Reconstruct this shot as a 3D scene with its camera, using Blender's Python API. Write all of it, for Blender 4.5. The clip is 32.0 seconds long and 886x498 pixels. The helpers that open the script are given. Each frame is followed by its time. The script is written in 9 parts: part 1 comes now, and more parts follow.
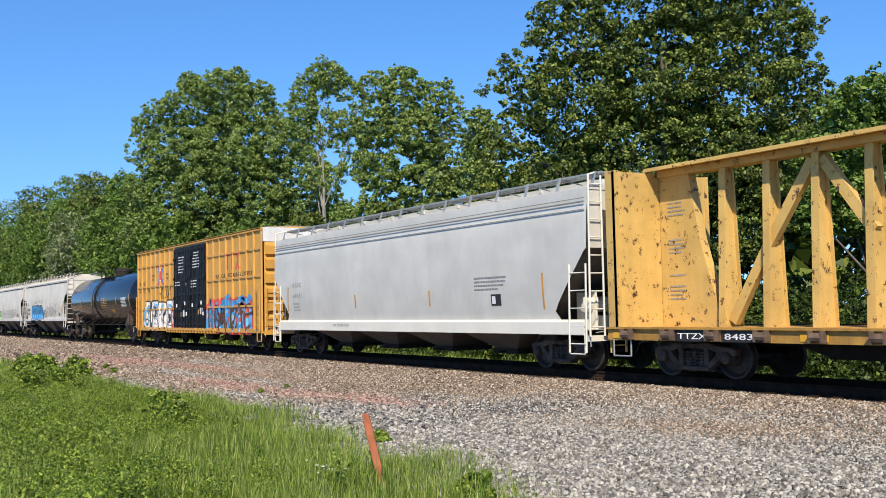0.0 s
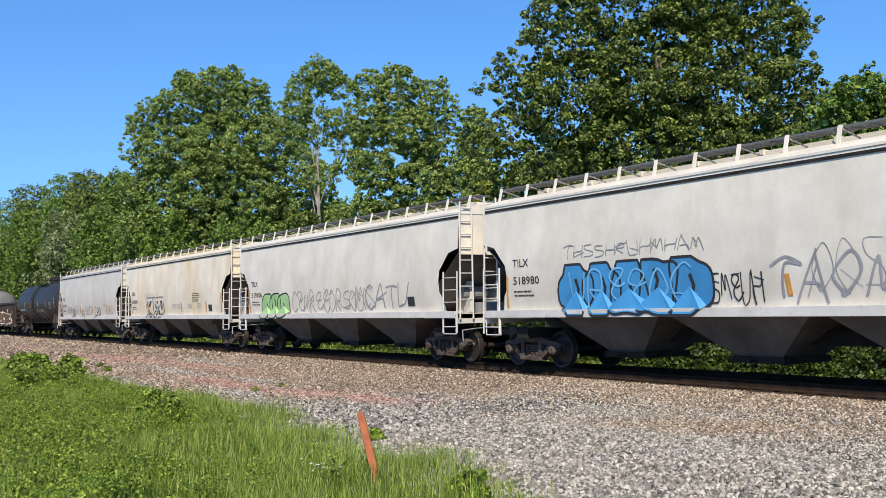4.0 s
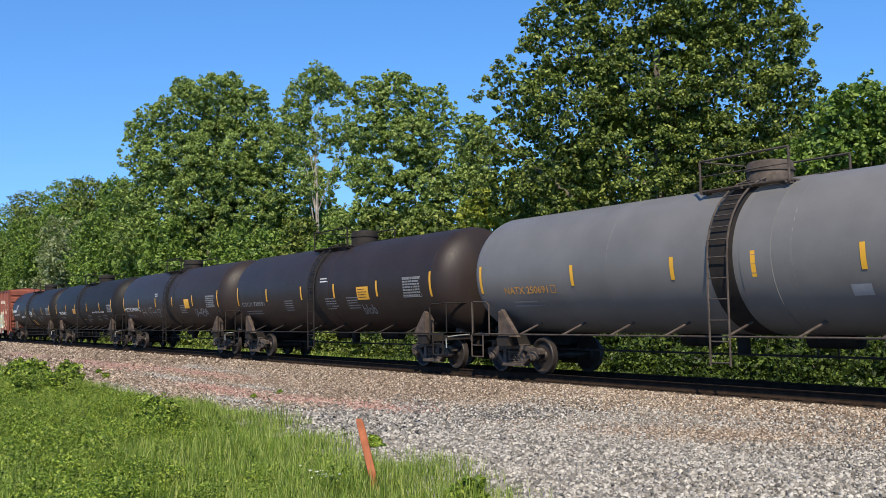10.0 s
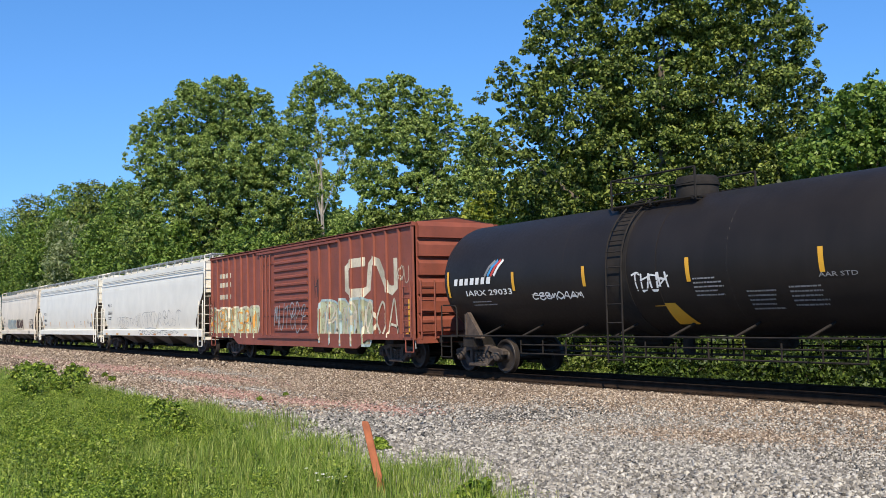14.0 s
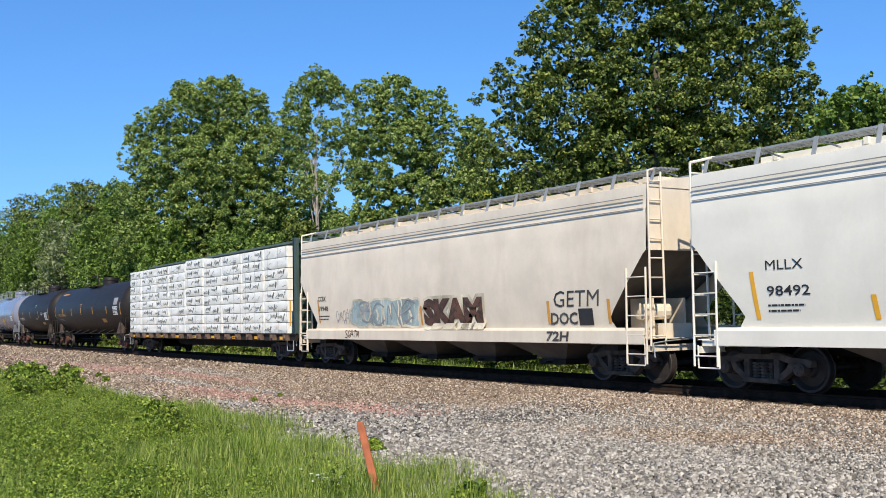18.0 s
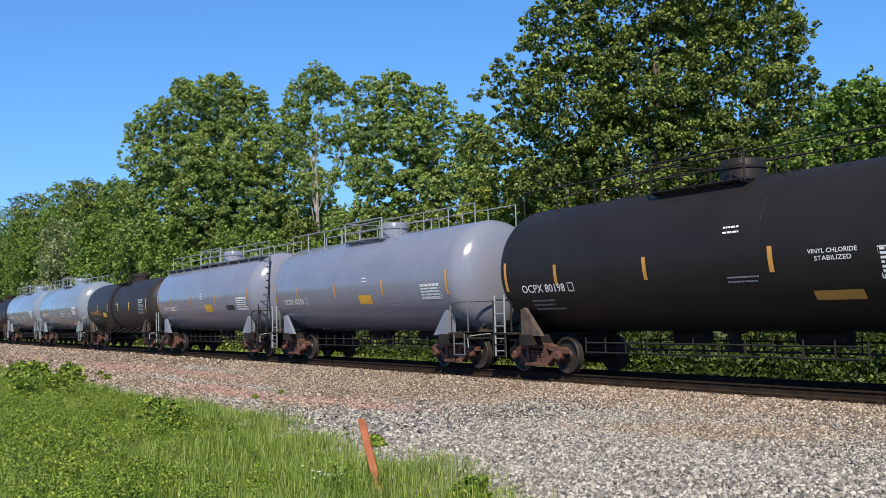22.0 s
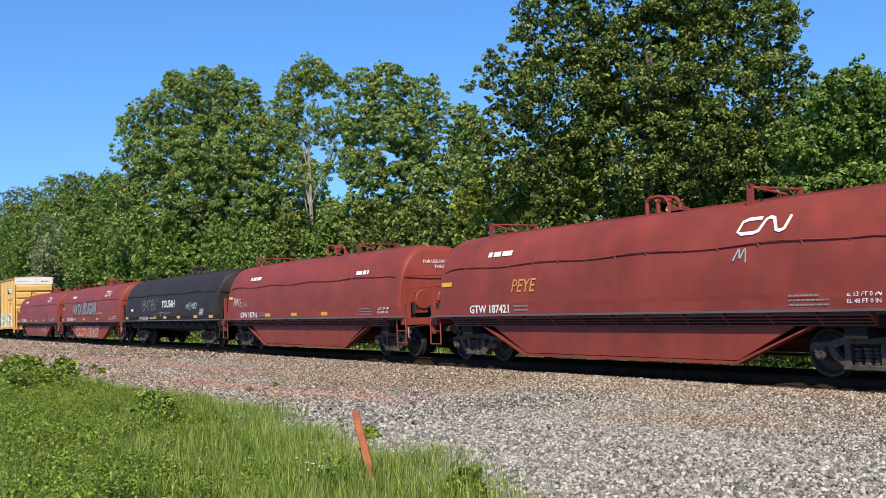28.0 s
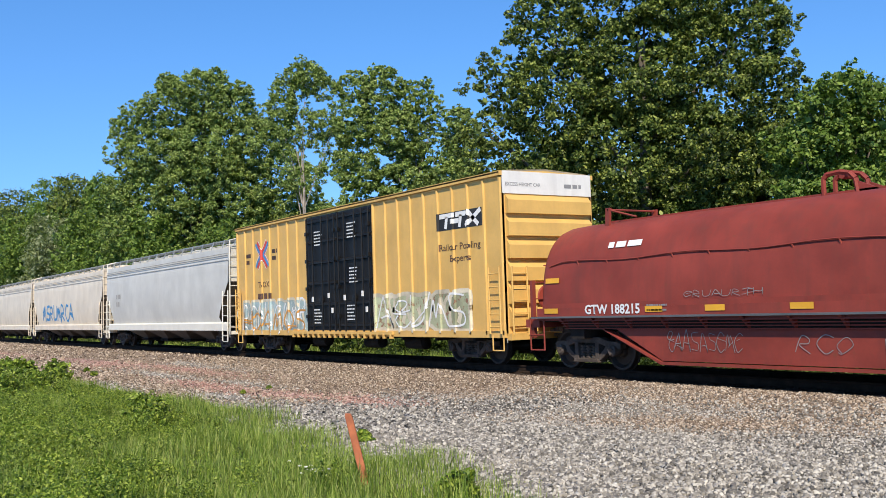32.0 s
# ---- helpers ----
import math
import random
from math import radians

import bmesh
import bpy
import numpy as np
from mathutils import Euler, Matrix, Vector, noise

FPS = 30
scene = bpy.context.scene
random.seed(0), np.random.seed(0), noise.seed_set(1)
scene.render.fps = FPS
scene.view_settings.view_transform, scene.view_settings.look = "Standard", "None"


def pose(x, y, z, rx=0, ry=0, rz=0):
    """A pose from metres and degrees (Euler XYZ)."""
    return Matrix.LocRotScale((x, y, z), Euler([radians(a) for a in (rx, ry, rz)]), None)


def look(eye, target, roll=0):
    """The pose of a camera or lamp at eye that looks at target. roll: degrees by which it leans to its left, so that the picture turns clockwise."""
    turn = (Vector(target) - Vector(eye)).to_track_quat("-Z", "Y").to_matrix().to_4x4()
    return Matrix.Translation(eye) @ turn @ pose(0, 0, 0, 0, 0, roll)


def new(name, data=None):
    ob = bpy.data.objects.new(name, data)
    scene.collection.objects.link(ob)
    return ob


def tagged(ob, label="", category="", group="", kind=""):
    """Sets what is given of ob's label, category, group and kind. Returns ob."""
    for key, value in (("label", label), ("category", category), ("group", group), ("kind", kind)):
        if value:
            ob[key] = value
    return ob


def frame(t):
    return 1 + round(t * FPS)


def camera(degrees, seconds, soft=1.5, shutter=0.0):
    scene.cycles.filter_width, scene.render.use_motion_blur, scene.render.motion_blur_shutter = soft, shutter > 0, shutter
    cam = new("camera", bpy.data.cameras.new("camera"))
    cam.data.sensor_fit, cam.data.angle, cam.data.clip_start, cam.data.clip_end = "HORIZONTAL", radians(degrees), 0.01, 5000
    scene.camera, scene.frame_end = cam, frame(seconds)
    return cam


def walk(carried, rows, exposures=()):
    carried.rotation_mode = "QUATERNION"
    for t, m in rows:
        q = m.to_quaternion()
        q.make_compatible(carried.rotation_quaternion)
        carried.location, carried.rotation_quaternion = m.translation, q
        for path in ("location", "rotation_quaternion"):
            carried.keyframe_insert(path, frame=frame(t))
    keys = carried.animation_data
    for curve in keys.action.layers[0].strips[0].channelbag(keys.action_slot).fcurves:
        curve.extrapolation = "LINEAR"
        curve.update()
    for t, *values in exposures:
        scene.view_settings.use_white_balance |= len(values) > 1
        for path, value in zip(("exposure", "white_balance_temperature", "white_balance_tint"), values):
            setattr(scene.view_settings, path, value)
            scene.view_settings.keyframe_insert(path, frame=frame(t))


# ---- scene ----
SPEED = 17.214                      # the train's pace, metres a second
cam = camera(48.156, 32.0, soft=0.6)
walk(cam, [
    (0.0, pose(0.007, -16.624, 1.571, 93.445, 1.203, 57.718)),
    (0.5, pose(0.005, -16.627, 1.569, 93.509, 1.186, 57.816)),
    (1.0, pose(0.003, -16.630, 1.568, 93.578, 1.089, 57.873)),
    (1.5, pose(0.004, -16.628, 1.569, 93.569, 1.045, 57.822)),
    (2.0, pose(0.005, -16.627, 1.568, 93.559, 1.086, 57.721)),
    (2.5, pose(0.005, -16.628, 1.565, 93.532, 1.099, 57.598)),
    (3.0, pose(0.005, -16.626, 1.564, 93.479, 1.133, 57.426)),
    (3.5, pose(0.006, -16.626, 1.566, 93.359, 1.187, 57.414)),
    (5.5, pose(0.005, -16.627, 1.567, 93.404, 1.167, 57.404)),
    (6.0, pose(0.005, -16.628, 1.566, 93.510, 1.207, 57.459)),
    (6.5, pose(0.003, -16.630, 1.565, 93.609, 1.252, 57.432)),
    (7.0, pose(0.001, -16.633, 1.565, 93.649, 1.288, 57.410)),
    (7.5, pose(0.000, -16.634, 1.565, 93.707, 1.251, 57.516)),
    (8.0, pose(0.002, -16.632, 1.565, 93.711, 1.219, 57.617)),
    (8.5, pose(0.003, -16.630, 1.567, 93.710, 1.222, 57.611)),
    (9.0, pose(0.002, -16.632, 1.568, 93.688, 1.189, 57.526)),
    (9.5, pose(-0.001, -16.637, 1.567, 93.756, 1.159, 57.363)),
    (10.0, pose(-0.002, -16.639, 1.566, 93.761, 1.091, 57.305)),
    (10.5, pose(-0.002, -16.638, 1.565, 93.752, 1.135, 57.320)),
    (11.0, pose(-0.003, -16.639, 1.563, 93.768, 1.149, 57.299)),
    (11.5, pose(-0.003, -16.639, 1.561, 93.780, 1.152, 57.349)),
    (12.0, pose(-0.003, -16.639, 1.561, 93.813, 1.204, 57.419)),
    (12.5, pose(-0.003, -16.640, 1.562, 93.825, 1.220, 57.465)),
    (13.0, pose(-0.002, -16.637, 1.564, 93.805, 1.249, 57.513)),
    (13.5, pose(-0.001, -16.637, 1.566, 93.803, 1.276, 57.560)),
    (14.0, pose(-0.003, -16.640, 1.567, 93.886, 1.310, 57.616)),
    (14.5, pose(-0.003, -16.640, 1.568, 93.949, 1.225, 57.686)),
    (16.5, pose(-0.003, -16.640, 1.569, 94.164, 1.335, 57.596)),
    (17.0, pose(-0.005, -16.643, 1.568, 94.217, 1.273, 57.467)),
    (17.5, pose(-0.007, -16.645, 1.566, 94.056, 1.212, 57.426)),
    (18.0, pose(-0.007, -16.646, 1.567, 93.930, 1.179, 57.304)),
    (18.5, pose(-0.006, -16.644, 1.566, 93.845, 1.243, 57.234)),
    (19.0, pose(-0.006, -16.644, 1.564, 93.786, 1.291, 57.215)),
    (19.5, pose(-0.008, -16.647, 1.563, 93.721, 1.353, 57.337)),
    (20.0, pose(-0.007, -16.646, 1.565, 93.638, 1.412, 57.422)),
    (20.5, pose(-0.005, -16.642, 1.567, 93.626, 1.476, 57.423)),
    (21.0, pose(-0.005, -16.643, 1.566, 93.724, 1.380, 57.343)),
    (21.5, pose(-0.006, -16.643, 1.563, 93.764, 1.412, 57.302)),
    (22.0, pose(-0.005, -16.642, 1.565, 93.723, 1.481, 57.359)),
    (22.5, pose(-0.005, -16.643, 1.568, 93.671, 1.519, 57.432)),
    (23.0, pose(-0.003, -16.640, 1.567, 93.660, 1.576, 57.445)),
    (23.5, pose(-0.002, -16.638, 1.562, 93.599, 1.651, 57.365)),
    (24.0, pose(-0.003, -16.639, 1.561, 93.496, 1.550, 57.242)),
    (24.5, pose(-0.002, -16.637, 1.563, 93.435, 1.625, 57.205)),
    (25.0, pose(0.001, -16.634, 1.564, 93.359, 1.634, 57.141)),
    (25.5, pose(0.003, -16.631, 1.562, 93.392, 1.674, 57.120)),
    (27.5, pose(0.006, -16.626, 1.562, 93.260, 1.861, 57.108)),
    (28.0, pose(0.007, -16.624, 1.564, 93.212, 1.905, 57.044)),
    (28.5, pose(0.008, -16.623, 1.565, 93.177, 1.882, 56.956)),
    (29.0, pose(0.007, -16.623, 1.563, 93.169, 1.873, 56.864)),
    (29.5, pose(0.007, -16.624, 1.562, 93.136, 1.888, 56.791)),
    (30.0, pose(0.009, -16.621, 1.561, 93.163, 1.905, 56.716)),
    (30.5, pose(0.011, -16.619, 1.560, 93.230, 1.866, 56.551)),
    (31.0, pose(0.010, -16.620, 1.559, 93.316, 1.799, 56.489)),
    (31.5, pose(0.008, -16.622, 1.561, 93.348, 1.856, 56.567)),
    (32.0, pose(0.009, -16.622, 1.566, 93.366, 1.877, 56.673)),
])

# ---- daylight ----
SUN_EL, SUN_AZ = 43.0, 126.0        # degrees; azimuth from +y towards +x
world = bpy.data.worlds.new("sky")
scene.world = world
world.use_nodes = True
wn = world.node_tree
sky = wn.nodes.new("ShaderNodeTexSky")
sky.sky_type = "NISHITA"
sky.sun_disc = False
sky.sun_elevation, sky.sun_rotation = radians(SUN_EL), radians(SUN_AZ)
sky.altitude, sky.air_density, sky.dust_density, sky.ozone_density = 300, 0.72, 0.0, 2.5
tone = wn.nodes.new("ShaderNodeHueSaturation")
tone.inputs["Hue"].default_value = 0.503
tone.inputs["Saturation"].default_value = 1.25
# a clear, even sky: the pale belt over the horizon is thin
way = wn.nodes.new("ShaderNodeTexCoord")
lift = wn.nodes.new("ShaderNodeMapping")
lift.inputs["Scale"].default_value = (1.0, 1.0, 0.62)
lift.inputs["Location"].default_value = (0.0, 0.0, 0.09)
unit = wn.nodes.new("ShaderNodeVectorMath")
unit.operation = "NORMALIZE"
wn.links.new(way.outputs["Generated"], lift.inputs["Vector"])
wn.links.new(lift.outputs[0], unit.inputs[0])
wn.links.new(unit.outputs[0], sky.inputs["Vector"])
wn.links.new(sky.outputs["Color"], tone.inputs["Color"])
wn.links.new(tone.outputs["Color"], wn.nodes["Background"].inputs["Color"])
wn.nodes["Background"].inputs["Strength"].default_value = 0.14
sun = new("sun", bpy.data.lights.new("sun", "SUN"))
sun.data.energy, sun.data.angle, sun.data.color = 4.25, radians(0.53), (1.0, 0.885, 0.71)
_a, _e = radians(SUN_AZ), radians(SUN_EL)
sun.matrix_world = look((0, 0, 60), Vector((0, 0, 60)) - Vector((math.sin(_a) * math.cos(_e), math.cos(_a) * math.cos(_e), math.sin(_e))))
scene.view_settings.exposure = 0.45


# ---- materials ----
class Nodes:
    """A short way to write a node tree."""

    def __init__(self, name):
        self.m = bpy.data.materials.new(name)
        self.m.use_nodes = True
        self.t = self.m.node_tree
        self.b = self.t.nodes["Principled BSDF"]

    def n(self, kind, **kw):
        node = self.t.nodes.new("ShaderNode" + kind)
        for k, v in kw.items():
            if k in node.inputs:
                node.inputs[k].default_value = v
        return node

    def link(self, a, b):
        self.t.links.new(a, b)

    def coords(self, spread=True):
        tc = self.n("TexCoord")
        if not spread:
            return tc.outputs["Object"]
        oi = self.n("ObjectInfo")
        mul = self.n("Math")
        mul.operation = "MULTIPLY"
        mul.inputs[1].default_value = 41.0
        self.link(oi.outputs["Random"], mul.inputs[0])
        add = self.n("VectorMath")
        self.link(tc.outputs["Object"], add.inputs[0])
        self.link(mul.outputs[0], add.inputs[1])
        return add.outputs[0]

    def noise(self, vec, scale, detail=4.0, rough=0.6, stretch=None):
        if stretch:
            mp = self.n("Mapping")
            mp.inputs["Scale"].default_value = stretch
            self.link(vec, mp.inputs["Vector"])
            vec = mp.outputs[0]
        nz = self.n("TexNoise", Scale=scale, Detail=detail, Roughness=rough)
        self.link(vec, nz.inputs["Vector"])
        return nz.outputs["Fac"]

    def ramp(self, fac, stops):
        r = self.n("ValToRGB")
        e = r.color_ramp.elements
        while len(e) < len(stops):
            e.new(0.5)
        for el, (pos, col) in zip(e, stops):
            el.position = pos
            el.color = (*col, 1) if len(col) == 3 else col
        self.link(fac, r.inputs["Fac"])
        return r.outputs["Color"]

    def mix(self, fac, a, b, kind="MIX"):
        mx = self.n("MixRGB")
        mx.blend_type = kind
        for sock, v in ((0, fac), (1, a), (2, b)):
            if isinstance(v, (int, float)):
                mx.inputs[sock].default_value = v
            elif isinstance(v, tuple):
                mx.inputs[sock].default_value = (*v, 1)
            else:
                self.link(v, mx.inputs[sock])
        return mx.outputs[0]

    def bump(self, height, strength, dist=0.01):
        bp = self.n("Bump", Strength=strength, Distance=dist)
        self.link(height, bp.inputs["Height"])
        self.link(bp.outputs[0], self.b.inputs["Normal"])


def g(v):
    return (v, v, v)


def paint(name, col, rough=0.5, metal=0.0, var=0.10, streak=0.0, dirt=(0.10, 0.075, 0.05), spots=0.0, spot=(0.16, 0.07, 0.03), scale=0.9, bump=0.06, spec=0.5, run=(2.6, 2.6, 0.22), chips=0.60):
    """A painted or bare surface with broad fading, grain, running streaks and worn spots."""
    s = Nodes(name)
    v = s.coords()
    broad = s.noise(v, scale, 3)
    grain = s.noise(v, 14.0, 6, 0.7)
    dark = tuple(c * (1 - 1.6 * var) for c in col)
    lite = tuple(min(1, c * (1 + 1.3 * var)) for c in col)
    c = s.ramp(broad, [(0.3, dark), (0.7, lite)])
    c = s.mix(0.35 * min(1, var * 5), c, s.ramp(grain, [(0.35, g(0.55)), (0.65, g(1.0))]), "MULTIPLY")
    if streak:
        f = s.ramp(s.noise(v, 1.0, 5, 0.65, run), [(0.46, g(0)), (0.78, g(streak))])
        c = s.mix(f, c, dirt)
    if spots:
        f = s.ramp(s.noise(v, 5.0, 8, 0.75), [(chips, g(0)), (chips + 0.05, g(spots))])
        c = s.mix(f, c, spot)
    s.link(c, s.b.inputs["Base Color"])
    r = s.ramp(grain, [(0.3, g(max(0.05, rough - 0.08))), (0.7, g(min(1, rough + 0.1)))])
    s.link(r, s.b.inputs["Roughness"])
    s.b.inputs["Metallic"].default_value = metal
    s.b.inputs["Specular IOR Level"].default_value = spec
    if bump:
        s.bump(grain, bump, 0.02)
    return s.m


def leafy(name, a, b, c, light=0.35):
    s = Nodes(name)
    geo = s.n("NewGeometry")
    col = s.ramp(geo.outputs["Random Per Island"], [(0.0, a), (0.5, b), (1.0, c)])
    broad = s.noise(s.coords(False), 0.35, 2)
    col = s.mix(0.5, col, s.ramp(broad, [(0.3, g(0.65)), (0.7, g(1.0))]), "MULTIPLY")
    col = s.mix(0.5, col, s.ramp(s.noise(s.coords(False), 1.7, 3), [(0.35, (0.62, 0.66, 0.75)), (0.65, (1.0, 0.98, 0.85))]), "MULTIPLY")
    s.link(col, s.b.inputs["Base Color"])
    s.b.inputs["Roughness"].default_value = 0.5
    s.b.inputs["Specular IOR Level"].default_value = 0.25
    tr = s.n("BsdfTranslucent")
    s.link(s.mix(1.0, col, (1.35, 1.5, 0.5), "MULTIPLY"), tr.inputs["Color"])
    mx = s.n("MixShader")
    mx.inputs[0].default_value = light
    s.link(s.b.outputs[0], mx.inputs[1])
    s.link(tr.outputs[0], mx.inputs[2])
    s.link(mx.outputs[0], s.t.nodes["Material Output"].inputs["Surface"])
    return s.m


# reddish dust on the gravel: centre, then half its length and breadth
DUST = ((-28.2, -6.3, 4.0, 0.55), (-23.2, -6.0, 2.8, 0.45), (-20.2, -5.6, 2.0, 0.6), (-50, -4.6, 9.0, 0.75), (-68, -5.0, 10.0, 0.9), (-37.5, -4.2, 6.0, 0.5))


def ground_mat():
    s = Nodes("ground_earth")
    v = s.coords(False)
    sep = s.n("SeparateXYZ")
    s.link(v, sep.inputs[0])
    wob = s.noise(v, 0.35, 4)
    fine = s.noise(v, 9.0, 8, 0.8)
    # grey gravel bed, darkened to give the shade in gaps between loose stones
    stone = s.ramp(fine, [(0.32, (0.016, 0.015, 0.013)), (0.5, (0.055, 0.05, 0.044)), (0.7, (0.20, 0.19, 0.17))])
    tan = s.ramp(fine, [(0.32, (0.06, 0.042, 0.028)), (0.5, (0.22, 0.16, 0.112)), (0.7, (0.42, 0.34, 0.26))])
    red = s.ramp(fine, [(0.32, (0.24, 0.125, 0.10)), (0.7, (0.48, 0.30, 0.24))])
    soil = s.ramp(fine, [(0.3, (0.05, 0.06, 0.02)), (0.7, (0.16, 0.17, 0.07))])

    def band(sock, lo, hi, wobble=2.0):
        m1 = s.n("Math")
        m1.operation = "MULTIPLY_ADD"
        s.link(wob, m1.inputs[0])
        m1.inputs[1].default_value = wobble
        s.link(sock, m1.inputs[2])
        mr = s.n("MapRange")
        mr.inputs["From Min"].default_value, mr.inputs["From Max"].default_value = lo + wobble / 2, hi + wobble / 2
        s.link(m1.outputs[0], mr.inputs["Value"])
        return mr.outputs[0]

    def line(kx, ky):
        m1 = s.n("Math")
        m1.operation = "MULTIPLY"
        s.link(sep.outputs["X"], m1.inputs[0])
        m1.inputs[1].default_value = kx
        m2 = s.n("Math")
        m2.operation = "MULTIPLY_ADD"
        s.link(sep.outputs["Y"], m2.inputs[0])
        m2.inputs[1].default_value = ky
        s.link(m1.outputs[0], m2.inputs[2])
        return m2.outputs[0]

    near_rail = band(sep.outputs["Y"], -2.9, -1.8, 1.2)
    west = band(line(1.0, -0.67), -16.2, -17.4, 2.0)
    f = s.mix(west, near_rail, (1, 1, 1))
    c = s.mix(f, stone, tan)
    # streaks of reddish dust along the line
    blur = s.noise(v, 2.2, 5, 0.7)
    for cx, cy, rx, ry in DUST:
        mp = s.n("Mapping")
        mp.inputs["Location"].default_value = (-cx / rx, -cy / ry, 0)
        mp.inputs["Scale"].default_value = (1 / rx, 1 / ry, 0)
        s.link(v, mp.inputs["Vector"])
        ln = s.n("VectorMath")
        ln.operation = "LENGTH"
        s.link(mp.outputs[0], ln.inputs[0])
        m1 = s.n("Math")
        m1.operation = "MULTIPLY_ADD"
        s.link(blur, m1.inputs[0])
        m1.inputs[1].default_value = 1.4
        s.link(ln.outputs["Value"], m1.inputs[2])
        mr = s.n("MapRange")
        mr.inputs["From Min"].default_value, mr.inputs["From Max"].default_value = 2.0, 1.2
        s.link(m1.outputs[0], mr.inputs["Value"])
        c = s.mix(mr.outputs[0], c, red)
    c = s.mix(band(sep.outputs["Y"], -8.6, -9.6, 1.2), c, soil)
    c = s.mix(band(sep.outputs["Y"], 2.9, 3.9, 1.0), c, soil)
    # dark ballast between the rails; its colour also holds the train's shade
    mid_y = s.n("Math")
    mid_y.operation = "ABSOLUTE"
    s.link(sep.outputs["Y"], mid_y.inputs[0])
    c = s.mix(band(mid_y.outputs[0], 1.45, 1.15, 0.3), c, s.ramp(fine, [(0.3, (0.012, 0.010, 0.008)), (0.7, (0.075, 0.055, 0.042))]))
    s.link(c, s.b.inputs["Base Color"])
    s.b.inputs["Roughness"].default_value = 0.95
    s.bump(fine, 0.9, 0.06)
    return s.m


def stone_mat(name, a, b, c):
    s = Nodes(name)
    geo = s.n("NewGeometry")
    col = s.ramp(geo.outputs["Random Per Island"], [(0.0, a), (0.6, b), (1.0, c)])
    col = s.mix(0.5, col, s.ramp(s.noise(s.coords(False), 30.0, 5), [(0.3, g(0.5)), (0.7, g(1))]), "MULTIPLY")
    s.link(col, s.b.inputs["Base Color"])
    s.b.inputs["Roughness"].default_value = 0.9
    return s.m


M = {}
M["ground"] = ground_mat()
M["grey_stone"] = stone_mat("grey_crushed_stone", (0.10, 0.093, 0.082), (0.365, 0.338, 0.293), (0.63, 0.595, 0.525))
M["tan_stone"] = stone_mat("brown_ballast_stone", (0.10, 0.068, 0.046), (0.34, 0.255, 0.18), (0.66, 0.56, 0.44))
M["pink_stone"] = stone_mat("reddish_fine_gravel", (0.26, 0.14, 0.11), (0.46, 0.275, 0.22), (0.60, 0.43, 0.36))
M["leaf_oak"] = leafy("oak_leaf", (0.022, 0.040, 0.007), (0.098, 0.145, 0.024), (0.34, 0.39, 0.09), 0.14)
M["leaf_poplar"] = leafy("poplar_leaf", (0.062, 0.105, 0.022), (0.205, 0.29, 0.06), (0.46, 0.55, 0.18), 0.18)
M["leaf_light"] = leafy("light_leaf", (0.04, 0.08, 0.013), (0.13, 0.215, 0.032), (0.30, 0.40, 0.09), 0.18)
# darkened leaf copy: the gloom of the near brush is in its colour
M["leaf_bush_shade"] = leafy("shrub_leaf_shade", (0.011, 0.023, 0.005), (0.038, 0.072, 0.011), (0.15, 0.21, 0.038), 0.12)
M["leaf_pale"] = leafy("pale_blossom_leaf", (0.09, 0.13, 0.04), (0.20, 0.25, 0.10), (0.45, 0.48, 0.30), 0.25)
M["leaf_yellow"] = leafy("yellow_green_leaf", (0.15, 0.18, 0.02), (0.32, 0.36, 0.05), (0.50, 0.52, 0.11), 0.25)
M["grass"] = leafy("grass_blade", (0.055, 0.11, 0.014), (0.22, 0.34, 0.045), (0.50, 0.54, 0.17), 0.22)
M["weed"] = leafy("weed_leaf", (0.04, 0.085, 0.010), (0.18, 0.275, 0.03), (0.44, 0.52, 0.095), 0.18)
M["petal"] = paint("white_petal", (0.8, 0.8, 0.74), 0.6, var=0.03, bump=0)
M["bark"] = paint("grey_bark", (0.17, 0.14, 0.11), 0.95, var=0.25, scale=3, bump=0.5)
M["pale_bark"] = paint("pale_bark", (0.34, 0.30, 0.25), 0.9, var=0.2, scale=2, bump=0.3)
M["stake"] = paint("orange_stake_paint", (0.42, 0.13, 0.055), 0.8, var=0.18, scale=6, spots=0.6, spot=(0.30, 0.17, 0.10))
M["rail"] = paint("rail_steel", (0.036, 0.024, 0.017), 0.8, 0.0, var=0.25, scale=4, spec=0.08)
M["tie"] = paint("weathered_tie", (0.05, 0.034, 0.024), 0.95, var=0.25, scale=4, bump=0.5, spec=0.1)
M["truck"] = paint("rusty_cast_iron", (0.10, 0.075, 0.060), 0.85, 0.0, var=0.3, scale=4, streak=0.5, dirt=(0.025, 0.019, 0.015), bump=0.3, spec=0.3)
M["truck_grey"] = paint("dusty_cast_iron", (0.095, 0.075, 0.062), 0.85, 0.0, var=0.3, scale=4, streak=0.5, dirt=(0.03, 0.022, 0.018), bump=0.3, spec=0.3)
M["truck_red"] = paint("rust_red_cast_iron", (0.13, 0.06, 0.042), 0.85, 0.0, var=0.3, scale=4, streak=0.5, dirt=(0.035, 0.022, 0.018), bump=0.3, spec=0.3)
M["wheel"] = paint("wheel_steel", (0.045, 0.036, 0.031), 0.55, 0.3, var=0.25, scale=3)
M["under"] = paint("black_underframe", (0.020, 0.017, 0.015), 0.85, var=0.25, scale=3, streak=0.4, dirt=(0.06, 0.042, 0.03), spec=0.3)
# near-black colour for plates that stand in for shade on the coil cars
M["dark"] = paint("dark_shade_paint", (0.02, 0.018, 0.016), 0.9, var=0.2)
M["grating"] = paint("galvanised_grating", (0.16, 0.165, 0.17), 0.6, 0.4, var=0.1)
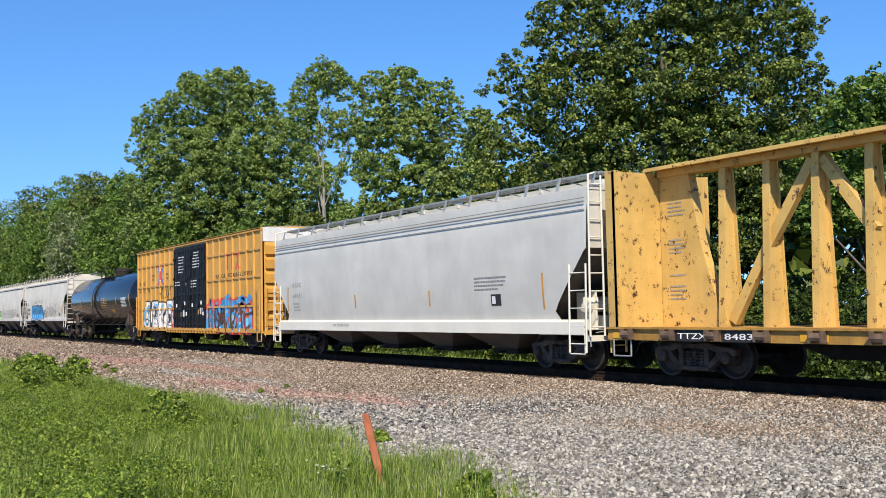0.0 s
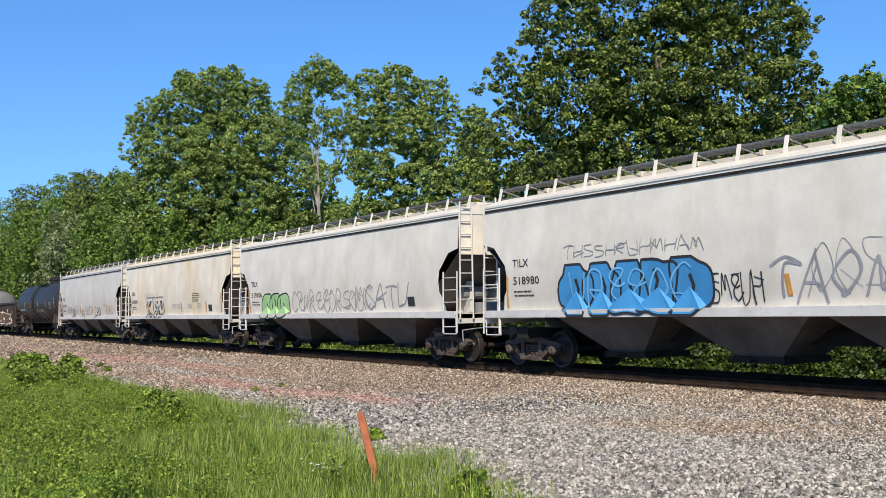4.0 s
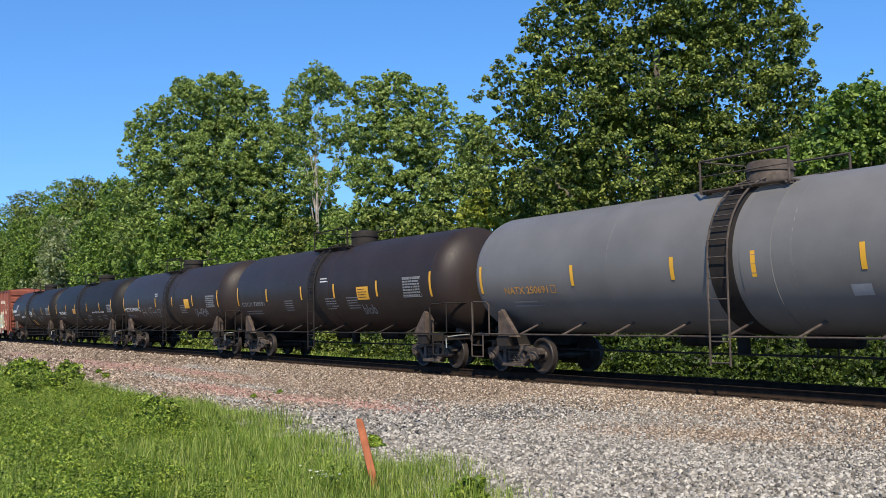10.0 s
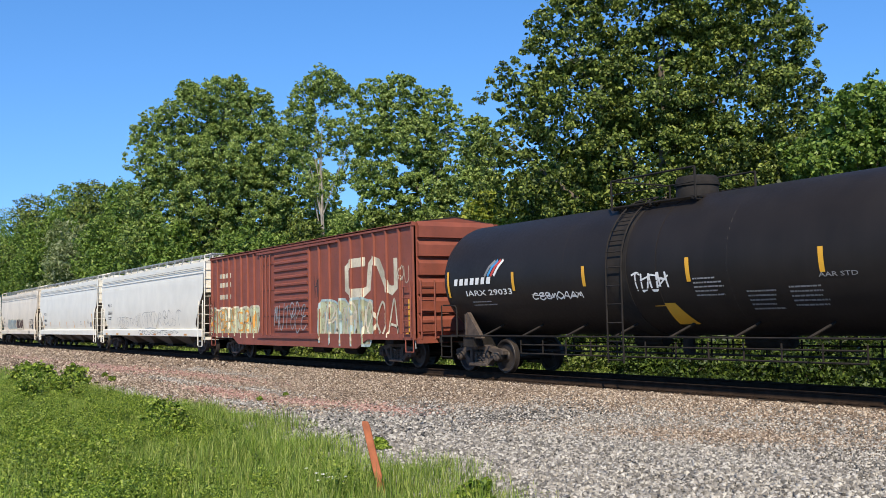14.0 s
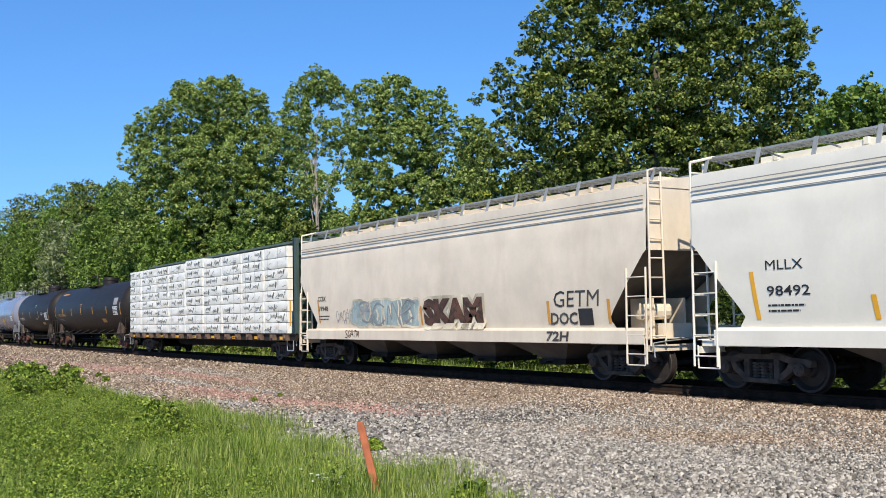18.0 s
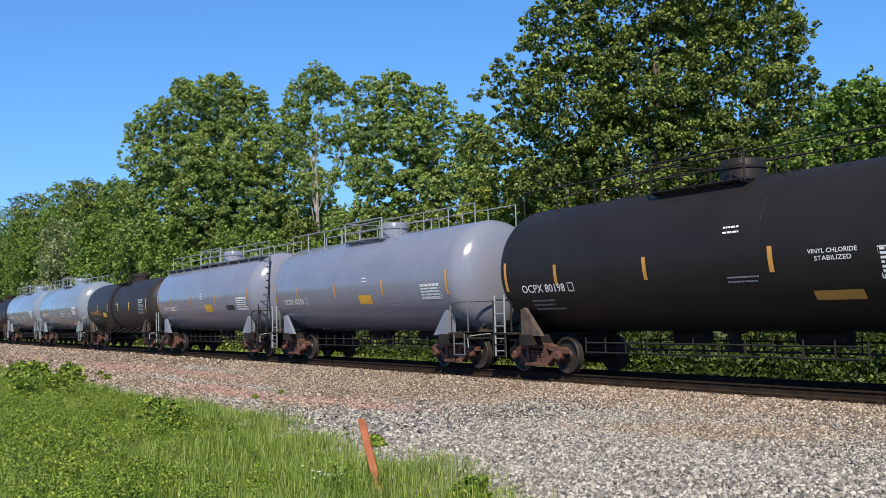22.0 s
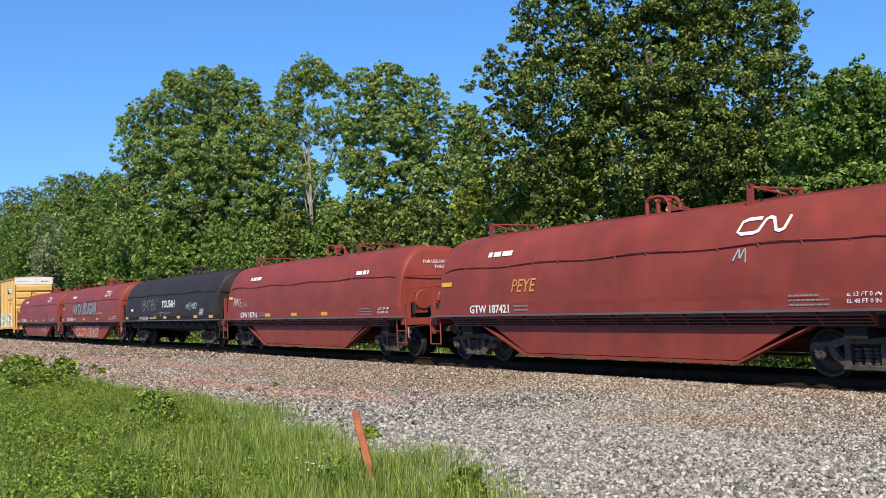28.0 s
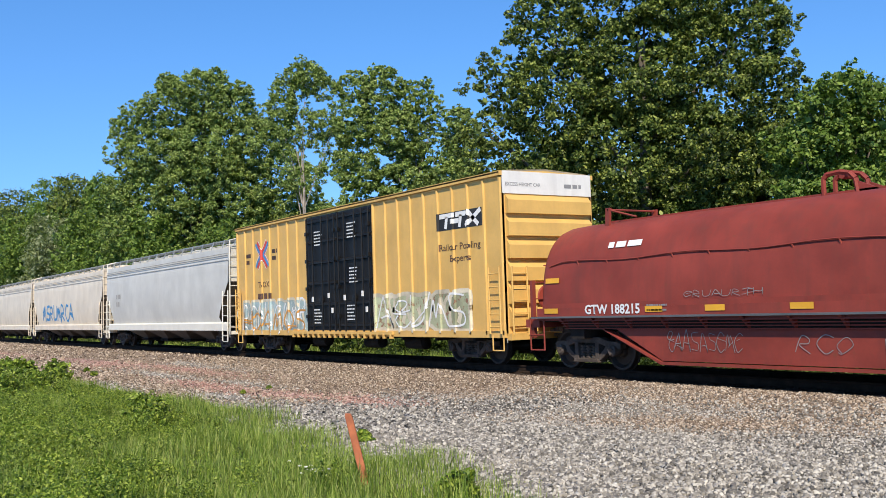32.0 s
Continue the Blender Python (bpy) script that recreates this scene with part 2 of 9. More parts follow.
M["steel"] = paint("galvanised_rail", (0.33, 0.35, 0.35), 0.5, 0.3, var=0.12)
M["white"] = paint("white_lettering", (0.78, 0.78, 0.76), 0.6, var=0.04, bump=0)
M["soot"] = paint("dark_grey_spray", (0.06, 0.058, 0.055), 0.7, var=0.3, bump=0, spots=0.5, spot=(0.3, 0.28, 0.25), chips=0.58)
M["patchy_black"] = paint("patchy_black_spray", (0.03, 0.029, 0.028), 0.7, var=0.2, bump=0, spots=1.0, spot=(0.62, 0.58, 0.50), chips=0.49)
M["chalk"] = paint("worn_white_spray", (0.60, 0.58, 0.53), 0.7, var=0.15, bump=0, spots=0.8, spot=(0.12, 0.08, 0.06), chips=0.56)
M["flame"] = paint("red_and_yellow_spray", (0.45, 0.05, 0.035), 0.6, var=0.2, bump=0, spots=1.0, spot=(0.72, 0.36, 0.04), chips=0.52)
M["grey_letter"] = paint("faded_grey_lettering", (0.25, 0.25, 0.25), 0.7, var=0.1, bump=0)
M["black"] = paint("black_lettering", (0.022, 0.022, 0.024), 0.6, var=0.05, bump=0)
M["faint"] = paint("faint_lettering", (0.40, 0.38, 0.35), 0.7, var=0.1, bump=0)
M["yellow"] = paint("yellow_reflector", (0.78, 0.40, 0.03), 0.45, var=0.08, bump=0)
M["orange"] = paint("orange_reflector", (0.62, 0.30, 0.06), 0.5, var=0.12, bump=0)
M["blue"] = paint("blue_spray", (0.05, 0.27, 0.55), 0.6, var=0.12, bump=0)
M["skyblue"] = paint("light_blue_spray", (0.16, 0.45, 0.72), 0.6, var=0.12, bump=0)
M["red"] = paint("red_spray", (0.62, 0.07, 0.05), 0.6, var=0.12, bump=0)
M["green"] = paint("green_spray", (0.36, 0.58, 0.25), 0.6, var=0.12, bump=0)
M["teal"] = paint("teal_spray", (0.36, 0.47, 0.47), 0.6, var=0.25, bump=0, spots=0.6, spot=(0.62, 0.58, 0.48), chips=0.54)
M["sage"] = paint("sage_spray", (0.45, 0.48, 0.30), 0.6, var=0.3, bump=0, streak=0.6, dirt=(0.30, 0.24, 0.13), spots=0.9, spot=(0.24, 0.09, 0.05), chips=0.55)
M["rust_spray"] = paint("brown_spray", (0.125, 0.058, 0.036), 0.7, var=0.4, bump=0, spots=0.95, spot=(0.04, 0.028, 0.022), chips=0.5)
M["cream_spray"] = paint("cream_spray", (0.66, 0.59, 0.44), 0.7, var=0.25, bump=0, spots=0.5, spot=(0.35, 0.24, 0.15), chips=0.58)
M["spray_grey"] = paint("grey_spray", (0.32, 0.32, 0.33), 0.7, var=0.15, bump=0)


# ---- building blocks ----
def part(name, bm, material, parent, label="", smooth=0, hold=None):
    """Link a bmesh as one mesh object under a thing or part; smooth: the angle, in degrees, up to which edges look round."""
    bmesh.ops.recalc_face_normals(bm, faces=bm.faces)
    me = bpy.data.meshes.new(name)
    bm.to_mesh(me)
    bm.free()
    me.materials.append(material)
    if smooth:
        me.polygons.foreach_set("use_smooth", [True] * len(me.polygons))
        me.set_sharp_from_angle(angle=radians(smooth))
    return put(name, me, parent, label)


def put(name, me, parent, label="", m=None):
    ob = new(name, me)
    ob.parent = parent
    if m is not None:
        ob.matrix_basis = m
    if label:
        tagged(ob, label)
    return ob


def root(name, label, category, group="", kind="", at=(0, 0, 0)):
    ob = new(name)
    ob.location = at
    return tagged(ob, label, category, group, kind)


def B():
    return bmesh.new()


def box(bm, x0, x1, y0, y1, z0, z1):
    vs = [bm.verts.new((x, y, z)) for x in (x0, x1) for y in (y0, y1) for z in (z0, z1)]
    for f in ((0, 1, 3, 2), (4, 6, 7, 5), (0, 4, 5, 1), (2, 3, 7, 6), (0, 2, 6, 4), (1, 5, 7, 3)):
        bm.faces.new([vs[i] for i in f])
    return bm


def tube(bm, p, q, r=0.02, n=6, r2=None):
    p, q = Vector(p), Vector(q)
    m = (q - p).to_track_quat("Z", "Y").to_matrix()
    ends = []
    for c, rr in ((p, r), (q, r if r2 is None else r2)):
        ends.append([bm.verts.new(c + m @ Vector((rr * math.cos(a), rr * math.sin(a), 0))) for a in [2 * math.pi * k / n for k in range(n)]])
    for k in range(n):
        bm.faces.new((ends[0][k], ends[0][(k + 1) % n], ends[1][(k + 1) % n], ends[1][k]))
    bm.faces.new(ends[0][::-1])
    bm.faces.new(ends[1])
    return bm


def pipe(bm, pts, r=0.02, n=6):
    for a, b in zip(pts, pts[1:]):
        tube(bm, a, b, r, n)
    return bm


def prism(bm, pts, axis, lo, hi):
    """Extrude a flat outline: axis 'y' takes (x, z) points, 'x' takes (y, z) points, 'z' takes (x, y) points."""
    def at(p, d):
        return {"y": (p[0], d, p[1]), "x": (d, p[0], p[1]), "z": (p[0], p[1], d)}[axis]
    a, b = [bm.verts.new(at(p, lo)) for p in pts], [bm.verts.new(at(p, hi)) for p in pts]
    n = len(pts)
    for k in range(n):
        bm.faces.new((a[k], a[(k + 1) % n], b[(k + 1) % n], b[k]))
    bm.faces.new(a[::-1])
    bm.faces.new(b)
    return bm


def loft(bm, rings, cap=True, closed=True):
    vs = [[bm.verts.new(p) for p in ring] for ring in rings]
    n = len(rings[0])
    for a, b in zip(vs, vs[1:]):
        for k in range(n if closed else n - 1):
            bm.faces.new((a[k], a[(k + 1) % n], b[(k + 1) % n], b[k]))
    if cap:
        bm.faces.new(vs[0][::-1])
        bm.faces.new(vs[-1])
    return bm


def spin(bm, profile, n=24, axis="y", at=(0, 0, 0)):
    """Turn a profile of (along, radius) round an axis."""
    rings = []
    for d, r in profile:
        ring = []
        for k in range(n):
            a = 2 * math.pi * k / n
            c, s = r * math.cos(a), r * math.sin(a)
            ring.append({"y": (at[0] + c, at[1] + d, at[2] + s), "x": (at[0] + d, at[1] + c, at[2] + s), "z": (at[0] + c, at[1] + s, at[2] + d)}[axis])
        rings.append(ring)
    return loft(bm, rings)


RUNG = {}


def rungs(ob, spots, material, r):
    """Rungs from p to q, as pieces of a ladder."""
    key = (material.name, r)
    if key not in RUNG:
        RUNG[key] = make("rung", tube(B(), (0, 0, -0.5), (0, 0, 0.5), r), material)
    for p, q in spots:
        p, q = Vector(p), Vector(q)
        m = Matrix.LocRotScale((p + q) / 2, (q - p).to_track_quat("Z", "Y"), (1, 1, (q - p).length))
        put("rung", RUNG[key], ob, "", m)


def ladder(name, a, b, c, d, n, material, car, label="", r=0.018, also=None):
    """Stiles from a to b and from c to d, with n rungs."""
    a, b, c, d = map(Vector, (a, b, c, d))
    bm = also or B()
    tube(bm, a, b, r * 1.5)
    tube(bm, c, d, r * 1.5)
    ob = part(name, bm, material, car, label)
    rungs(ob, [(a.lerp(b, (k + 0.5) / n), c.lerp(d, (k + 0.5) / n)) for k in range(n)], material, r)
    return ob


# ---- lettering and spray paint, laid on a side of the train ----
def flat(y):
    return lambda x, z: -y - 0.006


def round_side(radius, zc):
    return lambda x, z: -math.sqrt(max(0.04, radius * radius - (z - zc) ** 2)) - 0.012


class Ribbed:
    """A flat side with upright posts: (x, half the foot, half the crest, how far it stands out)."""

    def __init__(self, y, posts):
        self.y, self.posts = y, posts

    def __call__(self, x, z):
        for p, foot, crest, out in self.posts:
            d = abs(x - p)
            if d < foot:
                return -self.y - 0.006 - out * min(1.0, (foot - d) / (foot - crest))
        return -self.y - 0.006


def lay(bm, side, step=0.0):
    """Bend a flat (x, z) drawing onto a side."""
    if step:
        zs = [v.co.z for v in bm.verts]
        z = min(zs) + step
        while z < max(zs):
            geom = list(bm.verts) + list(bm.edges) + list(bm.faces)
            bmesh.ops.bisect_plane(bm, geom=geom, plane_co=(0, 0, z), plane_no=(0, 0, 1))
            z += step
    if isinstance(side, Ribbed):
        xs = [v.co.x for v in bm.verts]
        for p, foot, crest, _ in side.posts:
            for x in (p - foot, p - crest, p + crest, p + foot):
                if min(xs) < x < max(xs):
                    geom = list(bm.verts) + list(bm.edges) + list(bm.faces)
                    bmesh.ops.bisect_plane(bm, geom=geom, plane_co=(x, 0, 0), plane_no=(1, 0, 0))
    for v in bm.verts:
        v.co.y += side(v.co.x, v.co.z)
    return bm


def words(text, x, z, h, material, car, side, label="", fat=0.0, width=1.0, lean=0.0, step=0.0, name="lettering", y=0.0, wide=None):
    """Letters of height h that start at x on the line z; wide: the length that the line should take."""
    cu = bpy.data.curves.new("letters", "FONT")
    # narrow pointed letters fold over when they are fattened a little
    fold = "M" in text and fat < 0.04
    cu.body, cu.size, cu.offset, cu.shear, cu.resolution_u = text, h * 1.30, 0.0 if fold else fat or 0.012 * h, lean, 2
    ob = bpy.data.objects.new("letters", cu)
    me = bpy.data.meshes.new_from_object(ob)
    bm = B()
    bm.from_mesh(me)
    bpy.data.objects.remove(ob)
    bpy.data.curves.remove(cu)
    bpy.data.meshes.remove(me)
    if not bm.verts:
        return None
    xs = [v.co.x for v in bm.verts]
    k = width if wide is None else wide / (max(xs) - min(xs))
    for v in bm.verts:
        v.co = Vector((x + (v.co.x - min(xs)) * k, -y, z + v.co.y))
    return part(name, lay(bm, side, step), material, car, label)


def bars(x, z, w, h, rows, material, car, side, seed=0, label="", name="small_lettering"):
    """Rows of small unreadable writing as plain bars."""
    rng = random.Random(seed + int(x * 100))
    bm = B()
    gap = h * 1.7
    h = h * 0.62 if h < 0.09 else h
    for k in range(rows):
        zz = z - k * gap
        x0 = x
        end = x + w * rng.uniform(0.7, 1.0)
        while x0 < end:
            d = min(rng.uniform(0.05, 0.22) * max(0.5, h / 0.06), end - x0)
            vs = [bm.verts.new((a, 0, b)) for a, b in ((x0, zz), (x0 + d, zz), (x0 + d, zz + h), (x0, zz + h))]
            bm.faces.new(vs)
            x0 += d + h * 0.5
    return tagged(part(name, lay(bm, side), material, car, label), kind="stuff")


def patch(x0, x1, z0, z1, material, car, side, name="reflector", label="", lean=0.0, y=0.0):
    bm = B()
    n = max(1, int((z1 - z0) / 0.05))
    vs = [[bm.verts.new((x + lean * k / n, -y, z0 + (z1 - z0) * k / n)) for x in (x0, x1)] for k in range(n + 1)]
    for a, b in zip(vs, vs[1:]):
        bm.faces.new((a[0], a[1], b[1], b[0]))
    return part(name, lay(bm, side), material, car, label)


def ribbon(bm, pts, w, y=0.0):
    left, right = [], []
    for k, p in enumerate(pts):
        a, b = Vector(pts[max(0, k - 1)]), Vector(pts[min(len(pts) - 1, k + 1)])
        d = b - a
        nrm = Vector((-d.y, d.x)).normalized() * w / 2 if d.length > 1e-6 else Vector((0, w / 2))
        left.append(bm.verts.new((p[0] + nrm.x, -y, p[1] + nrm.y)))
        right.append(bm.verts.new((p[0] - nrm.x, -y, p[1] - nrm.y)))
    for k in range(len(pts) - 1):
        bm.faces.new((left[k], right[k], right[k + 1], left[k + 1]))


STROKES = (((0, 0), (0.1, 1), (0.55, 0.95), (0.6, 0.55), (0.1, 0.5), (0.75, 0)), ((0.85, 0.85), (0.4, 1), (0.05, 0.5), (0.4, 0), (0.85, 0.2)),
           ((0, 1), (0.12, 0.1), (0.45, 0), (0.75, 0.2), (0.85, 1)), ((0.4, 0), (0.02, 0.45), (0.4, 1), (0.85, 0.5), (0.4, 0.02), (0.25, 0.12)),
           ((0.8, 0.95), (0.2, 0.95), (0.2, 0.6), (0.8, 0.42), (0.75, 0.05), (0.05, 0.05)), ((0, 0), (0.35, 1), (0.5, 0.9), (0.9, 0), (0.7, 0.35), (0.2, 0.4)),
           ((0, 0.85), (0.5, 1), (0.95, 0.9), (0.5, 0.95), (0.45, 0.4), (0.55, 0)), ((0.05, 1), (0.1, 0), (0.12, 0.5), (0.8, 0.55), (0.85, 1), (0.9, 0)),
           ((0.9, 0.6), (0.5, 0.5), (0.1, 0.7), (0.4, 1), (0.8, 0.85), (0.2, 0.3), (0.6, 0), (1.1, 0.25)), ((0, 0.1), (0.25, 0.9), (0.4, 0.3), (0.6, 0.9), (0.9, 0.0)))


def curvy(rng, x0, x1, z0, z1, steps=8):
    """A spray stroke like a loosely drawn letter inside a box."""
    form = rng.choice(STROKES)
    lean, low, top = rng.uniform(-0.1, 0.3), rng.uniform(0, 0.18), rng.uniform(0.82, 1.0)
    ctrl = [Vector((x0 + (x1 - x0) * (a + lean * (b - 0.5) + rng.uniform(-0.06, 0.06)), z0 + (z1 - z0) * (low + (top - low) * b + rng.uniform(-0.05, 0.05)))) for a, b in form]
    n = len(ctrl)
    pts = []
    for k in range(n - 1):
        p0, p1, p2, p3 = ctrl[max(0, k - 1)], ctrl[k], ctrl[k + 1], ctrl[min(n - 1, k + 2)]
        for s in range(steps):
            t = s / steps
            pts.append(0.5 * ((2 * p1) + (p2 - p0) * t + (2 * p0 - 5 * p1 + 4 * p2 - p3) * t * t + (3 * p1 - p0 - 3 * p2 + p3) * t ** 3))
    pts.append(ctrl[-1])
    return [(p.x, min(z1 + 0.06, max(z0 - 0.06, p.y))) for p in pts]


def scrawl(x0, x1, z0, z1, w, material, car, side, seed, count=0, label="", name="spray_tag", y=0.0):
    """A tag of looping thin strokes, one for each letter-wide cell."""
    rng = random.Random(seed)
    h = z1 - z0
    count = count or max(2, int((x1 - x0) / (h * 0.62)))
    cell = (x1 - x0) / count
    bm = B()
    for k in range(count):
        a = x0 + k * cell
        ribbon(bm, curvy(rng, a, a + cell * 1.05, z0, z1), w * rng.uniform(0.8, 1.15), y)
        if rng.random() < 0.4:
            ribbon(bm, [(a + cell * rng.uniform(-0.1, 0.3), z0 + h * rng.uniform(0.1, 0.9)), (a + cell * rng.uniform(0.5, 1.2), z0 + h * rng.uniform(0.1, 0.9))], w * 0.7, y + 0.001)
    return part(name, lay(bm, side), material, car, label)


def blobs(x0, x1, z0, z1, fill, edge, car, side, seed, count=5, label="", w=0.05, name="spray_mural", y=0.0):
    """A mural of fat outlined shapes side by side; returns the fill and its outlines."""
    rng = random.Random(seed)
    cell = (x1 - x0) / count
    bm, bo = B(), B()
    for k in range(count):
        cx = x0 + (k + 0.5) * cell
        n = 34
        ph = rng.uniform(0, 6.3)
        lob = rng.choice((2, 3, 3, 4))
        pts = []
        for j in range(n):
            a = 2 * math.pi * j / n
            e = abs(math.cos(a)) ** 0.72 * (1 if math.cos(a) > 0 else -1), abs(math.sin(a)) ** 0.72 * (1 if math.sin(a) > 0 else -1)
            rr = 1.06 + 0.16 * math.sin(lob * a + ph)
            pts.append((cx + e[0] * cell * 0.60 * rr, min(z1, max(z0, (z0 + z1) / 2 + e[1] * (z1 - z0) * 0.5 * rr))))
        mid = bm.verts.new((cx, -y - 0.001 * k, (z0 + z1) / 2))
        vs = [bm.verts.new((p[0], -y - 0.001 * k, p[1])) for p in pts]
        for j in range(n):
            bm.faces.new((mid, vs[j], vs[(j + 1) % n]))
        ribbon(bo, pts + pts[:2], w, y + 0.004 + 0.001 * k)
        hx, hz = cx + rng.uniform(-0.1, 0.1) * cell, (z0 + z1) / 2 + rng.uniform(-0.15, 0.2) * (z1 - z0)
        ribbon(bo, [(hx, hz - 0.2 * (z1 - z0)), (hx + 0.1 * cell, hz), (hx, hz + 0.2 * (z1 - z0))], w * 1.5, y + 0.004 + 0.001 * k)
    ob = part(name, lay(bm, side), fill, car, label)
    part("outline", lay(bo, side), edge, ob)
    return ob


# ---- running gear, shared by all cars ----
def make(name, bm, material, smooth=0):
    bmesh.ops.recalc_face_normals(bm, faces=bm.faces)
    me = bpy.data.meshes.new(name)
    bm.to_mesh(me)
    bm.free()
    me.materials.append(material)
    if smooth:
        me.polygons.foreach_set("use_smooth", [True] * len(me.polygons))
        me.set_sharp_from_angle(angle=radians(smooth))
    return me


WR = 0.457                          # wheel radius


def gear_meshes():
    out = {}
    out["axle"] = make("axle", tube(B(), (0, -1.0, 0), (0, 1.0, 0), 0.085, 12), M["wheel"], 40)
    for side in (-1, 1):
        prof = [(0.10, 0.10), (0.09, 0.14), (0.02, 0.17), (0.0, 0.33), (0.055, 0.385), (0.075, 0.40), (0.075, WR - 0.012), (0.06, WR), (-0.045, WR + 0.006), (-0.05, WR + 0.028),
                (-0.07, WR + 0.026), (-0.075, 0.40), (-0.03, 0.36), (-0.045, 0.17), (-0.09, 0.13), (-0.09, 0.10)]
        out["wheel", side] = make("wheel", spin(B(), [(side * d, r) for d, r in prof], 20, "y", (0, side * 0.765, 0)), M["wheel"], 35)
    for tone in ("truck", "truck_grey", "truck_red"):
        bm = B()
        y0, y1 = -0.09, 0.09
        prism(bm, [(-1.12, 0.50), (-1.14, 0.62), (-1.0, 0.67), (-0.72, 0.66), (-0.45, 0.76), (0.45, 0.76), (0.72, 0.66), (1.0, 0.67), (1.14, 0.62), (1.12, 0.50), (1.02, 0.50), (0.98, 0.57),
                   (0.80, 0.57), (0.60, 0.56), (0.40, 0.645), (-0.40, 0.645), (-0.60, 0.56), (-0.80, 0.57), (-0.98, 0.57), (-1.02, 0.50)], "y", y0, y1)
        for s in (-1, 1):
            prism(bm, [(s * 0.78, 0.58), (s * 0.70, 0.40), (s * 0.40, 0.20), (s * 0.30, 0.28), (s * 0.58, 0.46), (s * 0.64, 0.58)], "y", y0, y1)
            prism(bm, [(s * 0.42, 0.66), (s * 0.29, 0.66), (s * 0.29, 0.24), (s * 0.42, 0.24)], "y", y0 - 0.01, y1 + 0.01)
        prism(bm, [(-0.44, 0.18), (0.44, 0.18), (0.40, 0.27), (-0.40, 0.27)], "y", -0.14, 0.14)
        bmesh.ops.bevel(bm, geom=[e for e in bm.edges], offset=0.012, segments=1, affect="EDGES")
        out["side_frame", tone] = make("side_frame", bm, M[tone], 30)
        bm = B()
        prof = []
        for k in range(5):
            z = 0.27 + k * 0.063
            prof += [(z, 0.055), (z + 0.008, 0.082), (z + 0.042, 0.082), (z + 0.052, 0.055)]
        spin(bm, prof, 6, "z", (0, 0, 0))
        out["spring", tone] = make("spring", bm, M[tone], 40)
        bm = B()
        spin(bm, [(-0.14, 0.02), (-0.15, 0.07), (-0.11, 0.125), (0.06, 0.13), (0.08, 0.1)], 14, "y")
        for k in range(3):
            a = 2 * math.pi * k / 3 + 0.5
            tube(bm, (0.075 * math.cos(a), -0.165, 0.075 * math.sin(a)), (0.075 * math.cos(a), -0.11, 0.075 * math.sin(a)), 0.02)
        out["bearing_cap", tone] = make("bearing_cap", bm, M[tone], 40)
        bm = B()
        box(bm, -0.2, 0.2, -0.98, 0.98, 0.42, 0.66)
        spin(bm, [(0.6, 0.25), (0.74, 0.25), (0.76, 0.15)], 14, "z")
        for s in (-1, 1):
            box(bm, s * 0.36 - 0.04, s * 0.36 + 0.04, -0.7, 0.7, 0.30, 0.38)
            for y in (-0.76, 0.76):
                box(bm, s * 0.395 - 0.045, s * 0.395 + 0.05, y - 0.07, y + 0.07, 0.28, 0.56)
        out["bolster", tone] = make("bolster", bm, M["under"])
    bm = B()
    box(bm, -0.95, -0.05, -0.09, 0.09, 0.76, 0.92)
    prism(bm, [(-0.10, 0.70), (0.02, 0.68), (0.14, 0.72), (0.16, 0.95), (0.02, 1.0), (-0.12, 0.97)], "y", -0.14, 0.03)
    prism(bm, [(0.02, 0.72), (0.20, 0.74), (0.20, 0.94), (0.02, 0.97)], "y", 0.03, 0.15)
    out["coupler"] = make("coupler", bm, M["truck"], 0)
    bm = B()
    pipe(bm, [(-0.45, 0.30, 0.80), (-0.15, 0.32, 0.66), (0.02, 0.26, 0.46), (0.20, 0.12, 0.40)], 0.028, 6)
    out["air_hose"] = make("air_hose", bm, M["black"], 60)
    bm = B()
    pipe(bm, [(-0.12, -1.45, 0.92), (-0.06, -1.1, 0.96), (-0.02, -0.25, 1.0), (0.06, -0.05, 0.98)], 0.016)
    pipe(bm, [(-0.12, -1.45, 0.92), (-0.06, -1.47, 0.62)], 0.016)
    out["uncoupling_lever"] = make("uncoupling_lever", bm, M["steel"])
    return out


GEAR = gear_meshes()
CARS = []                           # (car, its centre at 0 s, its wheelsets)


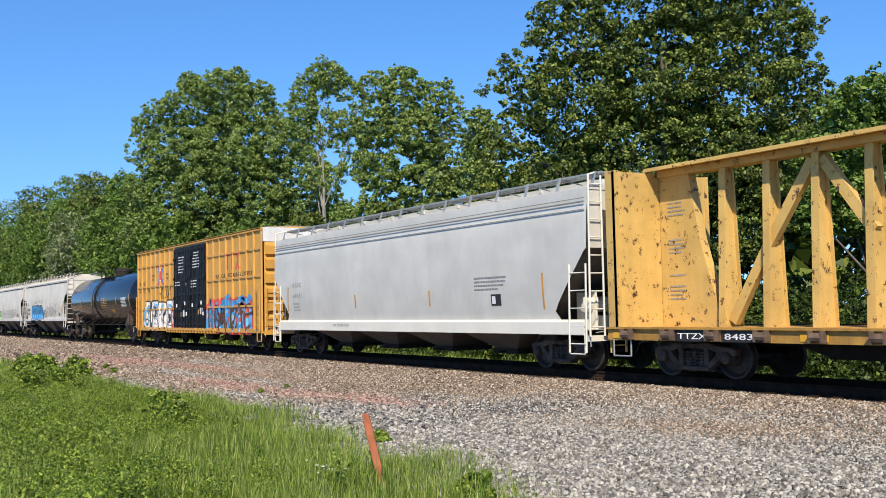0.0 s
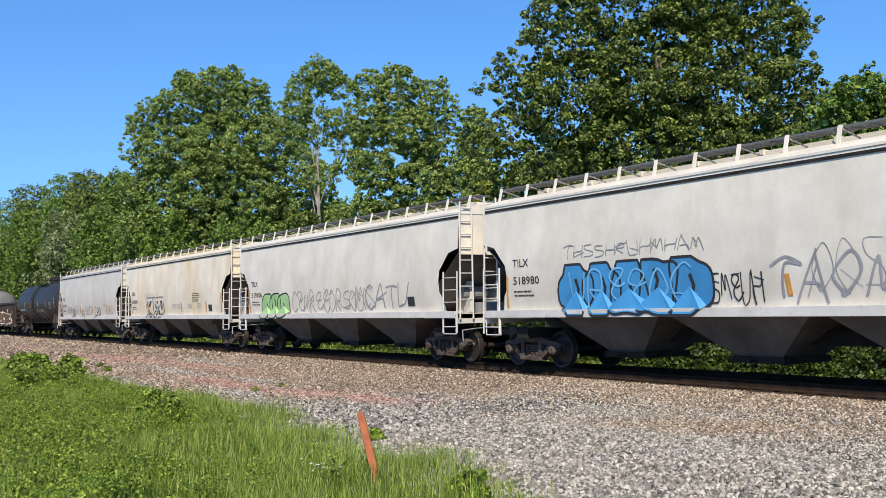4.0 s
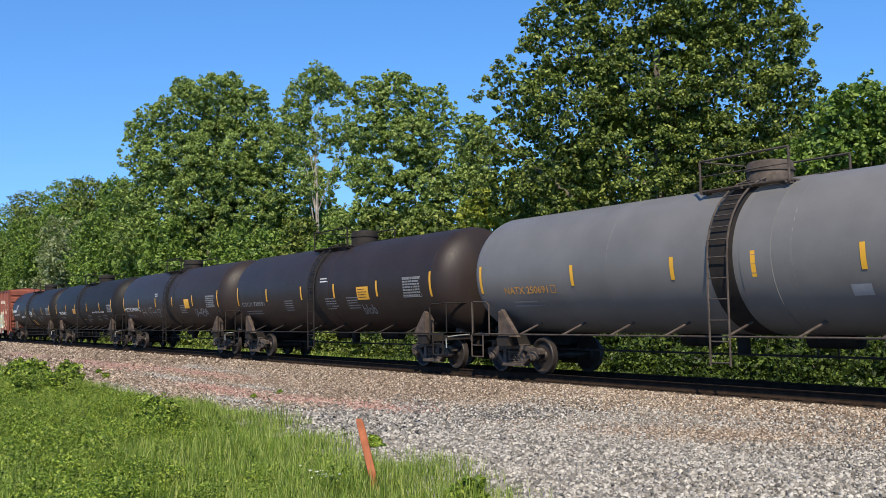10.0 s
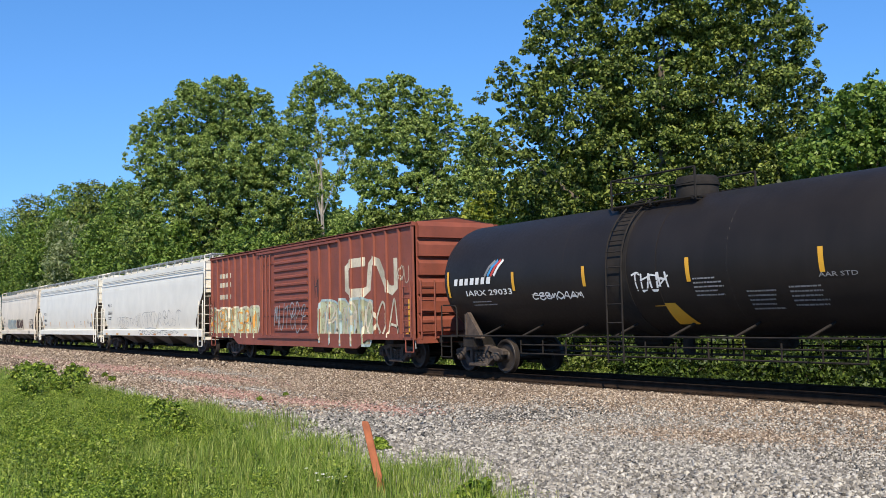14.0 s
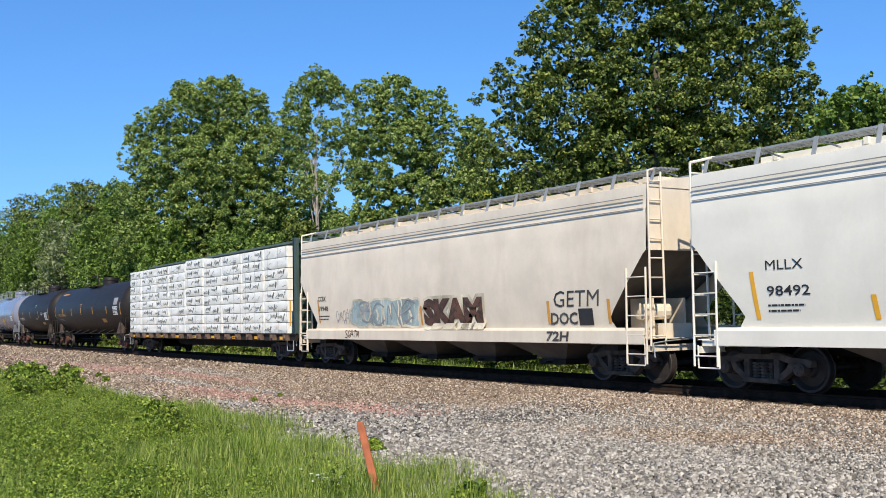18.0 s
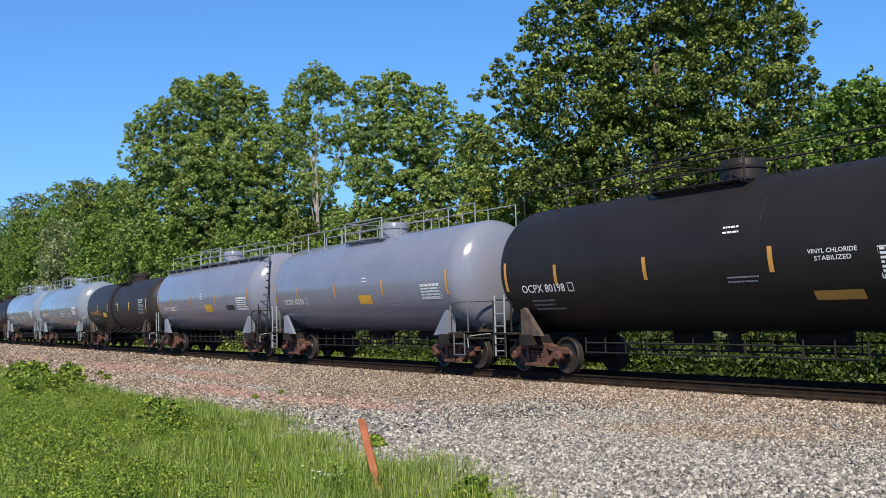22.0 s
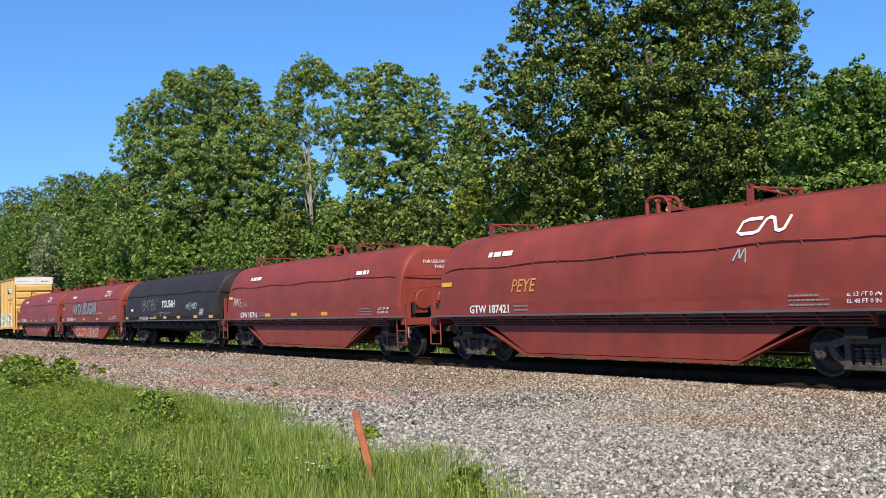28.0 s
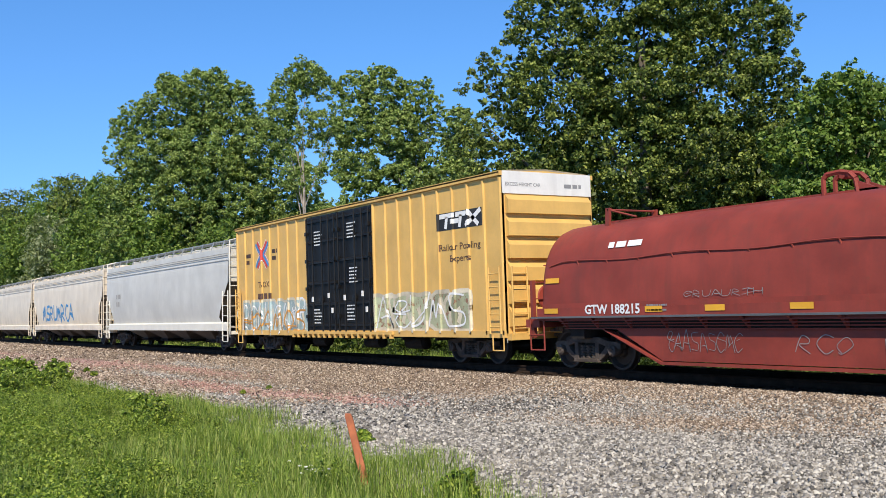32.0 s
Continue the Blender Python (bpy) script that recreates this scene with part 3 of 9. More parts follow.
def running_gear(car, x0, tc0, tc1, c0, c1, tone="truck", sill=True):
    """Trucks at tc0 and tc1, couplers that end at c0 and c1."""
    sets = []
    for tc in (tc0, tc1):
        bol = put("bolster", GEAR["bolster", tone], car, "", pose(tc, 0, 0))
        for y, turn in ((-1.0, 0), (1.0, 180)):
            put("side_frame", GEAR["side_frame", tone], bol, "cast steel truck side frame", pose(0, y, 0, 0, 0, turn))
            for dx in (-0.19, 0.0, 0.19):
                put("spring", GEAR["spring", tone], bol, "", pose(dx, y, 0))
            for dx in (-0.889, 0.889):
                put("bearing_cap", GEAR["bearing_cap", tone], bol, "", pose(dx, y * 1.03, WR, 0, 0, turn))
        for dx in (-0.889, 0.889):
            axle = put("wheelset", GEAR["axle"], car, "steel wheelset with two flanged wheels", pose(tc + dx, 0, WR))
            for s in (-1, 1):
                put("wheel", GEAR["wheel", s], axle)
            sets.append((axle, tc + dx))
    for end, turn in ((c0, 180), (c1, 0)):
        put("coupler", GEAR["coupler"], car, "knuckle coupler", pose(end - (0.08 if turn == 0 else -0.08), 0, 0, 0, 0, turn))
        put("air_hose", GEAR["air_hose"], car, "", pose(end - (0.1 if turn == 0 else -0.1), 0, 0, 0, 0, turn))
        if turn == 0:
            put("uncoupling_lever", GEAR["uncoupling_lever"], car, "", pose(end - 0.45, 0, 0))
    if sill:
        bm = B()
        box(bm, c0 + 0.75, c1 - 0.75, -0.19, 0.19, 0.68, 0.98)
        for tc in (tc0, tc1):
            box(bm, tc - 0.22, tc + 0.22, -1.35, 1.35, 0.74, 0.98)
        part("centre_sill", bm, M["under"], car)
    CARS.append((car, x0, sets))
    return sets


GROUP = "cars of the freight train"


# ---- covered hoppers ----
def hopper(x0, half, tc, coup, paint_m, label, roof_m=None, kind="curved", under_m=None, sill_m=None):
    """kind 'curved': domed roof, narrow side sill, cut-back ends; 'flared': grooved eaves, deep white sill, three-cornered end openings."""
    car = root("covered_hopper_car", label, "hopper car", GROUP)
    roof_m, under_m, sill_m = roof_m or paint_m, under_m or paint_m, sill_m or paint_m
    dome = kind == "curved"
    if dome:
        eave, ridge, s0, s1, yb = 4.20, 4.50, 1.27, 1.45, 1.55
        rows = [(1.45, 7.45), (1.80, 7.35), (2.0, 7.20), (2.3, 7.18), (2.6, 7.25), (2.85, 7.5), (3.08, 7.72), (3.14, 8.0), (3.18, 8.2), (3.7, 8.2), (eave, 8.2)]
        rows = [(z, half - (8.2 - x)) for z, x in rows]
    else:
        eave, ridge, s0, s1, yb = 4.34, 4.58, 0.90, 1.24, 1.55
        rows = [(s1, 8.32), (1.45, 8.15), (1.64, 8.28), (2.05, 8.63), (2.48, 9.0), (2.84, 9.3), (2.92, 9.4), (3.4, 9.4), (3.80, 9.4), (3.84, 9.4), (4.07, 9.4), (4.11, 9.4), (eave, 9.4)]
        rows = [(z, half - (9.4 - x)) for z, x in rows]

    def bulge(z):
        f = (z - s1) / (eave - s1)
        y = yb - 0.10 + 0.10 * math.sin(math.pi * min(1, max(0, f)) ** 0.8)
        if not dome and z > 3.75:
            y = yb - 0.03 - 0.10 * (z - 3.75)
        return y

    for s in (-1, 1):
        bm = B()
        grid = []
        for z, xe in rows:
            inset = 0.010 if (not dome and z in (3.84, 4.07)) else 0.0
            xs = [-xe] + [-xe + (2 * xe) * k / 12 for k in range(1, 12)] + [xe]
            grid.append([bm.verts.new((x, s * (bulge(z) - inset), z)) for x in xs])
        for a, b in zip(grid, grid[1:]):
            for k in range(12):
                bm.faces.new((a[k], a[k + 1], b[k + 1], b[k]))
        part("side_sheet", bm, paint_m, car, smooth=50)
        bm = B()
        if dome:
            prism(bm, [(s * 1.56, s0), (s * 1.62, s0), (s * 1.62, s1), (s * 1.40, s1), (s * 1.40, s1 - 0.03), (s * 1.56, s1 - 0.04)], "x", -half + 0.1, half - 0.1)
        else:
            prism(bm, [(s * 1.57, s0), (s * 1.60, s0), (s * 1.60, s1 - 0.05), (s * 1.50, s1 + 0.01), (s * 1.40, s1 + 0.01), (s * 1.40, s1 - 0.03), (s * 1.57, s1 - 0.09)], "x", -half + 0.55, half - 0.1)
        part("side_sill", bm, sill_m, car)
        bm = B()
        if dome:
            ym = s * (bulge(eave - 0.15) + 0.012)
            box(bm, -half + 0.03, half - 0.03, ym - 0.014, ym + 0.014, eave - 0.17, eave - 0.11)
        else:
            for z in (3.82, 4.0, 4.09):
                box(bm, -half + 0.05, half - 0.05, s * 1.535 - 0.010, s * 1.535 + 0.010, z - 0.008, z + 0.008)
        part("eave_moulding", bm, M["under"] if dome else M["grey_letter"], car)
    # roof
    bm = B()
    rings = []
    ys = [-1.0 + 2.0 * k / 14 for k in range(15)]
    ye = bulge(eave) + (0.025 if dome else 0.0)
    for x in (-half, half):
        top = [(x, yy * ye, eave + (ridge - eave) * (1 - abs(yy) ** (2.2 if dome else 1.3))) for yy in ys]
        rings.append(top + [(x, ye, eave - 0.05), (x, -ye, eave - 0.05)])
    loft(bm, rings)
    part("roof", bm, roof_m, car, smooth=40)
    bm = B()
    box(bm, -half + 0.8, half - 0.8, -0.30, 0.30, ridge - 0.05, ridge + 0.10)
    for k in range(9):
        x = -half + 1.2 + k * (2 * half - 2.4) / 8
        box(bm, x - 0.05, x + 0.05, -0.34, 0.34, ridge, ridge + 0.13)
    part("roof_hatch", bm, roof_m, car)
    # running boards on posts
    zb = ridge + (0.17 if dome else 0.13)
    for s in (-1, 1):
        y0, y1 = sorted((s * 0.42, s * 0.98)) if dome else sorted((s * 0.5, s * 1.1))
        bm = B()
        for k in range(5):
            yy = y0 + (y1 - y0) * (k + 0.5) / 5
            box(bm, -half - 0.05, half + 0.05, yy - 0.035, yy + 0.035, zb - 0.02, zb + 0.02)
        n = int(half * 2 / 0.35)
        for k in range(n + 1):
            x = -half + 2 * half * k / n
            box(bm, x - 0.015, x + 0.015, y0, y1, zb - 0.028, zb - 0.018)
        board = part("running_board", bm, M["grating"] if dome else M["steel"], car, "expanded steel running board")
        yo = s * 0.98 if dome else s * 1.1
        n = 14
        bm = B()
        prism(bm, [(yo - 0.012, zb + 0.03), (yo + 0.012, zb + 0.03), (yo + s * 0.12 + 0.012, eave + 0.03), (yo + s * 0.12 - 0.012, eave + 0.03)], "x", -0.045, 0.045)
        prism(bm, [(yo, zb + 0.01), (yo, zb - 0.02), (s * 0.35, ridge), (s * 0.35, ridge + 0.03)], "x", -0.045, -0.02)
        post = make("board_post", bm, paint_m if dome else M["steel"])
        for k in range(n + 1):
            put("board_post", post, board, "", pose(-half + 0.12 + (2 * half - 0.24) * k / n, 0, 0))
    # ends
    for e in (-1, 1):
        bm = B()
        zl = 3.02 if dome else 2.92
        xe = e * (half - 0.02)
        arch = [(yy * (ye - 0.03), eave + (ridge - eave) * (1 - abs(yy) ** (2.2 if dome else 1.3)) - 0.03) for yy in ys]
        prism(bm, [(-ye + 0.03, zl)] + arch + [(ye - 0.03, zl)], "x", *sorted((xe, xe - e * 0.05)))
        part("end_sheet", bm, paint_m, car)
        # sloping end floor of the hold
        bm = B()
        x_in = e * (half - (2.6 if dome else 3.0))
        loft(bm, [[(xe - e * 0.06, -1.45, zl + 0.05), (xe - e * 0.06, 1.45, zl + 0.05), (xe - e * 0.12, 1.45, zl + 0.02), (xe - e * 0.12, -1.45, zl + 0.02)],
                  [(x_in, -1.45, 1.05), (x_in, 1.45, 1.05), (x_in - e * 0.06, 1.45, 1.02), (x_in - e * 0.06, -1.45, 1.02)]])
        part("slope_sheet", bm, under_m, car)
        bm = B()
        box(bm, *sorted((e * (half - 1.9), e * (half - 0.03))), -1.5, 1.5, s0 - 0.02, s0 + 0.10)
        box(bm, *sorted((e * (half - 0.14), e * (half - 0.03))), -1.5, 1.5, s0 - 0.16, s0 + 0.12)
        for y in (-0.5, 0.5):
            box(bm, *sorted((e * (half - 1.6), e * (half - 0.9))), y - 0.03, y + 0.03, s0 + 0.1, 2.3 if dome else 1.9)
        part("end_platform", bm, sill_m, car)
        bm = B()
        prism(bm, [(e * (half - 1.55), s0 + 0.1), (e * (half - 0.75), s0 + 0.1), (e * (half - 0.75), s0 + 0.42), (e * (half - 1.55), s0 + 0.42)], "y", -0.35, 0.55)
        spin(bm, [(-0.45, 0.05), (-0.42, 0.19), (0.42, 0.19), (0.45, 0.05)], 12, "y", (e * (half - 1.1), -0.3, s0 + 0.70))
        part("brake_gear", bm, M["grey_letter"] if dome else sill_m, car, "brake cylinder and reservoir")
        # corner ladders
        for s in (-1, 1):
            bm = B()
            top = eave + 0.28
            xo = e * (half + 0.04)
            if not dome:
                tube(bm, (xo, s * 1.46, top), (xo - e * 0.25, s * 1.0, zb + 0.02), 0.03)
            if e > 0 or s < 0:
                ladder("end_ladder", (xo, s * 1.52, s0 - 0.04), (xo, s * 1.46, top), (xo, s * 1.08, s0 - 0.04), (xo, s * 1.08, top), 9, sill_m, car, "steel corner ladder", 0.017, bm)
            else:
                part("end_rail", tube(bm, (xo, s * 1.52, s0), (xo, s * 1.46, top), 0.025), sill_m, car)
            xs = half - (0.72 if dome else 0.62)
            if s < 0:
                ladder("side_ladder", (e * xs, s * 1.6, s0 - 0.42), (e * xs, s * 1.56, 2.55), (e * (half - 0.02), s * 1.6, s0 - 0.42), (e * (half - 0.02), s * 1.56, 2.55), 5, sill_m, car, "short grab-iron ladder", 0.016)
            bm = B()
            pipe(bm, [(e * (xs - 0.02), s * 1.57, s0 - 0.0), (e * (xs - 0.02), s * 1.57, s0 - 0.45), (e * (half - 0.1), s * 1.57, s0 - 0.45), (e * (half - 0.1), s * 1.57, s0)], 0.017)
            part("sill_step", bm, sill_m, car)
    # discharge bays
    n = 3 if dome else 4
    reach = half - 2.5 if dome else half - 2.8
    for k in range(n):
        a, b = -reach + 2 * reach * k / n, -reach + 2 * reach * (k + 1) / n
        c = (a + b) / 2
        bm = B()
        w = 0.55 if dome else 0.42
        yy = bulge(s1) - 0.06
        loft(bm, [[(a + 0.02, -yy, s0 + 0.12), (b - 0.02, -yy, s0 + 0.12), (b - 0.02, yy, s0 + 0.12), (a + 0.02, yy, s0 + 0.12)],
                  [(c - w, -0.62, 0.44), (c + w, -0.62, 0.44), (c + w, 0.62, 0.44), (c - w, 0.62, 0.44)]])
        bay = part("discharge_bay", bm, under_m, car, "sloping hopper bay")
        bm = B()
        box(bm, c - w - 0.12, c + w + 0.12, -0.72, 0.72, 0.32, 0.45)
        tube(bm, (c, -0.95, 0.38), (c, 0.95, 0.38), 0.03)
        part("outlet_gate", bm, M["under"], bay)
    side = lambda x, z: -(bulge(z) if z > s1 else 1.62 if dome else 1.60) - 0.009
    running_gear(car, x0, -tc, tc, -coup, coup, "truck")
    return car, side


# ---- tank cars ----
def tank(x0, cyl, rad, zc, tc, coup, paint_m, label, band=True, stripes=(), stripe_z=(2.18, 2.66), head=0.75, walk_full=False, platform=False, stripe_m="yellow", tone="truck_grey", rail_m=None,
         taper=False, lattice=False, dome_x=0.42, ladder_x=-0.61, deck=(-1.35, 1.25)):
    car = root("tank_car", label, "tank car", GROUP)
    rail_m = rail_m or M["under"]
    bm = B()
    if taper:
        prof = [(-cyl - 0.42, 0.05), (-cyl - 0.40, 0.7), (-cyl - 0.30, 1.05), (-cyl - 0.05, rad - 0.22), (-cyl + 1.1, rad), (cyl - 1.1, rad), (cyl + 0.05, rad - 0.22), (cyl + 0.30, 1.05), (cyl + 0.40, 0.7), (cyl + 0.42, 0.05)]
    else:
        cap = [(math.sin(math.pi / 2 * k / 9), math.cos(math.pi / 2 * k / 9)) for k in range(10)]
        prof = [(-cyl - head * s, max(0.03, rad * c ** 0.85)) for s, c in reversed(cap)] + [(cyl + head * s, max(0.03, rad * c ** 0.85)) for s, c in cap]
    spin(bm, prof, 56, "x", (0, 0, zc))
    shell = part("tank_shell", bm, paint_m, car, smooth=30)
    for x in (-cyl, -cyl / 3, cyl / 3, cyl) if not taper else (-cyl + 1.1, cyl - 1.1):
        bm = B()
        spin(bm, [(x - 0.03, rad - 0.01), (x - 0.015, rad + 0.002), (x + 0.015, rad + 0.002), (x + 0.03, rad - 0.01)], 48, "x", (0, 0, zc))
        part("weld_seam", bm, paint_m, shell, smooth=30)
    side = round_side(rad, zc)
    base = zc - rad
    if band:
        # rolling ladder up each flank beside the raised middle band
        bm = B()
        spin(bm, [(-0.10, rad - 0.02), (-0.09, rad + 0.012), (0.65, rad + 0.012), (0.66, rad - 0.02)], 56, "x", (ladder_x + 0.56, 0, zc))
        part("jacket_band", bm, paint_m, shell, smooth=30)
        bm = B()
        spin(bm, [(-0.92, rad - 0.02), (-0.91, rad + 0.008), (-0.31, rad + 0.008), (-0.30, rad - 0.02)], 56, "x", (ladder_x + 0.61, 0, zc))
        part("ladder_strap", bm, M["under"], shell, "dark soiled strap under the ladder", smooth=30)
        for s in (-1, 1):
            bm = B()
            arcs = []
            for x in (ladder_x - 0.25, ladder_x + 0.25):
                pts = [(x, s * (rad + 0.10), 0.45), (x, s * (rad + 0.10), zc)]
                pts += [(x, s * (rad + 0.10) * math.cos(a), zc + (rad + 0.10) * math.sin(a)) for a in [radians(d) for d in range(12, 76, 9)]]
                arcs.append(pts)
                pipe(bm, pts, 0.022)
            a, b = arcs
            spots = [((ladder_x - 0.25, s * (rad + 0.10), 0.52 + k / 5 * (zc - 0.52)), (ladder_x + 0.25, s * (rad + 0.10), 0.52 + k / 5 * (zc - 0.52))) for k in range(6)]
            lad = part("side_ladder", bm, rail_m, car, "curved steel ladder")
            rungs(lad, spots + list(zip(a[2:], b[2:])), rail_m, 0.016)
    # dome, valves and platform
    zt = zc + rad
    bm = B()
    spin(bm, [(-0.12, 0.47), (0.36, 0.47), (0.42, 0.43), (0.46, 0.2), (0.47, 0.02)], 24, "z", (dome_x, 0, zt))
    spin(bm, [(0.20, 0.475), (0.21, 0.50), (0.26, 0.50), (0.27, 0.475)], 24, "z", (dome_x, 0, zt))
    part("dome", bm, paint_m if not band else rail_m, car, smooth=40, label="manway dome")
    for s in (-1, 1):
        bm = B()
        yy = s * 0.95
        zp = zc + math.sqrt(rad * rad - 0.95 ** 2) + 0.10
        x0p, x1p = deck
        for k in range(4):
            box(bm, x0p, x1p, *sorted((s * (0.62 + k * 0.1), s * (0.69 + k * 0.1))), zp + 0.08, zp + 0.11)
        for x in (x0p + 0.05, (x0p + x1p) / 2, x1p - 0.05):
            prism(bm, [(s * 0.6, zp + 0.08), (s * 1.0, zp + 0.08), (s * 1.0, zp + 0.03), (s * 0.72, zp + 0.02)], "x", x - 0.02, x + 0.02)
        part("platform", bm, rail_m if not platform else paint_m, car, "grated dome platform")
        bm = B()
        for x in (x0p, x1p):
            tube(bm, (x, yy, zp + 0.05), (x, yy, zp + 0.72), 0.026)
        pipe(bm, [(x0p, yy, zp + 0.72), (x1p, yy, zp + 0.72)], 0.024)
        pipe(bm, [(x0p, yy, zp + 0.40), (x1p, yy, zp + 0.40)], 0.012)
        if s > 0:
            pipe(bm, [(x0p, -yy, zp + 0.72), (x0p, yy, zp + 0.72)], 0.018)
        part("guard_rail", bm, M["steel"] if platform and paint_m.name != "tank_black" else rail_m, car, "thin pipe guard rail")
    if walk_full or platform:
        # long top handrail
        for s in (-1, 1):
            bm = B()
            yy = s * 0.72
            zr = zc + math.sqrt(rad * rad - 0.72 ** 2)
            n = 9
            for k in range(n + 1):
                x = -cyl - 0.2 + (2 * cyl + 0.4) * k / n
                tube(bm, (x, yy, zr - 0.05), (x, yy, zr + 0.62), 0.017)
            pipe(bm, [(-cyl - 0.2, yy, zr + 0.62), (cyl + 0.2, yy, zr + 0.62)], 0.02)
            if walk_full:
                pipe(bm, [(-cyl - 0.2, yy, zr + 0.34), (cyl + 0.2, yy, zr + 0.34)], 0.012)
            part("top_handrail", bm, M["steel"] if paint_m.name != "tank_black" else M["under"], car, "long pipe handrail")
            if walk_full:
                bm = B()
                for k in range(5):
                    y = s * (0.70 + k * 0.08)
                    box(bm, -cyl - 0.1, cyl + 0.2, y - 0.028, y + 0.028, zr - 0.02, zr + 0.01)
                for k in range(11):
                    x = -cyl + 2 * cyl * k / 10
                    prism(bm, [(s * 0.68, zr - 0.02), (s * 1.06, zr - 0.02), (s * 1.06, zr - 0.07), (s * 1.02, zr - 0.20)], "x", x - 0.025, x + 0.025)
                part("walkway", bm, M["grating"], car, "full-length grated walkway")
        if walk_full:
            x = cyl + 0.28
            ladder("end_ladder", (x + 0.32, -1.45, 1.0), (x - 0.25, -1.02, zt - 0.2), (x + 0.78, -1.25, 1.0), (x + 0.25, -0.82, zt - 0.2), 11, M["under"], car, "", 0.017)
    # side running rail on brackets
    for s in (-1, 1) if not platform else ():
        bm = B()
        tube(bm, (-cyl + 0.1, s * 1.46, base + 0.0), (cyl - 0.1, s * 1.46, base + 0.0), 0.022)
        n = 8
        for k in range(n):
            x = -cyl + 1.6 + (2 * cyl - 3.2) * k / (n - 1)
            z1 = base + 0.28
            y1 = math.sqrt(max(0.01, rad * rad - (z1 - zc) ** 2))
            tube(bm, (x, s * 1.46, base), (x + 0.18, s * (y1 + 0.0), z1), 0.028)
        part("side_rail", bm, rail_m, car, "thin running rail on brackets")
    for s in (-1, 1):
        if lattice or platform:
            bm = B()
            for z in (0.55, 0.78):
                tube(bm, (-tc + 1.7, s * 0.9, z), (tc - 1.7, s * 0.9, z), 0.022)
            for k in range(12):
                x = -tc + 1.7 + (2 * tc - 3.4) * k / 11
                tube(bm, (x, s * 0.9, 0.55), (x, s * 0.9, 0.90), 0.02)
            part("brake_rodding", bm, M["under"], car)
    for e, t in ((-1, -tc), (1, tc)):
        for s in (-1, 1):
            bm = B()
            prism(bm, [(t + e * 0.16, 0.95), (t - e * 0.58, 0.95), (t + e * 0.02, base + 0.58), (t + e * 0.08, base + 0.64), (t + e * 0.16, base + 0.60)], "y", *sorted((s * 1.26, s * 1.38)))
            prism(bm, [(t + e * 0.12, 0.95), (t + e * 0.18, 0.95), (t + e * 0.18, base + 0.60), (t + e * 0.12, base + 0.60)], "y", *sorted((s * 1.10, s * 1.41)))
            part("saddle", bm, paint_m if platform and paint_m.name != "tank_black" else M["truck"], car, "steel tank saddle bracket")
        bm = B()
        xe = e * (coup - 0.55)
        box(bm, *sorted((t - e * 0.6, xe)), -0.34, 0.34, 0.70, 1.02)
        box(bm, *sorted((xe - e * 0.9, xe)), -1.5, 1.5, 0.98, 1.03)
        box(bm, *sorted((xe - e * 0.06, xe)), -1.5, 1.5, 0.84, 1.03)
        box(bm, *sorted((t - 0.25, t + 0.25)), -1.42, 1.42, 0.72, 0.98)
        part("end_sill", bm, M["under"], car, "black end sill and step board")
        for s in (-1, 1):
            bm = B()
            pipe(bm, [(xe - e * 0.85, s * 1.45, 1.0), (xe - e * 0.85, s * 1.45, 1.78), (xe - e * 0.75, s * 1.45, 1.86), (xe - e * 0.08, s * 1.40, 1.88), (xe - e * 0.02, s * 1.2, 1.88), (xe - e * 0.02, s * 0.5, 1.88), (xe - e * 0.02, s * 0.5, 1.0)], 0.022)
            pipe(bm, [(xe - e * 0.02, s * 1.42, 1.0), (xe - e * 0.02, s * 1.42, 1.88)], 0.018)
            part("end_handrail", bm, rail_m, car, "bent pipe end handrail")
            bm = B()
            pipe(bm, [(xe - e * 0.62, s * 1.5, 1.0), (xe - e * 0.62, s * 1.5, 0.42), (xe - e * 0.1, s * 1.5, 0.42), (xe - e * 0.1, s * 1.5, 1.0)], 0.02)
            pipe(bm, [(xe - e * 0.62, s * 1.5, 0.72), (xe - e * 0.1, s * 1.5, 0.72)], 0.018)
            part("sill_step", bm, rail_m, car)
        bm = B()
        spin(bm, [(-0.35, 0.03), (-0.33, 0.16), (0.33, 0.16), (0.35, 0.03)], 12, "y", (xe - e * 0.45, 0.25, 1.30))
        box(bm, *sorted((xe - e * 0.8, xe - e * 0.55)), -0.6, -0.2, 1.03, 1.5)
        pipe(bm, [(xe - e * 0.5, -0.6, 1.2), (xe - e * 0.3, -0.3, 1.5), (xe - e * 0.2, 0.3, 1.25)], 0.03)
        part("brake_gear", bm, M["truck_grey"], car)
    if platform:
        xl = -coup + 0.72
        ladder("end_ladder", (xl, -1.47, 0.4), (xl, -1.47, 2.0), (xl + 0.42, -1.47, 0.4), (xl + 0.42, -1.47, 2.0), 5, M["steel"], car, "pale end ladder", 0.017)
    for x, w in ((-1.6, 0.5), (1.9, 0.6)):
        part("air_reservoir", spin(B(), [(-w, 0.04), (-w + 0.03, 0.17), (w - 0.03, 0.17), (w, 0.04)], 10, "x", (x, 0.45, base - 0.12)), M["under"], car, smooth=40)
    part("outlet_valve", spin(B(), [(-0.36, 0.14), (0.0, 0.14), (0.02, 0.26), (0.15, 0.26)], 12, "z", (0.0, 0, base - 0.05)), M["under"], car, smooth=40)
    part("brake_rod", tube(B(), (-tc + 1, -0.35, 0.62), (tc - 1, -0.35, 0.62), 0.025), M["under"], car)
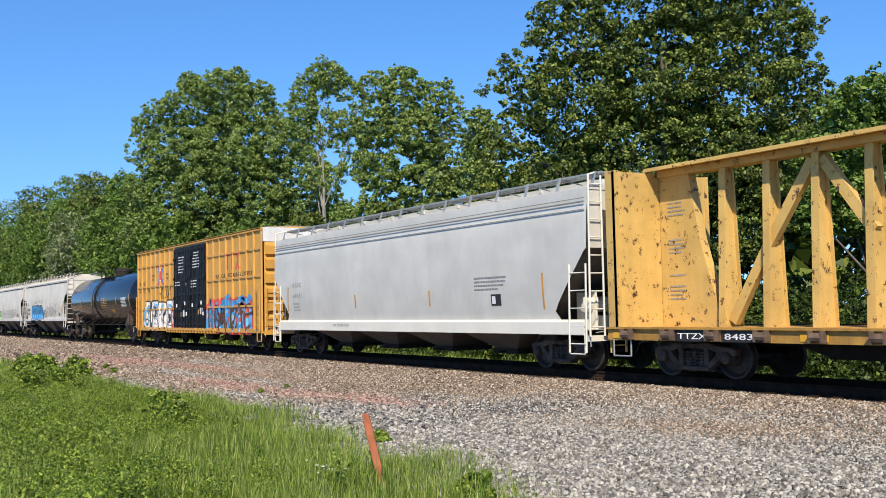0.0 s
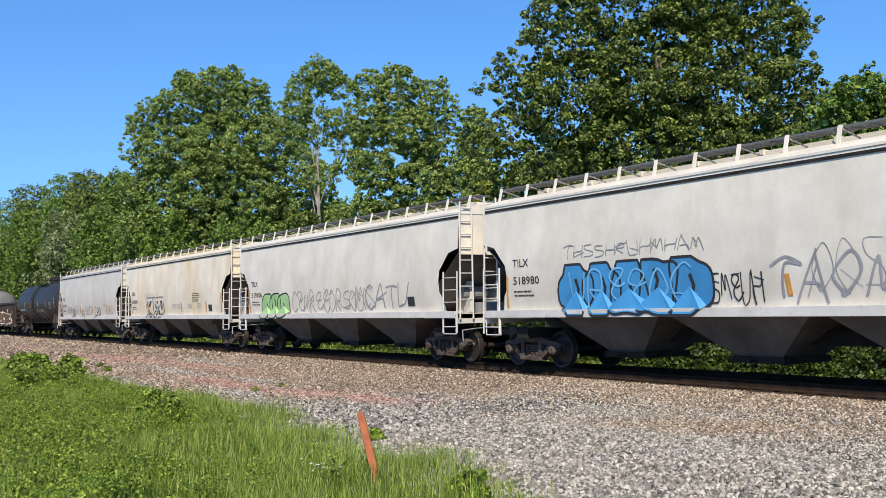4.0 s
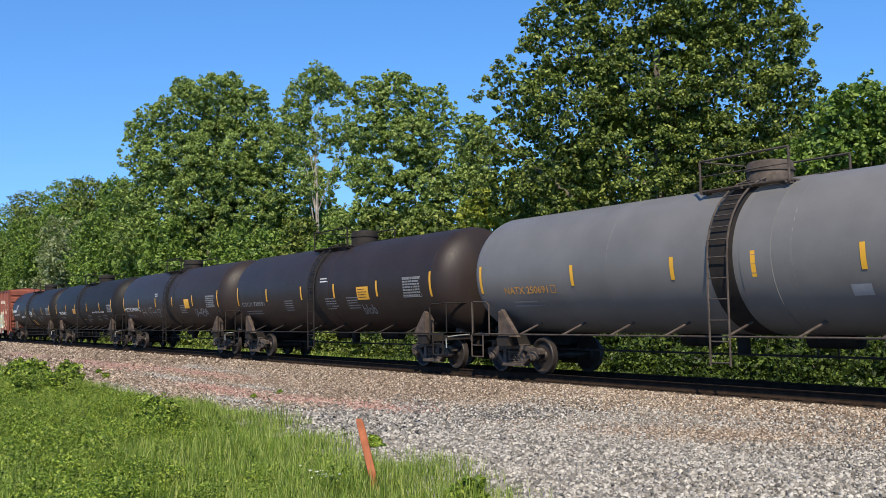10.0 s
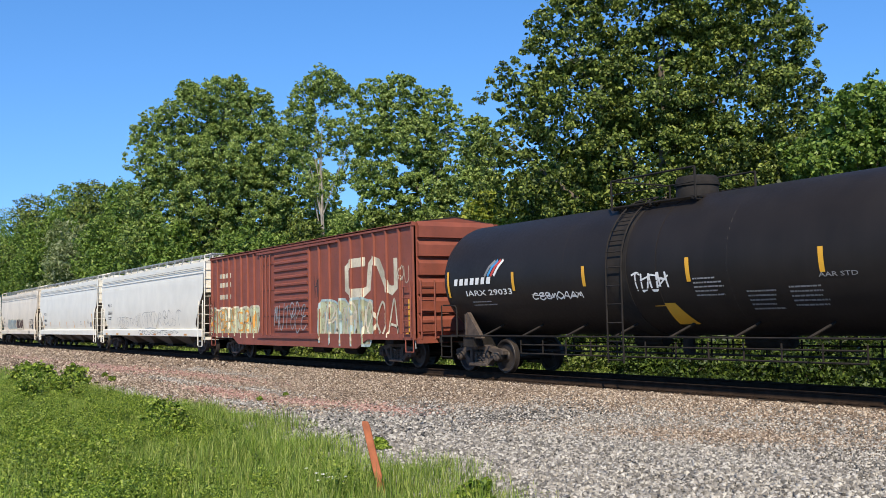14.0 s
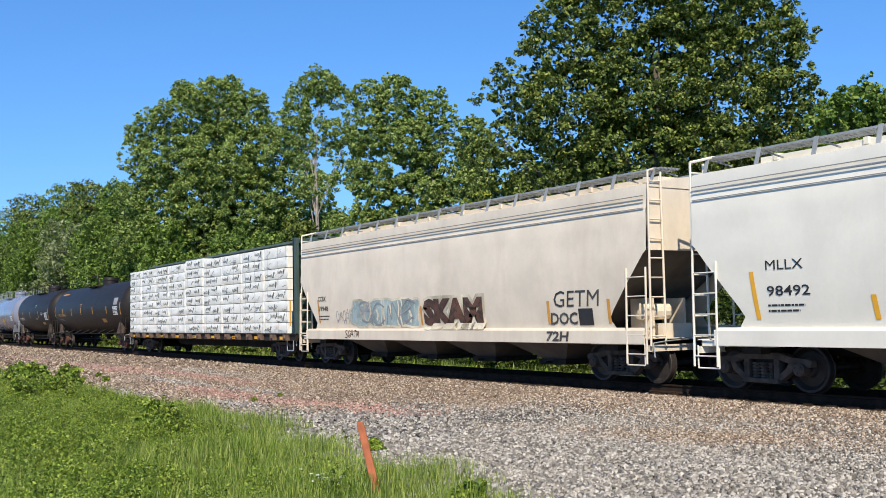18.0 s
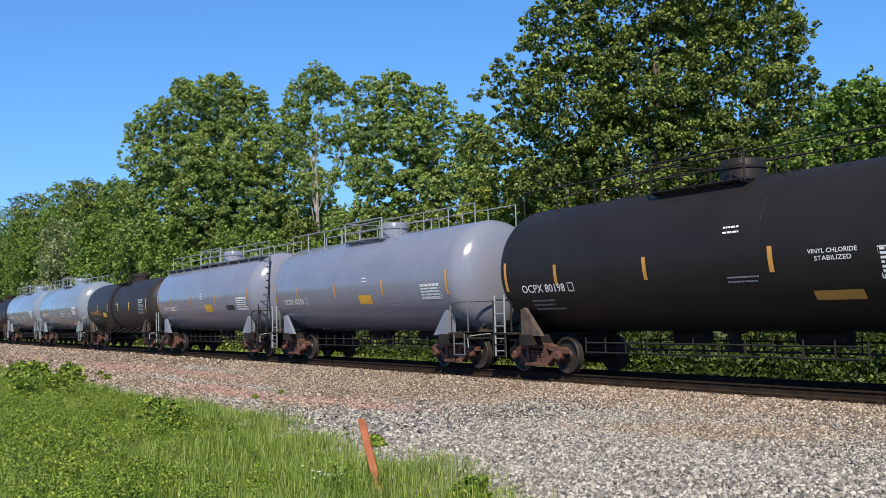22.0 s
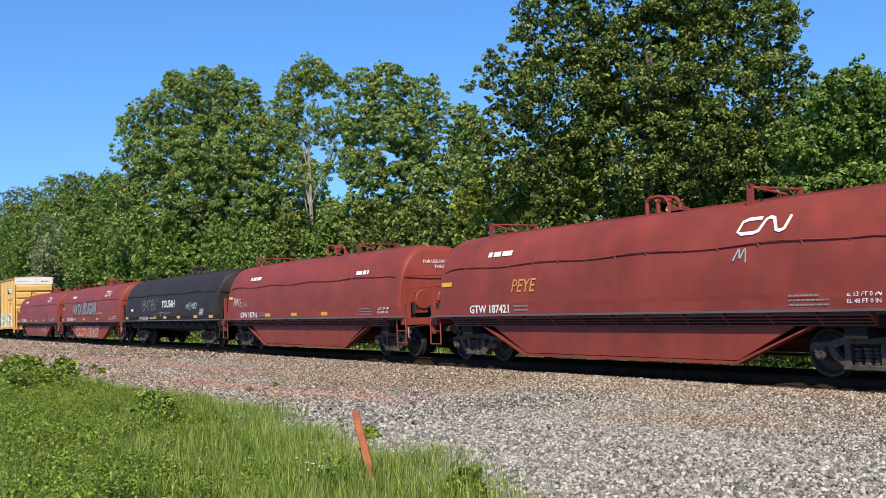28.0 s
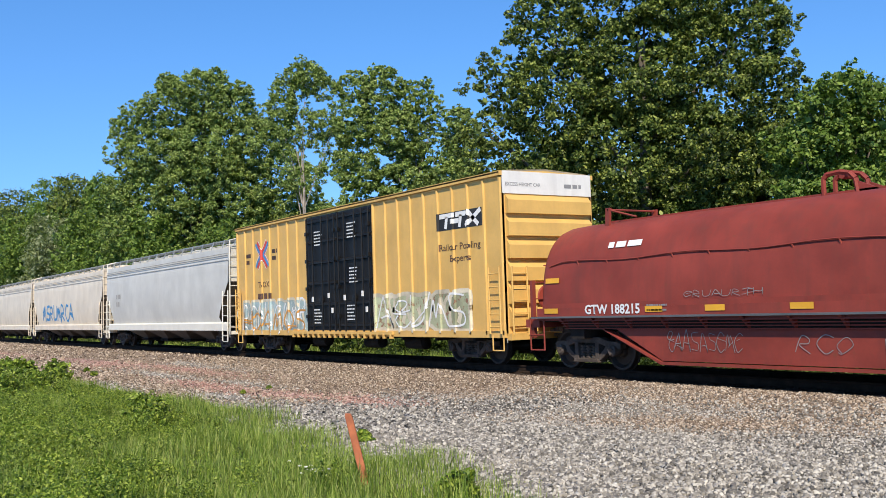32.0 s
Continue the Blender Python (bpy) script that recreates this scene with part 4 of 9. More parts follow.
    for x in stripes:
        patch(x - 0.055, x + 0.055, stripe_z[0] + 0.02 * math.sin(x * 7), stripe_z[1], M[stripe_m], car, side, label="yellow reflective strip")
    for x in (-cyl + 0.06, cyl - 0.06):
        patch(x - 0.05, x + 0.05, stripe_z[0] - 0.10, stripe_z[1] + 0.14, M[stripe_m], car, side, label="yellow reflective strip")
    running_gear(car, x0, -tc, tc, -coup, coup, tone, sill=False)
    return car, side


# ---- boxcars ----
def boxcar(x0, half, tc, coup, paint_m, label, door, door_m, z0, z1, kind):
    car = root("boxcar", label, "boxcar", GROUP)
    yb = 1.50
    ridge = z1 + (0.10 if kind != "peaked" else 0.20)
    d0, d1 = door
    posts = []
    for s in (-1, 1):
        bm = B()
        for a, b in ((-half, d0), (d1, half)):
            box(bm, a, b, *sorted((s * yb, s * (yb - 0.06))), z0, z1)
        box(bm, d0, d1, *sorted((s * yb, s * (yb - 0.06))), z1 - 0.18, z1)
        side_sheet = part("side_wall", bm, paint_m, car)
        spans = ((-half, d0, 8), (d1, half, 8)) if kind == "grid" else ((-half, d0, 8), (d1, half, 9))
        for a, b, n in spans:
            for k in range(n + 1):
                x = a + 0.06 + (b - a - 0.12) * k / n
                bm = B()
                if s < 0:
                    posts.append((x, 0.055, 0.036, 0.068 if kind != "flat" else 0.053))
                if kind == "flat":
                    prism(bm, [(x - 0.05, s * yb), (x - 0.03, s * (yb + 0.05)), (x + 0.03, s * (yb + 0.05)), (x + 0.05, s * yb)], "z", z0 + 0.02, z1 - 0.16)
                else:
                    prism(bm, [(x - 0.055, s * yb), (x - 0.04, s * (yb + 0.065)), (x + 0.04, s * (yb + 0.065)), (x + 0.055, s * yb)], "z", z0 + 0.02, z1 - 0.12)
                part("side_post", bm, paint_m, side_sheet)
            if kind == "grid":
                for z in (z0 + 1.05, z0 + 2.25, z0 + 3.35):
                    bm = B()
                    box(bm, a + 0.03, b - 0.03, *sorted((s * yb, s * (yb + 0.05))), z - 0.04, z + 0.04)
                    part("side_belt", bm, paint_m, side_sheet)
        bm = B()
        box(bm, -half - 0.02, half + 0.02, *sorted((s * (yb - 0.05), s * (yb + 0.08))), z1 - 0.12, z1)
        part("eave_rail", bm, paint_m, car)
        # door
        if kind == "peaked":
            bm = B()
            box(bm, d0, d1, *sorted((s * (yb - 0.04), s * (yb + 0.02))), z0 + 0.05, z1 - 0.2)
            dr = part("door", bm, door_m, car, "red-brown double door with horizontal ribs")
            xm = d0 + 1.34
            for k in range(11):
                z = z0 + 0.30 + k * (z1 - z0 - 0.7) / 10
                bm = B()
                prism(bm, [(s * yb, z - 0.08), (s * (yb + 0.075), z - 0.03), (s * (yb + 0.075), z + 0.03), (s * yb, z + 0.08)], "x", xm + 0.05, d1 - 0.06)
                part("door_rib", bm, door_m, dr)
            for x in (d0 + 0.25, d0 + 0.62, d0 + 1.0):
                bm = B()
                tube(bm, (x, s * (yb + 0.08), z0 + 0.1), (x, s * (yb + 0.08), z1 - 0.3), 0.03)
                part("lock_bar", bm, door_m, dr)
            for z in (z0 + 0.9, z0 + 1.9, z0 + 2.9):
                bm = B()
                box(bm, d0 + 0.05, xm, *sorted((s * yb, s * (yb + 0.05))), z - 0.05, z + 0.05)
                part("door_rail", bm, door_m, dr)
            bm = B()
            box(bm, d0 - 0.3, d1 + 0.9, *sorted((s * yb, s * (yb + 0.12))), z0 - 0.02, z0 + 0.07)
            box(bm, d0 - 0.3, d1 + 2.4, *sorted((s * yb, s * (yb + 0.10))), z1 - 0.24, z1 - 0.16)
            part("door_track", bm, door_m, car)
        else:
            xm = (d0 + d1) / 2
            for a, b in ((d0, xm - 0.02), (xm + 0.02, d1)):
                bm = B()
                box(bm, a + 0.03, b, *sorted((s * (yb - 0.05), s * (yb + 0.04))), z0 + 0.12, z1 - 0.18)
                dr = part("door", bm, door_m, car, "black plug door leaf")
                for k in range(6):
                    z = z0 + 0.30 + k * (z1 - z0 - 0.65) / 5
                    bm = B()
                    prism(bm, [(s * (yb + 0.03), z - 0.05), (s * (yb + 0.095), z - 0.04), (s * (yb + 0.095), z + 0.02), (s * (yb + 0.03), z + 0.07)], "x", a + 0.06, b - 0.03)
                    part("door_rib", bm, door_m, dr)
                for x in (a + 0.12, a + 0.55, (a + b) / 2 + 0.1, b - 0.55, b - 0.12):
                    bm = B()
                    tube(bm, (x, s * (yb + 0.10), z0 + 0.05), (x, s * (yb + 0.10), z1 - 0.22), 0.028)
                    part("lock_bar", bm, door_m, dr)
                for k in range(4):
                    for x in (a + 0.12, b - 0.12):
                        z = z0 + 0.6 + k * 0.95
                        part("rod_guide", box(B(), x - 0.07, x + 0.07, *sorted((s * (yb + 0.07), s * (yb + 0.15))), z - 0.06, z + 0.06), door_m, dr)
                gear = B()
                spin(gear, [(s * 0.05, 0.02), (s * 0.055, 0.13), (s * 0.11, 0.13), (s * 0.12, 0.02)], 12, "y", ((a + b) / 2, s * yb, z0 + 1.15))
                part("door_gear", gear, door_m, dr)
                for x, z in ((a + 0.55, 1.9), (b - 0.55, 2.0), (b - 0.3, 1.5)):
                    bm = B()
                    box(bm, x - 0.04, x + 0.04, *sorted((s * (yb + 0.1), s * (yb + 0.14))), z, z + 0.17)
                    part("door_handle", bm, M["white"], dr)
            bm = B()
            box(bm, d0 - 1.2, d1 + 1.2, *sorted((s * (yb - 0.1), s * (yb + 0.13))), z0 + 0.0, z0 + 0.09)
            for k in range(18):
                x = d0 - 1.1 + k * (d1 - d0 + 2.2) / 17
                box(bm, x - 0.04, x + 0.04, *sorted((s * (yb + 0.02), s * (yb + 0.14))), z0 - 0.12, z0 + 0.02)
            part("door_track", bm, paint_m, car)
        bm = B()
        if kind == "peaked":
            prism(bm, [(-half, z0 + 0.16), (-half, z0 - 0.02), (-6.2, z0 - 0.02), (-5.5, z0 - 0.30), (5.2, z0 - 0.32), (5.9, z0 - 0.02), (half, z0 - 0.02), (half, z0 + 0.16)], "y", *sorted((s * (yb - 0.03), s * (yb + 0.06))))
        else:
            prism(bm, [(-half, z0 + 0.12), (-half, z0 - 0.06), (half, z0 - 0.06), (half, z0 + 0.12)], "y", *sorted((s * (yb - 0.03), s * (yb + 0.05))))
        part("side_sill", bm, paint_m, car)
        for e in (-1, 1):
            x1 = e * (half - 0.06)
            xa = x1 - e * 0.46
            ladder("side_ladder", (xa, s * (yb + 0.13), z0 + 0.05), (xa, s * (yb + 0.13), z0 + 1.75), (x1, s * (yb + 0.13), z0 + 0.05), (x1, s * (yb + 0.13), z0 + 1.75), 5,
                   paint_m, car, "corner grab ladder", 0.017)
            bm = B()
            pipe(bm, [(xa, s * (yb + 0.05), z0), (xa, s * (yb + 0.05), z0 - 0.38), (x1, s * (yb + 0.05), z0 - 0.38), (x1, s * (yb + 0.05), z0)], 0.02)
            part("sill_step", bm, paint_m, car)
    bm = B()
    ys = (-1.58, -1.3, 0.0, 1.3, 1.58)
    zs = (z1 - 0.02, z1 + 0.03, ridge, z1 + 0.03, z1 - 0.02)
    n = 14
    for k in range(n):
        a, b = -half + 2 * half * k / n, -half + 2 * half * (k + 1) / n
        loft(bm, [[(x, y, z) for y, z in zip(ys, zs)] + [(x, 1.58, z1 - 0.06), (x, -1.58, z1 - 0.06)] for x in (a + 0.01, b - 0.01)])
        prism(bm, [(-1.57, z1 + 0.0), (-1.28, z1 + 0.06), (0, ridge + 0.03), (1.28, z1 + 0.06), (1.57, z1 + 0.0), (1.3, z1 + 0.0), (0, ridge - 0.03), (-1.3, z1 + 0.0)], "x", b - 0.04, b + 0.04) if k < n - 1 else None
    part("roof", bm, M["box_roof"] if kind != "peaked" else M["under"], car, "sheet metal roof with seams")
    bm = B()
    box(bm, -half + 0.05, half - 0.05, -yb + 0.05, yb - 0.05, z0 - 0.02, z0 + 0.06)
    part("floor", bm, M["under"], car)
    for e in (-1, 1):
        bm = B()
        xe = e * half
        ze = z1 - (0.62 if kind != "peaked" else 0.0)
        prism(bm, [(-yb, z0), (yb, z0), (yb, z1 - 0.02), (0, ridge - 0.05), (-yb, z1 - 0.02)], "x", *sorted((xe, xe - e * 0.05)))
        end = part("end_wall", bm, paint_m, car)
        n = 6
        for k in range(n):
            z = z0 + 0.42 + k * (ze - z0 - 0.7) / (n - 1)
            bm = B()
            loft(bm, [[(xe, y, z - 0.20), (xe + e * 0.13, y, z - 0.19), (xe + e * 0.13, y, z + 0.15), (xe, y, z + 0.30)] for y in (-yb + 0.10, yb - 0.10)])
            part("end_corrugation", bm, paint_m, end)
        if kind != "peaked":
            bm = B()
            box(bm, *sorted((xe, xe + e * 0.03)), -yb + 0.01, yb - 0.01, z1 - 0.58, z1 + 0.0)
            part("end_panel", bm, M["end_white"], car, "white upper end panel")
        ladder("end_ladder", (xe + e * 0.18, -1.40, z0), (xe + e * 0.18, -1.40, z0 + 1.75), (xe + e * 0.18, -0.92, z0), (xe + e * 0.18, -0.92, z0 + 1.75), 5, paint_m, car, "", 0.017)
        bm = B()
        box(bm, *sorted((xe + e * 0.05, xe + e * 0.55)), -0.9, 0.9, z0 + 0.02, z0 + 0.06)
        box(bm, *sorted((xe, xe + e * 0.18)), -1.48, 1.48, z0 - 0.12, z0 + 0.05)
        pipe(bm, [(xe + e * 0.5, -0.9, z0 + 0.05), (xe + e * 0.5, -0.9, z0 + 0.75), (xe + e * 0.5, 0.9, z0 + 0.75), (xe + e * 0.5, 0.9, z0 + 0.05)], 0.02)
        part("crossover_platform", bm, paint_m, car)
    for x in (-3.0, 0.8, 3.4):
        part("air_reservoir", spin(B(), [(-0.5, 0.04), (-0.47, 0.19), (0.47, 0.19), (0.5, 0.04)], 10, "x", (x, -0.7, 0.52)), M["under"], car, smooth=40)
    for k in range(9):
        x = -half + 1.5 + k * (2 * half - 3) / 8
        part("crossbearer", box(B(), x - 0.05, x + 0.05, -1.45, 1.45, z0 - 0.16, z0 - 0.02), M["under"], car)
    running_gear(car, x0, -tc, tc, -coup, coup, "truck")
    return car, Ribbed(yb, posts)


# ---- gondola ----
def gondola(x0, half, tc, coup, paint_m, label):
    car = root("gondola_car", label, "gondola car", GROUP)
    z0, z1, yb = 0.74, 2.68, 1.46
    spots = [-half + 0.12] + [-half + 0.74 + 0.954 * k for k in range(1, 15)] + [half - 0.12]
    for s in (-1, 1):
        bm = B()
        box(bm, -half, half, *sorted((s * yb, s * (yb - 0.05))), z0, z1)
        wall = part("side_wall", bm, paint_m, car)
        for x in spots:
            bm = B()
            loft(bm, [[(x - 0.10, s * yb, z), (x - 0.075, s * (yb + out), z), (x + 0.075, s * (yb + out), z), (x + 0.10, s * yb, z)] for z, out in ((z0 + 0.04, 0.12), (z1 - 0.9, 0.12), (z1 - 0.06, 0.09))])
            part("side_post", bm, paint_m, wall)
            bm = B()
            prism(bm, [(x + 0.32, z0 + 0.62), (x + 0.52, z0 + 0.62), (x + 0.47, z0 + 0.52), (x + 0.37, z0 + 0.52)], "y", *sorted((s * yb, s * (yb + 0.05))))
            part("tie_bracket", bm, paint_m, wall)
        bm = B()
        box(bm, -half - 0.03, half + 0.03, *sorted((s * (yb - 0.06), s * (yb + 0.13))), z1 - 0.06, z1 + 0.09)
        part("top_chord", bm, paint_m, car)
        bm = B()
        box(bm, -half, half, *sorted((s * (yb - 0.1), s * (yb + 0.11))), z0 - 0.08, z0 + 0.10)
        part("side_sill", bm, paint_m, car)
        for e in (-1, 1):
            x1, xa = e * (half - 0.05), e * (half - 0.5)
            ladder("side_ladder", (xa, s * (yb + 0.17), z0 - 0.35), (xa, s * (yb + 0.17), z1 - 0.1), (x1, s * (yb + 0.17), z0 - 0.35), (x1, s * (yb + 0.17), z1 - 0.1), 6, paint_m, car, "", 0.018)
    for e in (-1, 1):
        bm = B()
        xe = e * half
        box(bm, *sorted((xe, xe - e * 0.06)), -yb + 0.05, yb - 0.05, z0, z1 + 0.02)
        end = part("end_wall", bm, paint_m, car)
        for k in range(5):
            bm = B()
            z = z0 + 0.2 + k * 0.4
            box(bm, *sorted((xe, xe + e * 0.10)), -yb + 0.08, yb - 0.08, z - 0.07, z + 0.07)
            part("end_rib", bm, paint_m, end)
        ladder("end_ladder", (xe + e * 0.14, -1.38, z0), (xe + e * 0.14, -1.38, z1), (xe + e * 0.14, -0.9, z0), (xe + e * 0.14, -0.9, z1), 5, paint_m, car, "", 0.018)
        bm = B()
        box(bm, *sorted((xe, xe + e * 0.2)), -1.45, 1.45, z0 - 0.06, z0 + 0.06)
        part("end_beam", bm, paint_m, car)
    bm = B()
    box(bm, -half + 0.06, half - 0.06, -yb + 0.05, yb - 0.05, z0 - 0.02, z0 + 0.08)
    part("floor", bm, paint_m, car)
    for x in (-2.2, 1.4):
        part("air_reservoir", spin(B(), [(-0.5, 0.04), (-0.47, 0.19), (0.47, 0.19), (0.5, 0.04)], 10, "x", (x, -0.6, 0.48)), M["under"], car)
    running_gear(car, x0, -tc, tc, -coup, coup, "truck")
    return car, Ribbed(yb, [(x, 0.10, 0.073, 0.122) for x in spots])


# ---- centre-beam flatcars ----
def centerbeam(x0, half, tc, coup, paint_m, label, sill_m, rear=1.5):
    car = root("centerbeam_flatcar", label, "flatcar", GROUP)
    zd, zt = 1.06, 4.66
    bm = B()
    box(bm, -half, half, -1.46, 1.46, zd - 0.10, zd)
    deck = part("deck", bm, sill_m, car)
    for s in (-1, 1):
        bm = B()
        box(bm, -half, half, *sorted((s * 1.46, s * 1.54)), 0.80, zd + 0.02)
        box(bm, -half, half, *sorted((s * 1.46, s * 1.60)), zd - 0.02, zd + 0.02)
        sill = part("side_sill", bm, sill_m, car)
        for k in range(18):
            x = -half + 0.7 + (2 * half - 1.4) * k / 17
            bm = B()
            spin(bm, [(-0.13, 0.05), (-0.12, 0.085), (0.12, 0.085), (0.13, 0.05)], 8, "x", (x, s * 1.63, zd - 0.14))
            box(bm, x - 0.15, x - 0.11, *sorted((s * 1.54, s * 1.70)), zd - 0.24, zd - 0.02)
            box(bm, x + 0.11, x + 0.15, *sorted((s * 1.54, s * 1.70)), zd - 0.24, zd - 0.02)
            part("tie_down_winch", bm, M["winch"], sill)
    for e in (-1, 1):
        bm = B()
        xe = e * half
        wide = 1.5 if e > 0 else rear
        box(bm, *sorted((xe - e * 0.30, xe - e * 0.22)), -wide, wide, zd, 4.58)
        bulk = part("bulkhead", bm, paint_m, car, "tall steel end bulkhead")
        for k in range(8):
            bm = B()
            z = zd + 0.25 + k * 0.45
            box(bm, *sorted((xe - e * 0.22, xe - e * 0.08)), -wide + 0.08, wide - 0.08, z - 0.06, z + 0.06)
            part("bulkhead_rib", bm, paint_m, bulk)
        for y in (0.06 - wide, wide - 0.06):
            bm = B()
            box(bm, *sorted((xe - e * 0.32, xe)), y - 0.06, y + 0.06, zd, 4.60)
            part("bulkhead_post", bm, paint_m, bulk)
        bm = B()
        prism(bm, [(e * (half - 0.32), zd), (e * (half - 2.1), zd), (e * (half - 1.5), 3.0), (e * (half - 1.2), 4.6), (e * (half - 0.32), 4.6)], "y", -0.12, 0.12)
        part("end_gusset", bm, paint_m, car, "solid plate gusset")
        ladder("end_ladder", (xe + e * 0.05, -1.40, 0.5), (xe + e * 0.05, -1.40, 2.4), (xe + e * 0.05, -0.95, 0.5), (xe + e * 0.05, -0.95, 2.4), 6, paint_m, car, "", 0.018)
        for s in (-1, 1):
            bm = B()
            pipe(bm, [(e * (half - 0.75), s * 1.55, 0.82), (e * (half - 0.75), s * 1.55, 0.45), (e * (half - 0.2), s * 1.55, 0.45), (e * (half - 0.2), s * 1.55, 0.82)], 0.02)
            part("sill_step", bm, M["steel"], car)
    bm = B()
    prism(bm, [(-0.55, zt - 0.06), (-0.55, zt + 0.02), (0.0, zt + 0.07), (0.55, zt + 0.02), (0.55, zt - 0.06), (0.49, zt - 0.06), (0.49, zt - 0.02), (-0.49, zt - 0.02), (-0.49, zt - 0.06)], "x", -half + 0.25, half - 0.25)
    box(bm, -half + 0.3, half - 0.3, -0.2, 0.2, zt - 0.18, zt - 0.03)
    part("top_chord", bm, paint_m, car, "long top beam")
    step = 1.18
    n = int((2 * half - 3.6) / step)
    start = -half + 2.0 + ((2 * half - 4.0) - n * step) / 2
    for k in range(n + 1):
        x = start + k * step
        bm = B()
        prism(bm, [(-0.275, zd), (0.275, zd), (0.135, zt - 0.75), (0.105, zt - 0.1), (-0.105, zt - 0.1), (-0.135, zt - 0.75)], "x", x - 0.02, x + 0.02)
        post = part("post", bm, paint_m, car, "tapered steel upright")
        for s in (-1, 1):
            part("flange", prism(B(), [(s * 0.30, zd), (s * 0.27, zd), (s * 0.13, zt - 0.75), (s * 0.10, zt - 0.1), (s * 0.13, zt - 0.1), (s * 0.17, zt - 0.7)], "x", x - 0.085, x + 0.085), paint_m, post)
        if k < n and k % 4 != 3:
            bm = B()
            up = k % 4 in (0, 1)
            za, zb2 = (zd + 0.1, zt - 0.35)
            if k % 4 == 0:
                a, b = (x + 0.1, zd + 0.1), (x + step, (zd + zt) / 2)
            elif k % 4 == 1:
                a, b = (x, (zd + zt) / 2), (x + step - 0.1, zt - 0.3)
            else:
                a, b = (x + 0.1, zt - 0.3), (x + step, (zd + zt) / 2)
            d = Vector((b[0] - a[0], b[1] - a[1])).normalized()
            nx, nz = -d.y * 0.11, d.x * 0.11
            prism(bm, [(a[0] + nx, a[1] + nz), (a[0] - nx, a[1] - nz), (b[0] - nx, b[1] - nz), (b[0] + nx, b[1] + nz)], "y", -0.10, 0.06)
            part("diagonal", bm, paint_m, car, "diagonal brace")
    bm = B()
    prism(bm, [(-tc + 1.2, 0.95), (tc - 1.2, 0.95), (tc - 2.8, 0.45), (-tc + 2.8, 0.45)], "y", -0.25, 0.25)
    part("fishbelly_sill", bm, M["under"], car)
    running_gear(car, x0, -tc, tc, -coup, coup, "truck")
    return car, flat(1.545)


